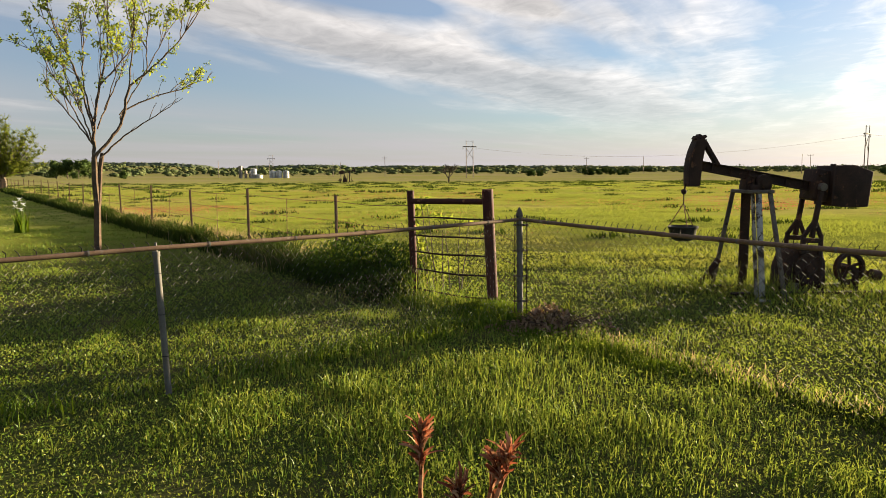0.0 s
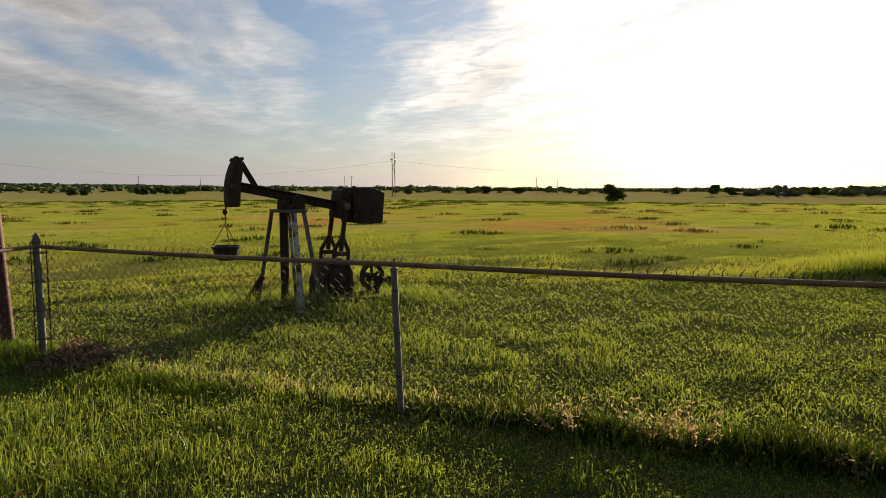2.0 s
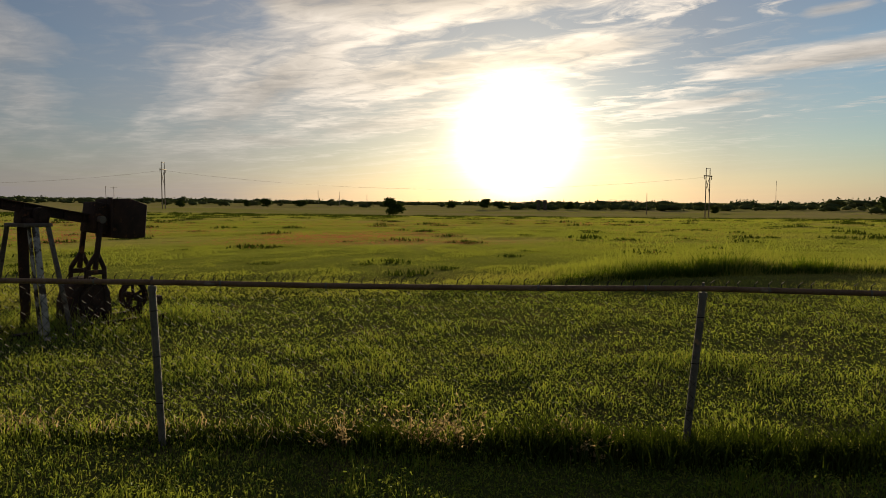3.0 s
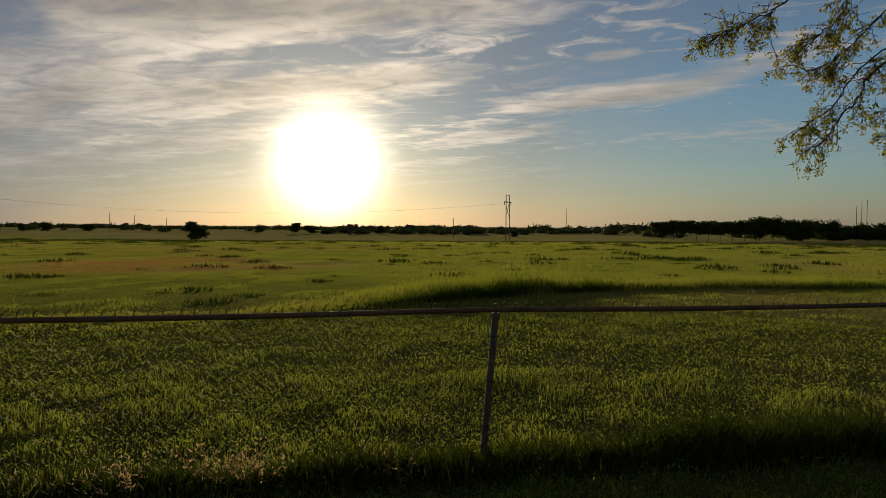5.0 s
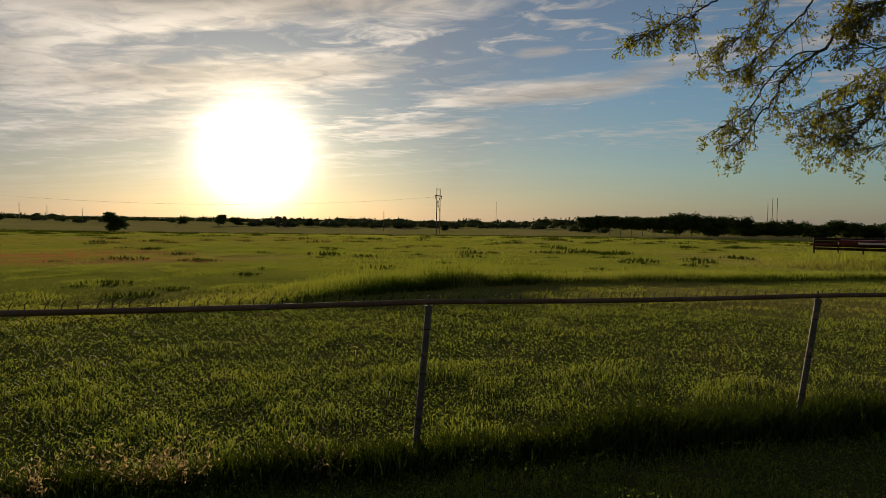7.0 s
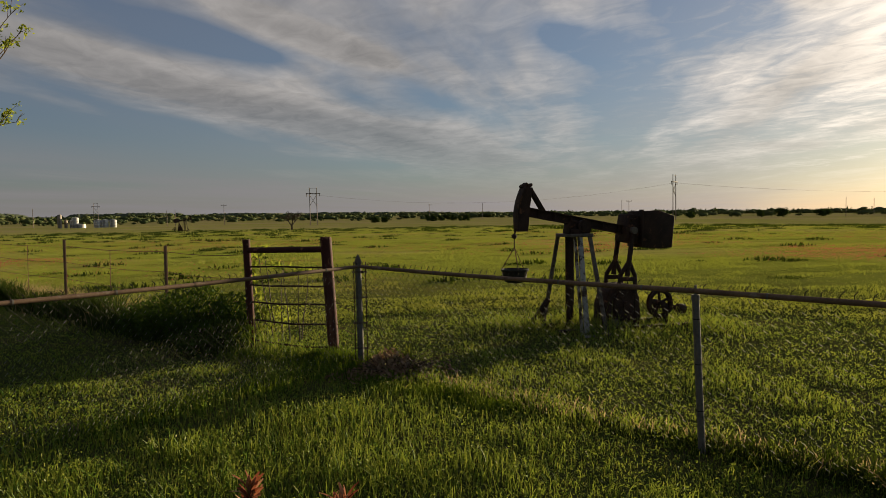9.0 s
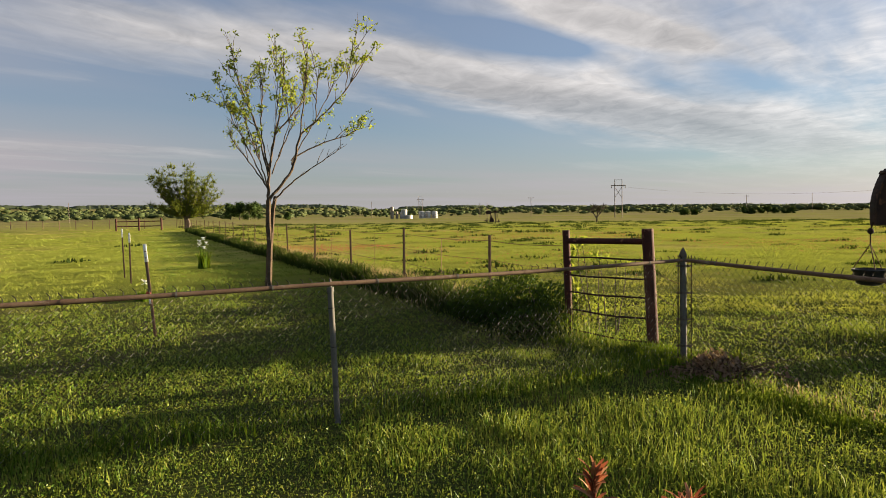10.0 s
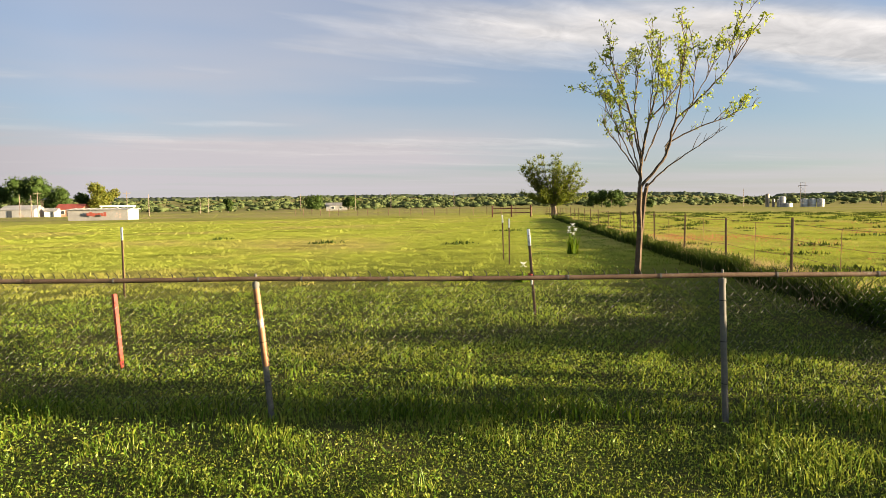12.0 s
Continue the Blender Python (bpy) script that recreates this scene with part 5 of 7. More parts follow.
def bare_tree(at, high):
    tree = thing("bare_tree", "leafless grey tree standing alone in the pasture", "tree", on_land(*at))
    g = Growth(31)

    def fork(p, d, length, r, depth):
        q = p + d * length
        g.limb(g.curve(p, q, 0, 0.03, 4), r, r * 0.62)
        if depth:
            for _ in range(3 if depth > 1 else 4):
                nd = (d + Vector((g.rand.uniform(-1, 1), g.rand.uniform(-1, 1), g.rand.uniform(-0.25, 0.7))) * 0.75).normalized()
                fork(q if g.rand.random() < 0.7 else p.lerp(q, 0.7), nd, length * g.rand.uniform(0.55, 0.8), r * 0.66, depth - 1)
    k = high / 5.0
    g.limb([Vector((0, 0, -0.2)), Vector((0.05, 0, 0.9 * k)), Vector((0, 0, 1.3 * k))], 0.24 * k, 0.20 * k)
    for i in range(5):
        t = i * 1.26
        fork(Vector((0, 0, 1.1 * k)), Vector((math.cos(t) * 0.75, math.sin(t) * 0.75, 0.9)).normalized(), 1.35 * k, 0.16 * k, 4)
    part("trunk", g.wood_mesh("trunk", 3), DARK_BARK, tree)


def crown_points(rand, lobes, count):
    """Points scattered near the skins of several lobes (x, y, z, rx, ry, rz)."""
    out = []
    weights = [l[3] * l[5] for l in lobes]
    for _ in range(count):
        x, y, z, a, b, c = rand.choices(lobes, weights)[0]
        d = Vector((rand.gauss(0, 1), rand.gauss(0, 1), rand.gauss(0, 1))).normalized() * (rand.random() ** 0.35)
        out.append(Vector((x + d.x * a, y + d.y * b, z + d.z * c)))
    return out


def crown_mesh(g, blobs, seed, slim):
    """Loose leaves round close, lumpy inner foliage."""
    outer = g.leaf_mesh("leaves", seed, slim)
    n = len(outer.vertices)
    co = np.empty(n * 3, np.float32)
    outer.vertices.foreach_get("co", co)
    tri = np.empty(len(outer.loops), np.int32)
    outer.loops.foreach_get("vertex_index", tri)
    vs, fs, base = [co.reshape(-1, 3)], [tri.reshape(-1, 3)], n
    bpy.data.meshes.remove(outer)
    k = np.random.default_rng(seed + 5)
    u, v = np.meshgrid(np.arange(10) * 2 * math.pi / 10, np.linspace(0.12, math.pi - 0.12, 7), indexing="ij")
    i, j = np.meshgrid(np.arange(10), np.arange(6), indexing="ij")
    a, b, c, d = i * 7 + j, i * 7 + j + 1, ((i + 1) % 10) * 7 + j + 1, ((i + 1) % 10) * 7 + j
    quads = np.concatenate([np.stack([a, b, c], -1).reshape(-1, 3), np.stack([a, c, d], -1).reshape(-1, 3)])
    for x, y, z, rx, ry, rz in blobs:
        s = 0.62 * k.uniform(0.6, 1.2, u.shape)
        vs.append(np.stack([x + np.cos(u) * np.sin(v) * rx * s, y + np.sin(u) * np.sin(v) * ry * s, z + np.cos(v) * rz * s], -1).reshape(-1, 3))
        fs.append(quads + base)
        base += 70
    return arrays("crown", np.concatenate(vs), np.concatenate(fs))


def leaf_tree(name, label, at, high, wide, seed, mat=None, count=1600, leaf=0.45, clear=0.25, lobes=7, trunk_r=None, group="", slim=0.6, stems=1, low=0.0):
    tree = thing(name, label, "tree", on_land(*at), 0, group)
    g = Growth(seed)
    r = trunk_r or high * 0.028
    blobs = []
    for k in range(lobes):
        t = g.rand.uniform(0, 6.28)
        d = g.rand.uniform(0.1, 0.30) * wide if k else 0
        rad = wide * g.rand.uniform(0.20, 0.30)
        z = high * (clear + (1 - clear) * g.rand.uniform(0.25 if clear > 0.15 else 0.10, 0.78)) if k else high * (0.5 + clear / 2)
        rz = min(rad * 0.9, high - z, z - high * (clear if clear > 0.3 else low * 0.5) + (0.4 if clear < 0.1 else 0.0))
        blobs.append((math.cos(t) * d, math.sin(t) * d, z, rad, rad, max(rz, high * 0.1)))
    for k in range(stems):
        base = Vector((g.rand.uniform(-0.3, 0.3) * (stems > 1), g.rand.uniform(-0.3, 0.3) * (stems > 1), -0.3))
        mid = Vector((base.x * 1.6, base.y * 1.6, high * max(clear, 0.2)))
        g.limb([base, base.lerp(mid, 0.5), mid], r, r * 0.75)
        for b in blobs:
            g.limb(g.curve(mid, b[:3], 0.05 * high, 0.02, 6), r * 0.5, r * 0.08)
    for p in crown_points(g.rand, blobs, count):
        g.leaves.append((*p, leaf * g.rand.uniform(0.5, 1.3), 0))
    part("trunk", g.wood_mesh("trunk", 5), DARK_BARK, tree)
    part("crown", crown_mesh(g, blobs, seed, slim), mat or TREE_LEAF, tree, "", False)
    return tree


def feathery_tree():
    """The broad shrubby tree by the far gate, with upright feathery shoots."""
    at = (-54.2, 83.5)
    tree = thing("shrubby_tree", "broad shrubby tree with feathery light green shoots", "tree", on_land(*at), 33)
    g = Growth(41)
    g.limb([Vector((0, 0, -0.3)), Vector((0.1, 0, 0.8)), Vector((-0.1, 0, 1.6))], 0.42, 0.34)
    tips = []
    for k in range(70):
        x = g.rand.uniform(-4.6, 4.6)
        top = 9.0 - 0.11 * (x + 0.6) ** 2 if x < 1.2 else 7.4 - 0.28 * (x - 2.4) ** 2
        z = g.rand.uniform(2.0 + 0.15 * abs(x), max(2.6, top))
        tips.append(Vector((x, g.rand.uniform(-3, 3) * (1 - abs(x) / 7), z)))
    for e in tips:
        s = Vector((e.x * 0.12, e.y * 0.12, 1.2 + 0.15 * abs(e.x)))
        pts = g.curve(s, e, -0.05 * e.length, 0.02, 8)
        g.limb(pts, 0.09, 0.012)
        for p in pts[2:]:
            for _ in range(17):
                q = p + Vector((g.rand.gauss(0, 0.30), g.rand.gauss(0, 0.30), g.rand.uniform(-0.15, 0.65)))
                for i in range(5):
                    c = p.lerp(q, i / 4)
                    g.leaves.append((c.x, c.y, c.z, g.rand.uniform(0.13, 0.27), 0))
    part("trunk", g.wood_mesh("trunk", 5), DARK_BARK, tree)
    part("crown", g.leaf_mesh("crown", 6, 0.4, -0.8), SHRUB_LEAF, tree, "", False)


young_tree()
spreading_tree()
feathery_tree()
bare_tree((-0.37, 112.0), 3.4)
# ---------------------------------------------------------------- trees of the distance
def far(az, d):
    t = radians(az)
    return (-math.sin(t) * d, math.cos(t) * d)


for az, d, h, w, seed in ((29.7, 300, 7.6, 8, 1), (29.0, 306, 8.3, 9, 2), (28.3, 298, 8.4, 8, 3), (27.6, 303, 8.2, 8, 4)):
    leaf_tree("copse_tree", "dark green round-crowned tree of a small copse", far(az, d), h, w, 60 + seed, None, 1500, 0.55, 0.05, 8, group="copse trees")
for az, d, h, w, seed in ((-48.55, 105, 2.8, 3.4, 1), (-38.3, 300, 4.0, 8.0, 2), (-36.8, 300, 3.3, 4.6, 3), (-31.82, 260, 2.8, 4.4, 4), (-6.57, 260, 2.8, 4.0, 5), (-7.3, 266, 2.3, 3.0, 6), (-73.9, 250, 2.6, 3.6, 7),
                          (-55.8, 300, 5.0, 8.5, 8), (-57.2, 310, 4.2, 8.0, 9), (-62.8, 310, 4.1, 6.5, 10), (-53.1, 330, 3.2, 6.0, 11), (-40.8, 320, 3.4, 8.0, 12), (25.3, 250, 3.2, 3.6, 13)):
    leaf_tree("mesquite_tree", "low dark mesquite tree alone in the pasture", far(az, d), h, w, 80 + seed, None, 900, 0.42, 0.10, 8, group="lone mesquites", low=0.1)
pick = random.Random(3)
for k in range(7):
    leaf_tree("hedge_tree", "low dark round tree of a far hedge", far(-10.9 - 0.52 * k, 300 + pick.uniform(-5, 5)), 2.9 + pick.uniform(-0.3, 0.6), 4.2, 220 + k, None, 700, 0.45, 0.05, 6, 0.1, "far hedge trees", low=0.1)
for k in range(9):
    leaf_tree("grove_tree", "flat-topped dark tree of a grove on thin trunks", far(-85.6 - 0.85 * k, 200 + pick.uniform(-6, 8)), 5.3 + pick.uniform(-0.2, 0.4), 8.2, 100 + k, None, 1500, 0.60, 0.31, 9, 0.09, "grove trees")
for k in range(6):
    leaf_tree("grove_tree", "round-crowned dark tree at the end of a grove", far(-92.6 - 0.9 * k, 210 + pick.uniform(-8, 8)), 5.6 + pick.uniform(0, 1.4), 9.2, 120 + k, None, 1500, 0.62, 0.08, 9, 0.12, "grove trees", low=0.2)
for k in range(15):
    leaf_tree("grove_tree", "low dark tree of a hedgerow beyond the grove", far(-97.6 - 0.95 * k, 225 + pick.uniform(-12, 12)), 3.5 + pick.uniform(0, 1.9), 9.0, 160 + k, None, 900, 0.62, 0.05, 8, 0.12, "grove trees", low=0.1)
# trees round the far farmstead
for az, d, h, w, seed, mat in ((74.6, 330, 13, 14, 1, None), (73.2, 325, 17, 15, 2, None), (71.9, 322, 16.5, 15, 3, None), (70.9, 320, 12.5, 11, 4, None), (69.2, 300, 9, 8, 5, None),
                               (68.2, 290, 13, 11, 6, OAK_LEAF), (67.6, 295, 12, 9, 7, OAK_LEAF), (59.1, 330, 6.5, 5, 8, None), (76, 240, 5, 7, 9, OAK_LEAF), (52.6, 340, 8.5, 12, 10, None), (49.6, 360, 7.5, 10, 11, None)):
    leaf_tree("farm_tree", "pale budding tree beside the far farmstead" if mat else "broad dark green tree beside the far farmstead", far(az, d), h, w, 140 + seed, mat, 2200, 0.75, 0.15, 8, 0.3, "farmstead trees", low=0.2)


def far_woods():
    """Hedgerows and woods of the skyline: many small crowns in one mesh."""
    g = np.random.default_rng(17)
    spots = []

    def belt(a0, a1, d0, d1, n, h0, h1):
        for _ in range(n):
            a, d = g.uniform(a0, a1), g.uniform(d0, d1)
            clump = float(fbm(np.array(a * 0.55 + d * 0.01), np.array(d * 0.012), 3))
            if g.random() < 0.30 + 2.2 * max(0.0, clump - 0.42):
                spots.append((a, d, (h0 + (h1 - h0) * g.random() ** 1.5) * (0.75 + 0.6 * clump)))
    belt(-30, 62, 380, 520, 190, 1.0, 2.6)
    belt(-30, 62, 520, 900, 1900, 1.8, 4.6)
    belt(-30, 90, 900, 1250, 1500, 2.4, 5.0)
    belt(-60, -30, 330, 600, 130, 1.4, 3.0)
    belt(-60, -30, 600, 1200, 1000, 2.4, 5.0)
    belt(-86, -58, 300, 420, 200, 1.6, 3.4)
    belt(-125, -84, 235, 330, 220, 1.6, 3.2)
    belt(-125, -60, 420, 1400, 1500, 2.8, 5.6)
    belt(60, 110, 400, 700, 260, 2.0, 4.4)
    belt(34, 84, 480, 1000, 1000, 2.0, 4.8)
    ico = blank()
    bmesh.ops.create_icosphere(ico, subdivisions=1, radius=1.0)
    SOLID = np.array([p.co[:] for p in ico.verts])
    SHELL = np.array([[p.index for p in q.verts] for q in ico.faces])
    ico.free()
    vs, core = [], []
    for a, d, h in spots:
        x, y = far(a, d)
        z = float(land(x, y))
        n = 56 if d < 600 else 20
        w = h * g.uniform(1.8, 3.8)
        hub = np.array([x, y, z + h * 0.42])
        spread = np.array([w * 0.5, w * 0.5, h * 0.55])
        core.append(hub + SOLID * spread * g.uniform(0.50, 0.95, (12, 1)))
        n = int(n * 0.8)
        q = g.normal(size=(n, 3))
        q /= np.linalg.norm(q, axis=1, keepdims=True)
        c = hub + q * spread * g.uniform(0.75, 1.08, (n, 1))
        s = h * (0.15 if d < 600 else 0.22)
        e1, e2 = g.normal(size=(n, 3)) * s * 0.55, g.normal(size=(n, 3)) * s * 0.55
        quad = np.stack([c - e1, c - e2, c + e1, c + e2], 1).reshape(-1, 3)
        vs.append(quad)
    v = np.concatenate(vs)
    k = np.arange(len(v) // 4)[:, None] * 4
    f = np.concatenate([k + [[0, 1, 2]], k + [[0, 2, 3]]])
    f2 = (SHELL[None] + (np.arange(len(core)) * 12)[:, None, None]).reshape(-1, 3) + len(v)
    v, f = np.concatenate([v, np.concatenate(core)]), np.concatenate([f, f2])
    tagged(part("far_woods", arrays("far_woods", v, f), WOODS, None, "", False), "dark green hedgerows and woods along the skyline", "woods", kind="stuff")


def wooded_ridge():
    """The closed tree canopy on the far ridges, as one uneven sheet that meets the ground at its edges."""
    az = np.arange(-126, 112, 0.10)
    ds = np.array([1180, 1200, 1260, 1330, 1400, 1470, 1540, 1600, 1640.0])
    a, d = np.meshgrid(az, ds, indexing="ij")
    x, y = -np.sin(np.radians(a)) * d, np.cos(np.radians(a)) * d
    cover_ = step(fbm(a * 0.35 + 40, d * 0.004, 3), 0.28, 0.46)
    cover_[:, (0, -1)] = 0
    z = land(x, y) - 1.5 + cover_ * (3.0 + 4.5 * fbm(a * 6.0, d * 0.06, 3) + 2.0 * fbm(a * 0.8, d * 0.01, 2))
    n = len(ds)
    i, j = np.meshgrid(np.arange(len(az) - 1), np.arange(n - 1), indexing="ij")
    f = np.stack([i * n + j, i * n + j + 1, (i + 1) * n + j + 1, (i + 1) * n + j], -1).reshape(-1, 4)
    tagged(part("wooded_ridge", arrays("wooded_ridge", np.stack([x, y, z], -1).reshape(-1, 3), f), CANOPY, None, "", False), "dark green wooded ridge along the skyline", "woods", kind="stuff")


far_woods()
wooded_ridge()


# ---------------------------------------------------------------- buildings, tanks and poles of the distance
def gable_house(name, label, at, turn, size, eave, ridge, wall, roof, windows=(), doors=(), siding=0):
    """Walls, a pitched roof with overhang, and openings on the +y... face that looks along -y."""
    house = thing(name, label, "building", on_land(*at), turn)
    lx, ly = size
    bm = blank()
    outline = [(-ly / 2, -0.4), (ly / 2, -0.4), (ly / 2, eave), (0, ridge), (-ly / 2, eave)]
    lo = [bm.verts.new((-lx / 2, y, z)) for y, z in outline]
    hi = [bm.verts.new((lx / 2, y, z)) for y, z in outline]
    bm.faces.new(lo[::-1])
    bm.faces.new(hi)
    for i in range(5):
        j = (i + 1) % 5
        bm.faces.new((lo[i], lo[j], hi[j], hi[i]))
    part("wall", bm, wall, house, "", False)
    for k in (-1, 1):
        run = math.hypot(ly / 2, ridge - eave) + 0.4
        tilt = math.atan2(ridge - eave, ly / 2)
        m = Matrix.Translation((0, k * (ly / 4 + 0.15), (eave + ridge) / 2 + 0.08 - 0.12 * math.sin(tilt))) @ Matrix.Rotation(-k * tilt, 4, "X")
        bm = box(blank(), (0, 0, 0), (lx + 0.7, run, 0.12))
        bm.transform(m)
        slope = part("roof_slope", bm, roof, house, "", False)
        for i in range(int(lx / 1.2)):
            seam = box(blank(), (-lx / 2 + 1.2 * i + 0.4, 0, 0.08), (0.08, run, 0.05))
            seam.transform(m)
            part("roof_seam", seam, roof, slope, "", False)
    for k in range(siding):
        z = eave * (k + 0.5) / siding
        part("siding_board", box(blank(), (0, -ly / 2 - 0.02, z), (lx, 0.05, eave / siding * 0.86), None), wall, house, "", False)
    for x, z, w, h in windows:
        fr = part("window", box(blank(), (x, -ly / 2 - 0.06, z), (w + 0.2, 0.10, h + 0.2)), WHITE_PAINT, house, "", False)
        part("pane", box(blank(), (x, -ly / 2 - 0.12, z), (w, 0.04, h)), GLASS_DARK, fr, "", False)
    for x, w, h in doors:
        part("door", box(blank(), (x, -ly / 2 - 0.06, h / 2), (w, 0.1, h)), GLASS_DARK, house, "dark open doorway", False)
    return house


def facing(az):
    """The turn by which a thing's -y side faces the standpoint."""
    return az


gable_house("field_shed", "long low whitewashed shed with rust-stained boards", far(68.0, 146), facing(68.0) - 20, (10.6, 6.2), 1.95, 2.15, SHED_WALL, SHED_ROOF, (), (), 6)
patch = thing("rusty_sheet", "rust-red stained metal panel leaning on a shed wall", "metal panel", on_land(-132.85, 52.4), facing(68.0) - 20)
bm = blank()
for k in range(7):
    box(bm, (-1.6 + 0.5 * k, -0.1, 1.15 + 0.08 * math.sin(k * 2.1)), (0.47, 0.04, 0.5 + 0.25 * math.sin(k * 1.3)), None, 0.01)
part("corrugated_sheet", bm, RED_ROOF, patch, "", False)
gable_house("barn", "pale metal barn with a low curved roof", far(73.1, 285), facing(73) - 24, (11, 9), 2.6, 4.0, SHED_ROOF, SHED_ROOF, (), ((-2.5, 1.6, 2.2),), 0)
gable_house("farmhouse", "brown brick farmhouse with a red metal roof", far(70.0, 292), facing(70) - 20, (9, 8), 2.6, 4.4, BRICK, RED_ROOF, ((-2, 1.5, 1.2, 1.2), (2, 1.5, 1.2, 1.2)), ((0, 1.0, 2.1),))
gable_house("small_shed", "small white storage shed beside the farmhouse", far(71.3, 282), facing(71) - 22, (4, 3.5), 2.0, 2.9, WHITE_PAINT, SHED_ROOF, (), ((0.6, 1.0, 1.8),))
gable_house("small_shed", "small white storage shed beside the farmhouse", far(71.9, 288), facing(72) - 22, (5, 3.5), 2.0, 2.8, WHITE_PAINT, SHED_ROOF)
gable_house("far_house", "small blue-grey house among far trees", far(50.6, 372), facing(50), (11, 8), 2.6, 4.0, SHED_ROOF, SHED_WALL, ((-2, 1.5, 1.2, 1.2), (2, 1.5, 1.2, 1.2)))


def carport(at, turn):
    port = thing("carport", "flat white-roofed carport on slender posts", "carport", on_land(*at), turn)
    part("roof", box(blank(), (0, 0, 2.9), (8, 5, 0.35), None, 0.05), WHITE_PAINT, port)
    for x in (-3.6, 0, 3.6):
        for y in (-2.2, 2.2):
            part("post", rod(blank(), (x, y, -0.3), (x, y, 2.8), 0.09), WHITE_PAINT, port)
    return port


carport(far(67.05, 190), facing(67))


def tank(at, r, h, mat, label, dome=0.2):
    t = thing("storage_tank", label, "tank", on_land(*at), 0, "oil storage tanks")
    part("shell", spin(blank(), [(r, -0.3), (r, h * 0.33), (r * 1.012, h * 0.335), (r, h * 0.34), (r, h * 0.66), (r * 1.012, h * 0.665), (r, h * 0.67), (r, h)], 28), mat, t)
    part("roof_cone", spin(blank(), [(r * 1.02, h), (r * 0.5, h + dome * 0.6), (0.1, h + dome)], 28), mat, t)
    bm = blank()
    for k in (-0.25, 0.25):
        rod(bm, (k, -r - 0.12, 0), (k, -r - 0.12, h), 0.03, sides=6)
    for k in range(int(h / 0.35)):
        rod(bm, (-0.25, -r - 0.12, 0.3 + 0.35 * k), (0.25, -r - 0.12, 0.3 + 0.35 * k), 0.02, sides=5)
    part("ladder", bm, PUMP_GREY, t)
    return t


D_T = 262
tank(far(16.85, D_T), 0.65, 4.4, TANK_TAN, "tall slender tan steel treater tank")
tank(far(16.45, D_T + 2), 0.5, 2.6, TANK_TAN, "short tan steel vessel beside taller tanks")
tank(far(16.12, D_T + 3), 0.45, 2.4, TANK_WHITE, "short white steel vessel beside taller tanks")
tank(far(15.85, D_T + 1), 1.1, 3.4, TANK_WHITE, "round white steel oil storage tank")
tank(far(15.55, D_T - 4), 1.8, 1.2, SHED_ROOF, "low open grey steel water tank")
for az in (13.25, 12.75, 12.2):
    tank(far(az + 1.15, D_T + 4), 1.15, 2.6, TANK_WHITE, "round white steel oil storage tank")
pump_jack(on_land(*far(8.34, 138)), 200, "pump_jack", "dark oil pump jack working far out in the pasture", 1.35)


def h_frame(at, turn, high, group="power line frames"):
    fr = thing("power_pylon", "tall wooden H-frame power line structure with two poles", "power pole", on_land(*at), turn, group)
    half = high * 0.095
    for x in (-half, half):
        part("pole", rod(blank(), (x, 0, -0.5), (x, 0, high), 0.15, 0.10, 8), POLE_WOOD, fr)
        part("insulator", rod(blank(), (x * 1.9, 0, high * 0.84 - 0.9), (x * 1.9, 0, high * 0.84), 0.09, 0.09, 8), PUMP_GREY, fr)
    part("crossarm", bar(blank(), (-half * 2, 0, high * 0.84), (half * 2, 0, high * 0.84), 0.25, 0.3, 0.02), POLE_WOOD, fr)
    part("top_tie", bar(blank(), (-half, 0, high * 0.985), (half, 0, high * 0.985), 0.12, 0.12, 0.02), POLE_WOOD, fr)
    for k in (-1, 1):
        part("cross_brace", bar(blank(), (-half * k, 0.12, high * 0.80), (half * k, 0.12, high * 0.52), 0.12, 0.1, 0.02), POLE_WOOD, fr)
    return fr


FRAMES = [(14.48, 520, 14, 0), (-1.56, 225, 12.0, 15), (-30.6, 215, 13.5, 72), (-73.37, 190, 12.7, 68)]
for az, d, h, turn in FRAMES:
    h_frame(far(az, d), facing(az) + turn, h)


def utility_pole(az, d, high, arm=True):
    p = thing("utility_pole", "thin weathered wooden utility pole", "utility pole", on_land(*far(az, d)), facing(az), "utility poles")
    part("pole", rod(blank(), (0, 0, -0.5), (0, 0, high), 0.14, 0.09, 7), POLE_WOOD, p)
    if arm:
        part("crossarm", bar(blank(), (-1.1, 0, high * 0.93), (1.1, 0, high * 0.93), 0.12, 0.12, 0.01), POLE_WOOD, p)
        for x in (-1, 0, 1):
            part("insulator", rod(blank(), (x, 0, high * 0.94), (x, 0, high * 0.94 + 0.25), 0.06, 0.05, 6), PUMP_GREY, p)
    return p


for az, d, h, arm in ((5.4, 300, 8.5, True), (-11.0, 330, 8, True), (-15.4, 360, 8.5, False), (-27.15, 300, 7.6, True), (-26.6, 320, 8, False), (-42.3, 330, 8, False), (-46.25, 320, 6.2, False),
                      (-68.88, 230, 6.7, False), (-44.0, 350, 7.5, False), (18.5, 300, 7, False), (9.6, 290, 6, False), (9.0, 292, 6, False), (46.2, 330, 8, False), (49.1, 320, 8.2, False),
                      (41.0, 330, 8, False), (53.5, 330, 8, False), (66.4, 230, 7.5, True), (64.9, 225, 6.5, False), (60.6, 300, 7.5, False), (61.2, 300, 7, False), (72.2, 250, 8, True), (72.6, 252, 7, False), (73.3, 262, 7.5, False), (-78.1, 420, 15, False), (-98.81, 300, 11.6, False), (-99.12, 305, 14.0, False), (-99.44, 298, 13.9, False)):
    utility_pole(az, d, h, arm)


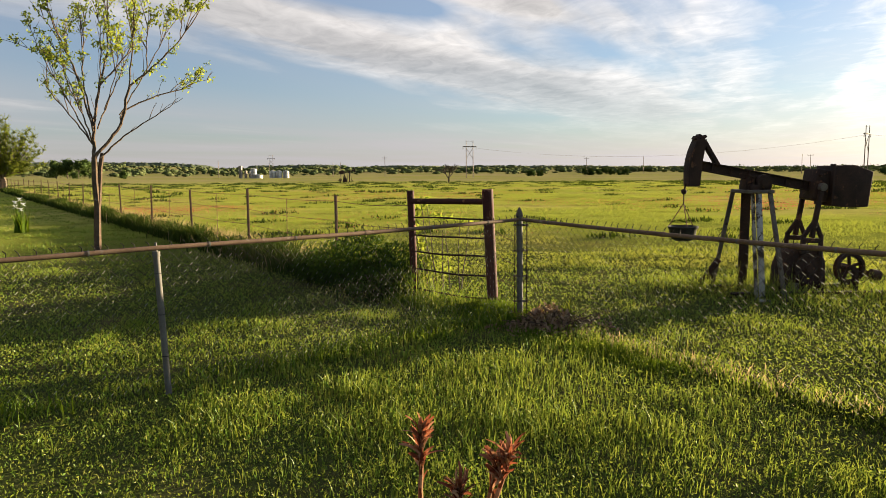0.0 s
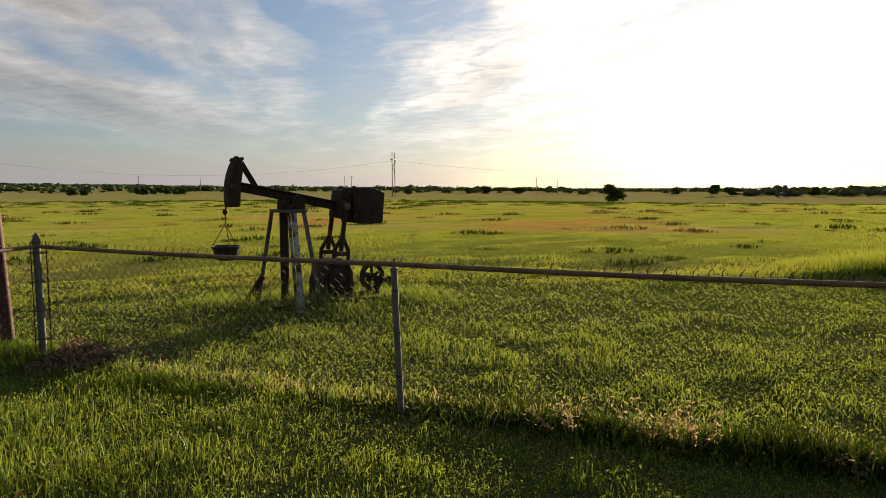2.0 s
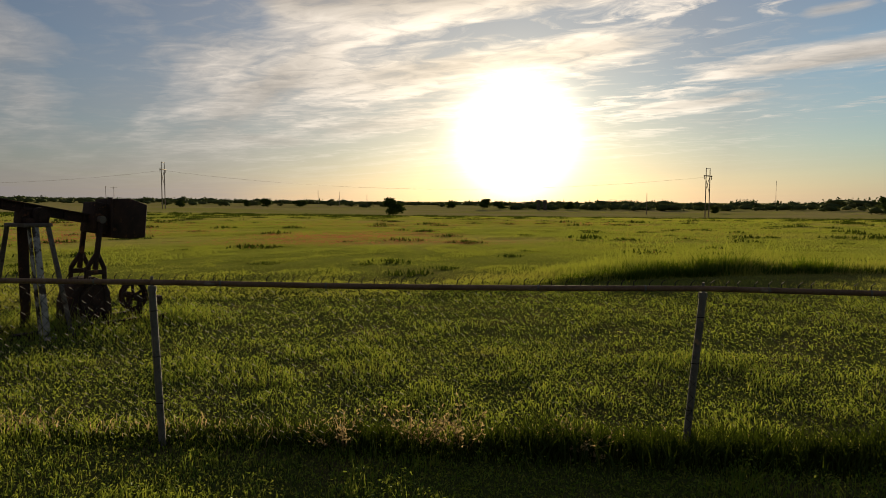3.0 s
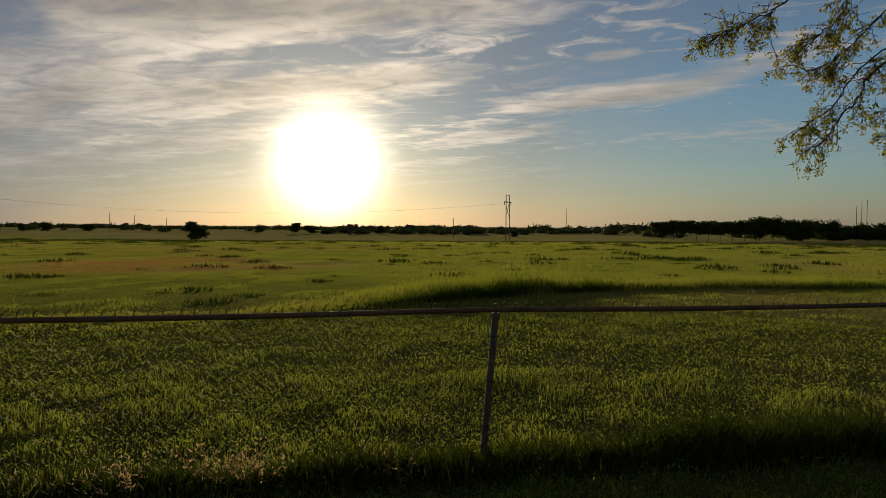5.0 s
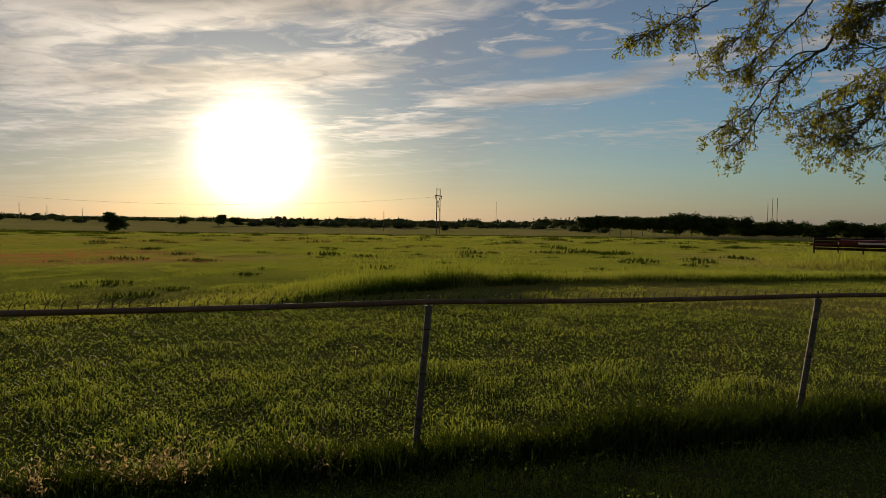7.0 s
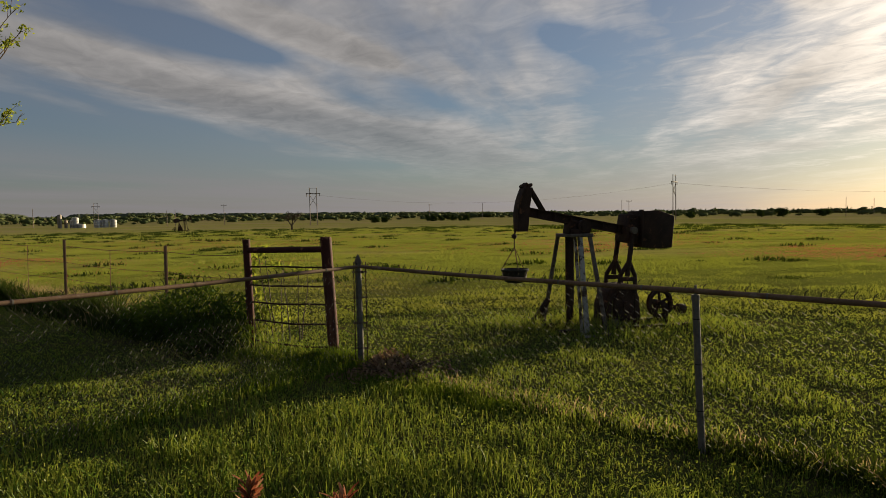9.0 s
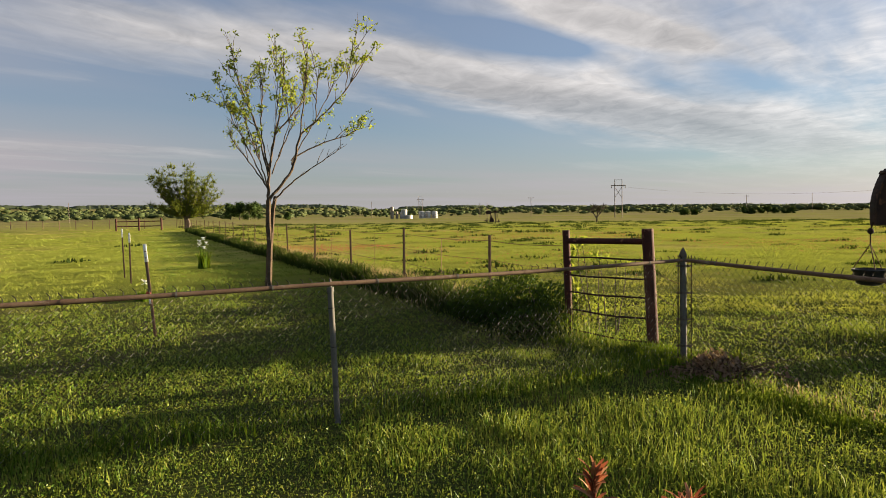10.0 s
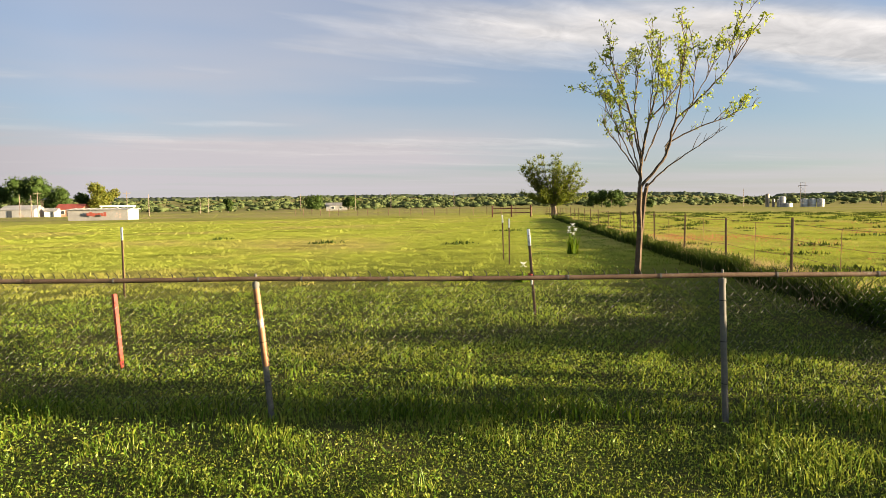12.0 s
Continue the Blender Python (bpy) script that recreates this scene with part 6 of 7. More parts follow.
def conductor(a, b, side, dip):
    """A sagging line between the crossarms of two frames; side: metres from the middle of the arm."""
    (az0, d0, h0, _), (az1, d1, h1, _) = a, b
    p, q = Vector(on_land(*far(az0, d0))) + Vector((0, 0, h0 * 0.82)), Vector(on_land(*far(az1, d1))) + Vector((0, 0, h1 * 0.82))
    off = (q - p).cross(Vector((0, 0, 1))).normalized() * side
    pts = []
    for k in range(25):
        u = k / 24
        c = p.lerp(q, u) + off
        c.z -= dip * 4 * u * (1 - u)
        pts.append(tuple(c))
    strand("power_line", "thin dark power line sagging between wooden frames", pts, 0.0055, "power lines", False, "power line")


for a, b in zip(FRAMES[1:], FRAMES[2:]):
    for side_ in (-1.6, 0.0, 1.6):
        conductor(a, b, side_, 4.2)
for az in (-60.33, -60.86):
    tank(far(az, 300), 0.75, 4.4, PUMP_GREY, "tall dark steel tank on the skyline", 0.1)

# cross fence and gate at the end of the lane
def cross_fence():
    a, b = along_fence(97), far(54, 150)
    n = 22
    for k in range(n):
        x, y = a[0] + (b[0] - a[0]) * (k + 1) / n, a[1] + (b[1] - a[1]) * (k + 1) / n
        p = thing("fence_stake", "thin dark post of a far wire fence", "fence post", on_land(x, y), 0, "posts of the far fence")
        part("post", rod(blank(), (0, 0, -0.2), (0, 0, 1.35), 0.05, sides=6), T_POST, p)
    for z in (0.5, 0.85, 1.2):
        pts = [(a[0] + (b[0] - a[0]) * k / n, a[1] + (b[1] - a[1]) * k / n, float(land(a[0] + (b[0] - a[0]) * k / n, a[1] + (b[1] - a[1]) * k / n)) + z) for k in range(n + 1)]
        strand("fence_wire", "thin wire of a far pasture fence", pts, 0.006, "wires of the far fence")
    gate = thing("pipe_gate", "low brown pipe brace beside a lane", "gate", on_land(*far(36.4, 95)), facing(36.4))
    for x in (-2.6, 0, 2.6):
        part("post", rod(blank(), (x, 0, -0.2), (x, 0, 1.55), 0.10, sides=8), PIPE_RED, gate)
    for z in (0.55, 1.15):
        part("rail", rod(blank(), (-2.6, 0, z), (2.6, 0, z), 0.06, sides=8), PIPE_RED, gate)


cross_fence()


def flatbed(at, turn):
    """A long red stock trailer or flatbed half hidden in tall grass."""
    t = thing("flatbed_trailer", "long dark red flatbed trailer with white reflector strips in tall grass", "trailer", on_land(*at), turn)
    part("deck", box(blank(), (0, 0, 0.80), (9.0, 2.3, 0.10), None, 0.02), TRAILER_RED, t)
    for y in (-1.15, 1.15):
        rail = part("side_rail", box(blank(), (0, y, 0.68), (9.0, 0.08, 0.22), None, 0.015), TRAILER_RED, t)
        for k in range(5):
            part("reflector", box(blank(), (-2.9 + 1.55 * k, y + math.copysign(0.045, y), 0.69), (1.35, 0.012, 0.10)), WHITE_PAINT, rail, "white reflector strip", False)
    for x in (1.2, 2.3):
        for y in (-0.95, 0.95):
            wheel = part("wheel", spin(blank(), [(0.2, -0.1), (0.34, -0.11), (0.37, -0.06), (0.37, 0.06), (0.34, 0.11), (0.2, 0.1)], 24, (x, y, 0.37), Matrix.Rotation(radians(90), 4, "X")), TYRE, t)
            part("rim", spin(blank(), [(0.06, -0.115), (0.19, -0.112), (0.19, 0.112), (0.06, 0.115)], 18, (x, y, 0.37), Matrix.Rotation(radians(90), 4, "X")), WHITE_PAINT, wheel)
    bm = bar(blank(), (-4.5, -0.6, 0.62), (-6.0, 0, 0.55), 0.12, 0.10, 0.01)
    bar(bm, (-4.5, 0.6, 0.62), (-6.0, 0, 0.55), 0.12, 0.10, 0.01)
    part("tongue", bm, TRAILER_RED, t)
    return t


flatbed(far(-109.5, 44.5), facing(-109.5))
low = thing("stock_gate", "dark rusty pipe stock gate standing beside a trailer", "gate", on_land(*far(-104.2, 45)), facing(-104.2))
for z in (0.30, 0.48, 0.66, 0.84):
    part("rail", rod(blank(), (-1.7, 0, z), (1.9, 0, z), 0.075, sides=8), PUMP_RUST, low)
for x in (-1.7, -0.5, 0.7, 1.9):
    part("upright", rod(blank(), (x, 0, -0.1), (x, 0, 0.9), 0.05, sides=8), PUMP_RUST, low)


# ---------------------------------------------------------------- plants close by
def leaf_mass(name, label, category, at, lobes, count, leaf, mat, seed, slim=0.55, stems=10):
    ob = thing(name, label, category, on_land(*at))
    g = Growth(seed)
    for k in range(stems):
        x, y, z, a, b, c = lobes[k % len(lobes)]
        e = Vector((x + g.rand.uniform(-a, a) * 0.8, y + g.rand.uniform(-b, b) * 0.8, z + c * 0.6))
        g.limb(g.curve((x * 0.6 + g.rand.uniform(-0.1, 0.1), y * 0.6, -0.05), e, 0.05, 0.03, 6), 0.010, 0.003)
    for p in crown_points(g.rand, lobes, count):
        if p.z > 0.01:
            g.leaves.append((*p, leaf * g.rand.uniform(0.5, 1.3), 0))
    tagged(part("stem_tangle", g.wood_mesh("stem_tangle", 5), DARK_BARK, ob), kind="stuff")
    part("leaves", g.leaf_mesh("leaves", seed, slim), mat, ob, "", False)


leaf_mass("weedy_bush", "dense dark green weedy bush beside a rusty brace", "bush", (-1.05, 9.15), [(0.35, 0.1, 0.34, 0.35, 0.35, 0.40), (-0.15, 0.3, 0.42, 0.45, 0.4, 0.46), (-0.6, 0.7, 0.34, 0.4, 0.4, 0.36), (0.15, -0.25, 0.2, 0.5, 0.3, 0.25), (-1.0, 1.3, 0.25, 0.35, 0.4, 0.28)], 9500, 0.055, BUSH_LEAF, 201, 0.6, 16)
leaf_mass("climbing_weed", "bright green leafy weed growing behind iron rods", "weed", (0.0, 9.35), [(-0.50, 0.1, 1.02, 0.10, 0.12, 0.26), (-0.36, 0.0, 1.24, 0.13, 0.12, 0.10), (-0.12, 0.0, 1.06, 0.20, 0.12, 0.08), (0.16, 0.0, 0.98, 0.14, 0.1, 0.05), (-0.42, 0.1, 0.55, 0.16, 0.15, 0.32), (-0.20, 0.1, 0.35, 0.20, 0.15, 0.25)], 420, 0.085, YOUNG_LEAF, 203, 0.5, 12)


def iris_clump(at, high, blooms):
    ob = thing("iris_clump", "clump of sword-leaved iris with white blooms", "flower", on_land(*at))
    g = np.random.default_rng(9)
    bm = blank()
    for k in range(64):
        t, lean, h = g.uniform(0, 6.28), g.uniform(0.05, 0.45), high * g.uniform(0.40, 0.72)
        b = Vector((g.uniform(-0.14, 0.14), g.uniform(-0.14, 0.14), 0))
        d = Vector((math.cos(t), math.sin(t), 0))
        w = Vector((-d.y, d.x, 0)) * 0.022
        pts = [b, b + d * lean * 0.3 * h + Vector((0, 0, h * 0.5)), b + d * lean * h + Vector((0, 0, h))]
        vs = [bm.verts.new(pts[0] - w), bm.verts.new(pts[0] + w), bm.verts.new(pts[1] + w * 0.9), bm.verts.new(pts[1] - w * 0.9), bm.verts.new(pts[2])]
        bm.faces.new((vs[0], vs[1], vs[2], vs[3]))
        bm.faces.new((vs[3], vs[2], vs[4]))
    part("leaves", bm, TALL, ob, "", False)
    for x, y, z in blooms:
        part("stalk", rod(blank(), (x * 0.3, y * 0.3, 0), (x, y, z), 0.008, sides=6), TALL, ob)
        bm = blank()
        for k in range(6):
            t = k * 1.047
            d = Vector((math.cos(t), math.sin(t), 0))
            up = 0.075 if k % 2 else -0.03
            w = Vector((-d.y, d.x, 0)) * 0.035
            c = Vector((x, y, z))
            vs = [bm.verts.new(c), bm.verts.new(c + d * 0.045 + w + Vector((0, 0, up * 0.7))), bm.verts.new(c + d * 0.085 + Vector((0, 0, up))), bm.verts.new(c + d * 0.045 - w + Vector((0, 0, up * 0.7)))]
            bm.faces.new(vs)
        part("bloom", bm, PETAL, ob, "ruffled white bloom", False)
    return ob


iris_clump((-12.5, 19.95), 0.92, [(0.02, 0, 0.95), (0.1, 0.04, 0.80), (-0.14, 0.03, 0.74), (-0.08, -0.05, 0.86), (0.06, -0.03, 0.66)])
iris_clump((-8.9, 12.0), 0.30, [(0.03, 0, 0.36)])


def red_shoot(at, stems, seed):
    """Dry red-brown leafy shoots of a garden plant."""
    ob = thing("red_leaved_plant", "dry red-brown curled leaves on upright garden plant stems", "plant", on_land(*at))
    g = random.Random(seed)
    for base, top in stems:
        base, top = Vector(base), Vector(top)
        grow = Growth(g.randint(1, 999))
        grow.limb(grow.curve(base, top, 0.0, 0.02, 8), 0.013, 0.010)
        stem = part("stem", grow.wood_mesh("stem", 7), RED_LEAF, ob)
        bm = blank()
        for k in range(46):
            t = 1 - g.random() ** 1.6 * (0.36 if k < 41 else 0.6)
            p = base.lerp(top, t)
            a, out = g.uniform(0, 6.28), g.uniform(0.10, 0.75) * (0.45 + 0.55 * t)
            d = Vector((math.cos(a) * out, math.sin(a) * out, g.uniform(0.7, 1.3))).normalized()
            ln, w = g.uniform(0.08, 0.16) * (0.45 + 0.55 * t), g.uniform(0.005, 0.010)
            s = d.cross(Vector((g.uniform(-1, 1), g.uniform(-1, 1), 0.3))).normalized()
            n = d.cross(s)
            rows_ = []
            for i in range(5):
                u = i / 4
                c = p + d * ln * u + n * 0.35 * ln * u * u + Vector((0, 0, -0.25 * ln * u * u))
                ww = w * (0.35 + 1.3 * math.sin(math.pi * min(0.95, 0.15 + 0.8 * u)) * 0.75)
                rows_.append((bm.verts.new(c - s * ww + n * ww * 0.5), bm.verts.new(c), bm.verts.new(c + s * ww + n * ww * 0.5)))
            for (a0, b0, c0), (a1, b1, c1) in zip(rows_, rows_[1:]):
                bm.faces.new((a0, b0, b1, a1))
                bm.faces.new((b0, c0, c1, b1))
        part("leaves", bm, RED_LEAF, stem, "curled red-brown leaves", True)


red_shoot((-0.13, 3.0), [((0.0, 0.0, 0.0), (0.0, 0.0, 0.50))], 1)
red_shoot((0.22, 3.0), [((-0.08, 0, 0.0), (0.05, 0.0, 0.40)), ((-0.10, 0.05, 0.0), (0.0, 0.02, 0.34))], 2)
red_shoot((0.05, 2.9), [((0, 0, 0), (-0.01, 0.0, 0.28))], 3)

# dead weeds caught along the foot of the chain-link
for u, high, seed in ((0.36, 0.22, 1), (0.50, 0.30, 2), (0.58, 0.24, 3), (0.80, 0.16, 4)):
    x = RIGHT_POSTS[0][0] + (RIGHT_POSTS[1][0] - RIGHT_POSTS[0][0]) * u
    y = RIGHT_POSTS[0][1] + (RIGHT_POSTS[1][1] - RIGHT_POSTS[0][1]) * u
    ob = thing("dead_weed", "dry straw-coloured dead weed at the foot of a fence", "weed", on_land(x - 0.05, y), 0, "dead weeds")
    g = Growth(300 + seed)
    for k in range(16):
        e = Vector((g.rand.gauss(0, 0.16), g.rand.gauss(0, 0.16), high * g.rand.uniform(0.5, 1.1)))
        pts = g.curve((e.x * 0.25, e.y * 0.25, -0.01), e, 0.02, 0.05, 6)
        g.limb(pts, 0.0035, 0.0015)
        for p in pts[2:]:
            for _ in range(3):
                g.leaves.append((p.x + g.rand.gauss(0, 0.02), p.y + g.rand.gauss(0, 0.02), p.z + g.rand.gauss(0, 0.015), g.rand.uniform(0.015, 0.035), 0))
    tagged(part("stem_tangle", g.wood_mesh("stem_tangle", 4), STRAW, ob, "", False), kind="stuff")
    tagged(part("seed_fluff", g.leaf_mesh("seed_fluff", seed, 0.4), STRAW, ob, "", False), kind="stuff")

# leaf litter and a dead leaf clump at the corner post
lit = thing("leaf_litter", "dry brown fallen leaves round a fence corner post", "leaf litter", on_land(1.05, 7.25), 0, "", "stuff")
g = Growth(77)
for k in range(1100):
    x, y = g.rand.gauss(0, 0.26), g.rand.gauss(-0.08, 0.17)
    g.leaves.append((x, y, g.rand.uniform(0.02, 0.04 + 0.22 * math.exp(-(x * x + y * y) / 0.07)), g.rand.uniform(0.03, 0.085), 0))
for k in range(60):
    e = Vector((g.rand.gauss(0, 0.30), g.rand.gauss(-0.1, 0.18), g.rand.uniform(0.04, 0.24)))
    g.limb(g.curve((e.x * 0.3, e.y * 0.3 - 0.05, 0.02), e, 0.02, 0.05, 5), 0.006, 0.002)
tagged(part("dry_twigs", g.wood_mesh("dry_twigs", 4), BARK, lit), kind="stuff")
tagged(part("dry_leaves", g.leaf_mesh("dry_leaves", 4, 0.5), DEAD_LEAF, lit, "", False), kind="stuff")
dock = thing("broad_leaf_weed", "upright pale green broad-leaved weed by a corner post", "weed", on_land(1.28, 7.35))
bm = blank()
for a, h, out in ((0.3, 0.30, 0.02), (1.9, 0.2, 0.12), (3.6, 0.22, 0.14), (5.0, 0.16, 0.12), (2.7, 0.26, 0.05)):
    d, w = Vector((math.cos(a), math.sin(a), 0)), Vector((-math.sin(a), math.cos(a), 0))
    rows_ = [[bm.verts.new(d * out * u * u + Vector((0, 0, h * u)) + w * q * 0.05 * math.sin(math.pi * (0.08 + 0.9 * u)) + d * abs(q) * -0.01) for q in (-1, 0, 1)] for u in (0, 0.25, 0.5, 0.75, 1)]
    for r0, r1 in zip(rows_, rows_[1:]):
        bm.faces.new((r0[0], r0[1], r1[1], r1[0]))
        bm.faces.new((r0[1], r0[2], r1[2], r1[1]))
part("leaves", bm, SHRUB_LEAF, dock)


# ---------------------------------------------------------------- grass
def scatter(r0, r1, per_m2, a0=-113, a1=79):
    n = int(per_m2 * radians(a1 - a0) / 2 * (r1 * r1 - r0 * r0))
    r = np.sqrt(rng.uniform(r0 * r0, r1 * r1, n))
    a = np.radians(rng.uniform(a0, a1, n))
    return -np.sin(a) * r, np.cos(a) * r


def blades(x, y, h, w, bend=0.45, segments=2):
    """Grass blades: each a bent, tapering strip of its own."""
    n = len(x)
    z = land(x, y) - 0.01
    f = rng.uniform(0, 2 * math.pi, n)
    l = rng.uniform(0, 2 * math.pi, n)
    lean = bend * rng.random(n) * h
    sx_, sy_ = np.cos(f) * w / 2, np.sin(f) * w / 2
    lx, ly = np.cos(l) * lean, np.sin(l) * lean
    base_l, base_r = np.stack([x - sx_, y - sy_, z], 1), np.stack([x + sx_, y + sy_, z], 1)
    tip = np.stack([x + lx, y + ly, z + h], 1)
    if segments == 1:
        v = np.stack([base_l, base_r, tip], 1).reshape(-1, 3)
        return v, np.arange(3 * n).reshape(-1, 3)
    m = np.stack([x + lx * 0.3, y + ly * 0.3, z + h * 0.58], 1)
    s = np.stack([sx_, sy_, 0 * sx_], 1) * 0.85
    v = np.stack([base_l, base_r, m - s, m + s, tip], 1).reshape(-1, 3)
    k = np.arange(n)[:, None] * 5
    return v, np.concatenate([k + [[0, 1, 3]], k + [[0, 3, 2]], k + [[2, 3, 4]]])


def leaflets(x, y, h, size):
    """Small flat weed leaves among the grass."""
    n = len(x)
    c = np.stack([x, y, land(x, y) + h], 1)
    d = rng.normal(size=(n, 3)) * [1, 1, 0.7]
    d /= np.linalg.norm(d, axis=1, keepdims=True)
    w = np.cross(d, rng.normal(size=(n, 3)))
    w /= np.linalg.norm(w, axis=1, keepdims=True)
    s = size[:, None]
    v = np.stack([c - d * s * 0.5, c + w * s * 0.23, c + d * s * 0.5, c - w * s * 0.23], 1).reshape(-1, 3)
    k = np.arange(n)[:, None] * 4
    return v, np.concatenate([k + [[0, 1, 2]], k + [[0, 2, 3]]])


def grass_object(name, label, pieces, mat, category="grass"):
    vs, fs, base = [], [], 0
    for v, f in pieces:
        vs.append(v)
        fs.append(f + base)
        base += len(v)
    ob = part(name, arrays(name, np.concatenate(vs), np.concatenate(fs)), mat, None, "", False)
    return tagged(ob, label, category, kind="stuff")


def zone(r0, r1, density, width, weed=0.35, segments=2):
    x, y = scatter(r0, r1, density)
    out = (np.hypot(x, y) > mow_edge(bearing(x, y))) | (np.hypot(x, y) > 13.5 + 3 * fbm(x * 0.6, y * 0.6, 2))
    gap = -(x - BRACE_L[0]) * FENCE_DIR[1] + (y - BRACE_L[1]) * FENCE_DIR[0]
    lane = (gap > 0) & (gap < 4.2 + 0.8 * fbm(x * 0.5, y * 0.5, 2)) & (y > 9) & (np.hypot(x, y) < 75)
    out = out & ~lane
    keep = rng.random(len(x)) < 0.35 + 0.9 * fbm(x * 1.7 + 40, y * 1.7, 3)
    x, y, out = x[keep], y[keep], out[keep]
    h = turf_height(x, y)
    is_weed = (rng.random(len(x)) < weed * (0.4 + 1.2 * fbm(x * 0.8 + 3, y * 0.8, 2))) & (h < 0.2)
    tall = np.clip(np.exp(rng.normal(-0.06, np.where(np.hypot(x, y) > 9, 0.28, 0.42))), 0.35, 2.4) * h
    tall = tall * (1 - 0.55 * step(np.hypot(x, y), 60, 140))
    lawn, past = ~out & ~is_weed, out & ~is_weed
    w = width * rng.uniform(0.6, 1.4, len(x))
    return ([blades(x[lawn], y[lawn], tall[lawn], w[lawn], 0.8, segments), leaflets(x[is_weed & ~out], y[is_weed & ~out], tall[is_weed & ~out] * 0.9, w[is_weed & ~out] * 2.5)],
            [blades(x[past], y[past], tall[past], w[past], 1.1, segments), leaflets(x[is_weed & out], y[is_weed & out], tall[is_weed & out] * 0.9, w[is_weed & out] * 3.4)])


lawn_pieces, pasture_pieces = [], []
for args in ((2.9, 5.2, 4600, 0.0080, 0.5, 2), (5.2, 8.5, 2300, 0.0098, 0.5, 2), (8.5, 14, 1000, 0.0128, 0.45, 1), (14, 26, 400, 0.020, 0.0, 1), (26, 48, 100, 0.038, 0.0, 1), (48, 110, 11, 0.145, 0.0, 1), (110, 300, 0.7, 0.65, 0.0, 1)):
    lawn_, past_ = zone(*args)
    lawn_pieces += lawn_
    pasture_pieces += past_
# the mown ground underfoot and behind
for r0, r1, density, a0, a1 in ((0.0, 2.9, 1200, -180, 180), (2.9, 8.5, 380, 79, 247)):
    x, y = scatter(r0, r1, density, a0, a1)
    lawn_pieces.append(blades(x, y, turf_height(x, y) * rng.uniform(0.6, 1.5, len(x)), rng.uniform(0.008, 0.018, len(x)), 0.9, 1))
grass_object("lawn_grass", "uneven mown lawn of bright green grass and weeds", lawn_pieces, LAWN)
grass_object("pasture_grass", "rough yellow-green pasture grass reaching far out", pasture_pieces, PASTURE)

# upright blades that stand above the mown turf, thickest in front of the fence corner
tx, ty = scatter(3.0, 8.6, 640, -112, 79)
lushness = np.exp(-((tx - 0.45) / 1.5) ** 2 - ((ty - 4.9) / 1.8) ** 2)
keep = rng.random(len(tx)) < (0.16 + 0.95 * lushness) * (0.35 + 1.3 * step(fbm(tx * 1.9 + 11, ty * 1.9, 3), 0.36, 0.66))
tx, ty, lushness = tx[keep], ty[keep], lushness[keep]
grass_object("upright_grass", "upright bright green grass blades in the lawn", [blades(tx, ty, (0.042 + 0.085 * lushness) * rng.uniform(0.6, 1.4, len(tx)), rng.uniform(0.0045, 0.0085, len(tx)), 0.5)], LAWN)
# taller tufts along the fences and in the pasture
tx, ty = [], []
for a0, b0, n in ((CORNER, LEFT_POSTS[-1], 6000), (BRACE_L, along_fence(45), 10000)):
    t = rng.random(n) ** (1.0 if b0 != along_fence(45) else 1.6)
    px, py = a0[0] + (b0[0] - a0[0]) * t, a0[1] + (b0[1] - a0[1]) * t
    tx.append(px + rng.normal(0, 0.12, n))
    ty.append(py + rng.normal(0, 0.12, n))
tx, ty = np.concatenate(tx), np.concatenate(ty)
keep = rng.random(len(tx)) < step(fbm(tx * 1.3 + 9, ty * 1.3, 3), 0.25, 0.6)
tx, ty = tx[keep], ty[keep]
grass_object("fence_grass", "long green grass left standing along the fences", [blades(tx, ty, rng.uniform(0.06, 0.20, len(tx)) * np.where(ty > 9.0, 1.6, 1.0), rng.uniform(0.007, 0.014, len(tx)), 0.6)], TALL)
n = 22000
t = rng.random(n) ** 1.4 * 60 + 1
sx_, sy_ = BRACE_L[0] + FENCE_DIR[0] * t, BRACE_L[1] + FENCE_DIR[1] * t
sx_, sy_ = sx_ + rng.normal(0.15, 0.25, n), sy_ + rng.normal(0.1, 0.2, n)
n2 = 1100
t = rng.random(n2)
cx = np.concatenate([sx_, CORNER[0] + (RIGHT_POSTS[1][0] - CORNER[0]) * (0.05 + t * 1.1) + rng.normal(0.1, 0.12, n2)])
cy = np.concatenate([sy_, CORNER[1] + (RIGHT_POSTS[1][1] - CORNER[1]) * (0.05 + t * 1.1) + rng.normal(0.0, 0.12, n2)])
grass_object("dry_grass", "pale dry grass stalks along the fence lines", [blades(cx, cy, rng.uniform(0.12, 0.42, len(cx)) * np.where(cy < 8.0, 0.28, 1.0), rng.uniform(0.006, 0.014, len(cx)), 0.7)], STRAW)
# weeds for the shaded strip at the fence foot; blade colour carries its darkness
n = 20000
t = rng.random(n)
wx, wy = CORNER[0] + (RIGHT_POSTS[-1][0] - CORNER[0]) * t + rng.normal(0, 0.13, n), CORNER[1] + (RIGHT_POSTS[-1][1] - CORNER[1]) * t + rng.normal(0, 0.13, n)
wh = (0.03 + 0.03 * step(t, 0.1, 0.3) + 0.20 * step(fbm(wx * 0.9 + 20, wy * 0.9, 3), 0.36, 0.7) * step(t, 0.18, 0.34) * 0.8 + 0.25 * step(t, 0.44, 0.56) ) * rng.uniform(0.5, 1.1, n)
grass_object("fence_weeds", "weeds under the chain-link fence, shade put into their dark colour", [blades(wx, wy, wh, rng.uniform(0.008, 0.016, n), 0.8)], SHADE_BLADE)
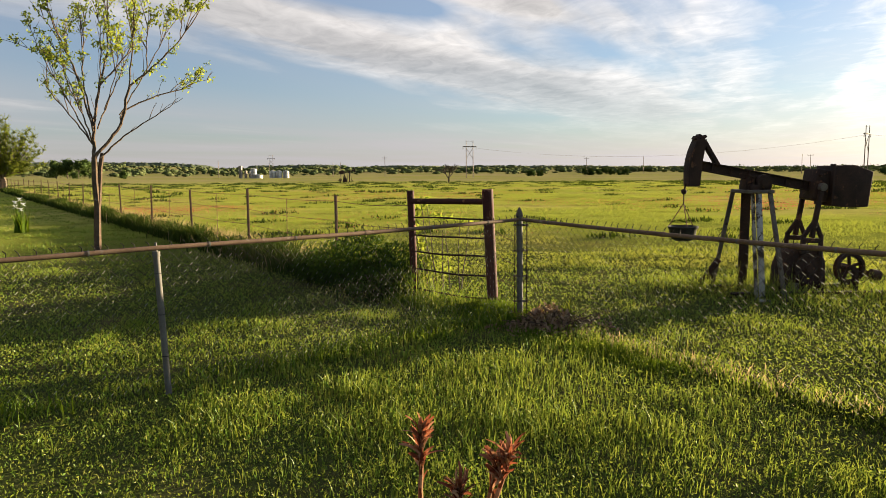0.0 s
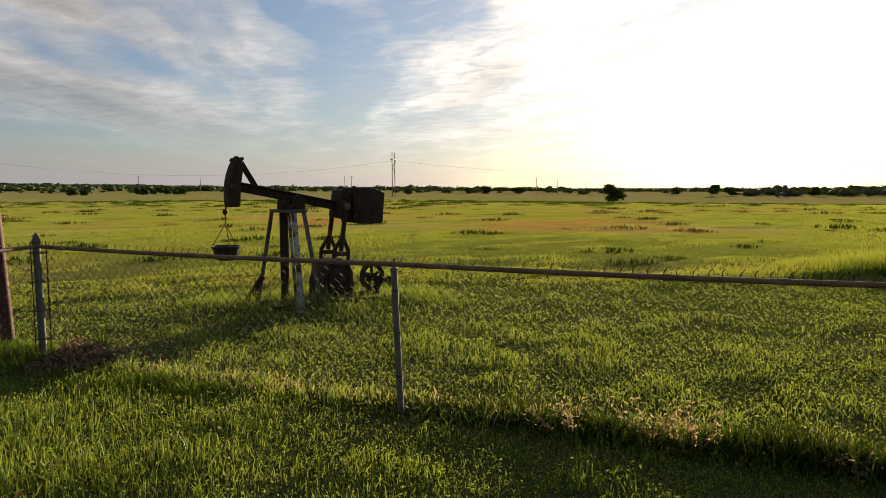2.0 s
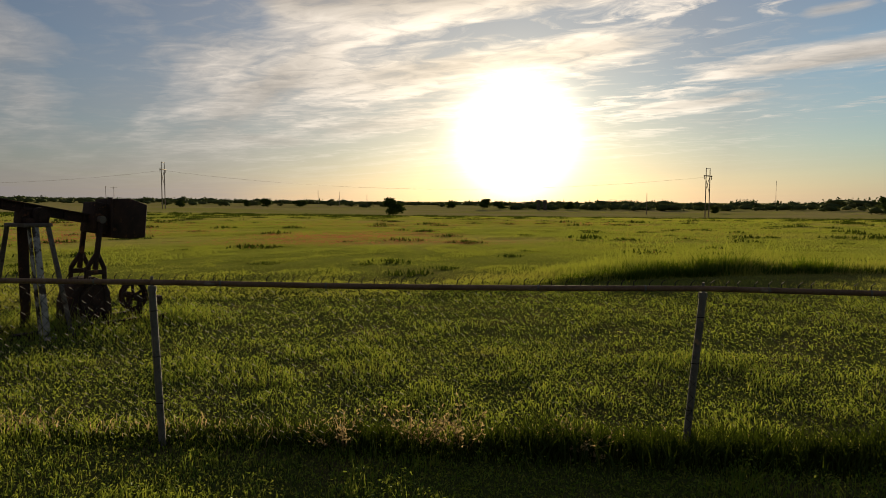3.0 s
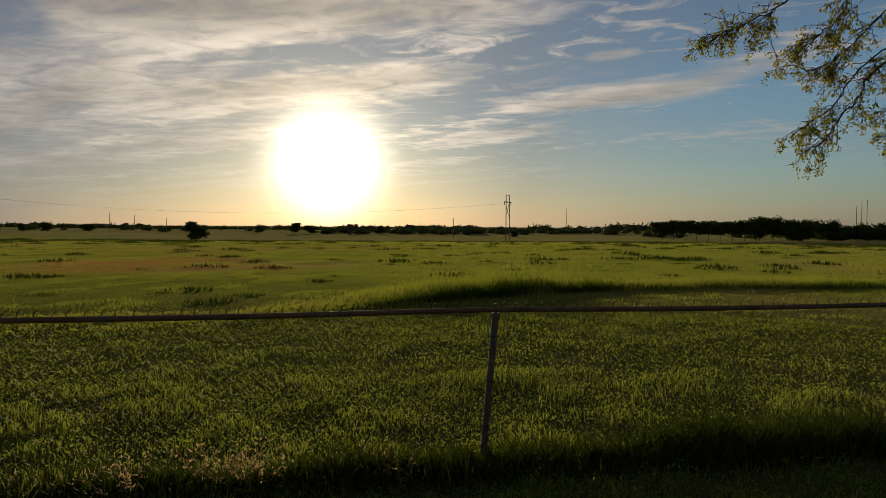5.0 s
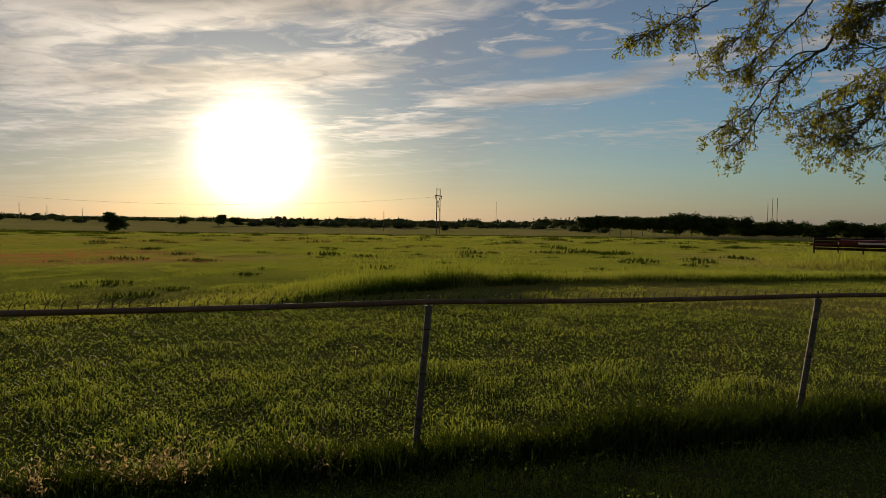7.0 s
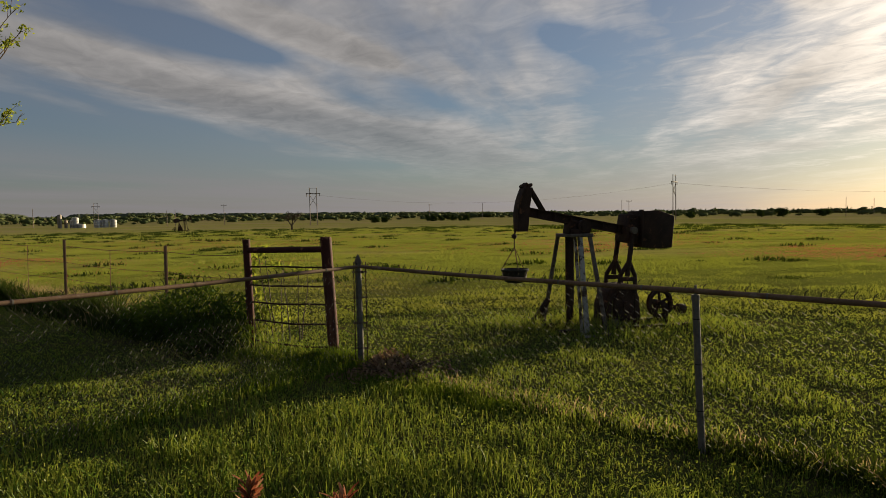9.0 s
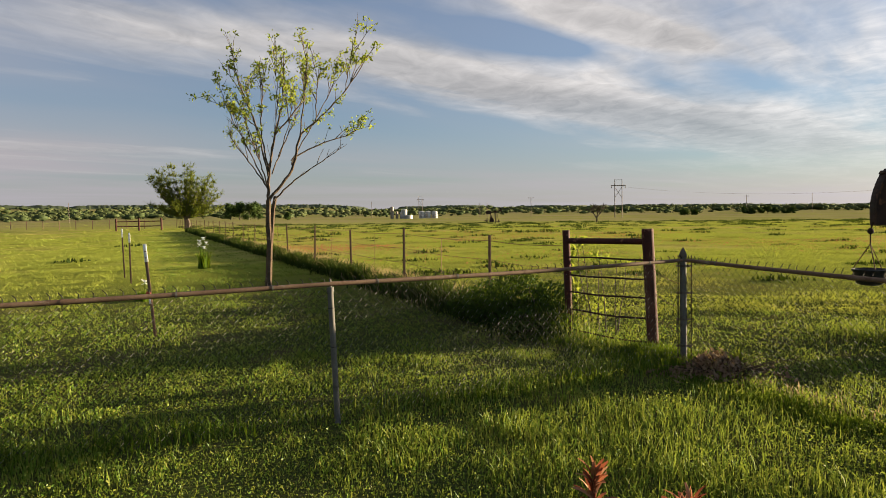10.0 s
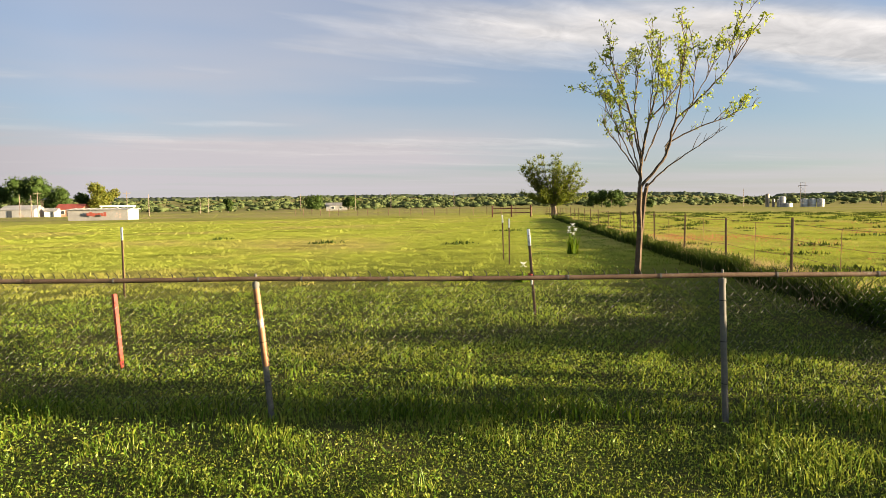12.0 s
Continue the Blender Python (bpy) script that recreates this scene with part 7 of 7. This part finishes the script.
# growth on the shaded side of the post-and-wire fence, that shade put into its colour, and lush grass round the brace
# and the corner post
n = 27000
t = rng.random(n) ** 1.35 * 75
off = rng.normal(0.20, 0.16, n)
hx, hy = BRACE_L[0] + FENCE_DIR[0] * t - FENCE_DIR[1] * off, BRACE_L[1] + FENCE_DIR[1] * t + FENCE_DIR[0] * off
# height raised past the visible growth, to throw shade over the lane
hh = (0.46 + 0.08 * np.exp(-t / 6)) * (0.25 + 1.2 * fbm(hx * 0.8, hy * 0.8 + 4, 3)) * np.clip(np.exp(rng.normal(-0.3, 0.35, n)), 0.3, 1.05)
grass_object("hedge_weeds", "weeds grown up along a post-and-wire fence, shade put into their dark colour", [blades(hx, hy, hh, rng.uniform(0.014, 0.030, n) * (1 + t / 40), 0.8)], SHADE_BLADE)
n = 6500
t = rng.random(n)
hx = np.where(t < 0.6, BRACE_L[0] + (BRACE_R[0] - BRACE_L[0]) * t / 0.6, BRACE_R[0] + (CORNER[0] - BRACE_R[0]) * (t - 0.6) / 0.4) + rng.normal(-0.10, 0.16, n)
hy = np.where(t < 0.6, BRACE_L[1] + (BRACE_R[1] - BRACE_L[1]) * t / 0.6, BRACE_R[1] + (CORNER[1] - BRACE_R[1]) * (t - 0.6) / 0.4) + rng.normal(-0.12, 0.16, n)
grass_object("lush_grass", "lush tall green grass round a rusty brace", [blades(hx, hy, (0.06 + 0.11 * step(fbm(hx * 2.0, hy * 2.0 + 7, 3), 0.3, 0.65)) * rng.uniform(0.5, 1.15, n), rng.uniform(0.007, 0.013, n), 0.7)], TALL)
n = 4200
t = 0.10 + rng.random(n) ** 1.5 * 0.5
hx, hy = CORNER[0] + (RIGHT_POSTS[0][0] - CORNER[0]) * t + rng.normal(-0.14, 0.15, n), CORNER[1] + (RIGHT_POSTS[0][1] - CORNER[1]) * t + rng.normal(-0.10, 0.15, n)
grass_object("corner_grass", "tall green grass at the foot of a fence corner", [blades(hx, hy, (0.03 + 0.06 * step(fbm(hx * 1.6, hy * 1.6 + 3, 3), 0.3, 0.65)) * rng.uniform(0.5, 1.15, n), rng.uniform(0.007, 0.012, n), 0.8)], TALL)
# dense dark bank of long grass where the mown ground ends
n = 20000
ba = -rng.uniform(61, 113, n)
br = mow_edge(ba) + 0.1 + 1.1 * rng.random(n) ** 1.3 + 0.7 * (fbm(ba * 0.35, ba * 0.0 + 2, 2) - 0.5)
bx, by = -np.sin(np.radians(ba)) * br, np.cos(np.radians(ba)) * br
bh = np.interp(ba, [-113, -98, -88, -79, -72, -66, -61], [0.12, 0.16, 0.12, 0.28, 0.38, 0.24, 0.03]) * (0.2 + 1.3 * fbm(bx * 1.1 + 5, by * 1.1, 3)) * np.clip(np.exp(rng.normal(-0.25, 0.4, n)), 0.3, 1.6)
grass_object("bank_grass", "dense bank of long dark grass edging the pasture", [blades(bx, by, bh, rng.uniform(0.012, 0.024, n), 0.8)], TALL)
# tussocks scattered over the pasture, their shaded side put into the dark colour
cx, cy = scatter(16, 130, 0.07)
keep = np.hypot(cx, cy) > mow_edge(bearing(cx, cy)) + 3
cx, cy = cx[keep], cy[keep]
mounds = [far(az, d) for az, d in ((-84.9, 37), (-85.6, 38), (-87.9, 37), (-88.4, 38), (-83.2, 22), (-49.0, 18.6), (-64.6, 31.6), (-50.6, 15.6), (-94, 33), (-71, 40), (-78, 46), (52, 33), (41, 30), (37, 44), (60, 40))]
cx = np.concatenate([cx, [m[0] for m in mounds], [7.85, 9.5, 7.2]])
cy = np.concatenate([cy, [m[1] for m in mounds], [21.9, 29.6, 21.6]])
size = rng.uniform(0.25, 0.68, len(cx)) * (1 + np.hypot(cx, cy) / 110)
size[-18:-3] = rng.uniform(0.6, 1.0, 15)
size[-3:] = (0.75, 0.6, 0.5)
k = 46
ang, rad = rng.uniform(0, 6.28, (len(cx), k)), rng.random((len(cx), k)) ** 0.6
px, py = (cx[:, None] + np.cos(ang) * rad * size[:, None]).ravel(), (cy[:, None] + np.sin(ang) * rad * size[:, None]).ravel()
ph = (size[:, None] * (0.75 - 0.45 * rad) * rng.uniform(0.6, 1.2, rad.shape)).ravel() * 0.38
grass_object("tussocks", "grass tussocks scattered over the pasture, shaded side put into their dark green", [blades(px, py, ph, np.repeat(size, k) * 0.12, 0.6, 1)], SHADE_BLADE)
# red wild flowers in drifts
fx, fy = scatter(17, 75, 150)
rr_, ba = np.hypot(fx, fy), bearing(fx, fy)
drift = step(fbm(fx * 0.09 + 3, fy * 0.09 + 8, 3), 0.39, 0.60)
band = np.exp(-((rr_ - 29) / 6) ** 2) * step(ba, -64, -54) * (1 - step(ba, -30, -20)) + 0.85 * np.exp(-((rr_ - 34) / 5) ** 2) * (1 - step(np.abs(ba - 12), 10, 18)) + 0.5 * np.exp(-((rr_ - 31) / 3) ** 2 - ((ba + 27) / 4) ** 2) + 0.15 * np.exp(-((rr_ - 42) / 16) ** 2) * (1 - step(np.abs(ba + 20), 40, 60))
keep = (rng.random(len(fx)) < drift * band) & (rr_ > mow_edge(ba) + 5)
fx, fy = fx[keep], fy[keep]
grass_object("red_wildflowers", "drifts of small red wildflowers in the pasture", [leaflets(fx, fy, turf_height(fx, fy) * 1.0 + 0.025, rng.uniform(0.028, 0.062, len(fx)))], BLOOM, "wildflowers")
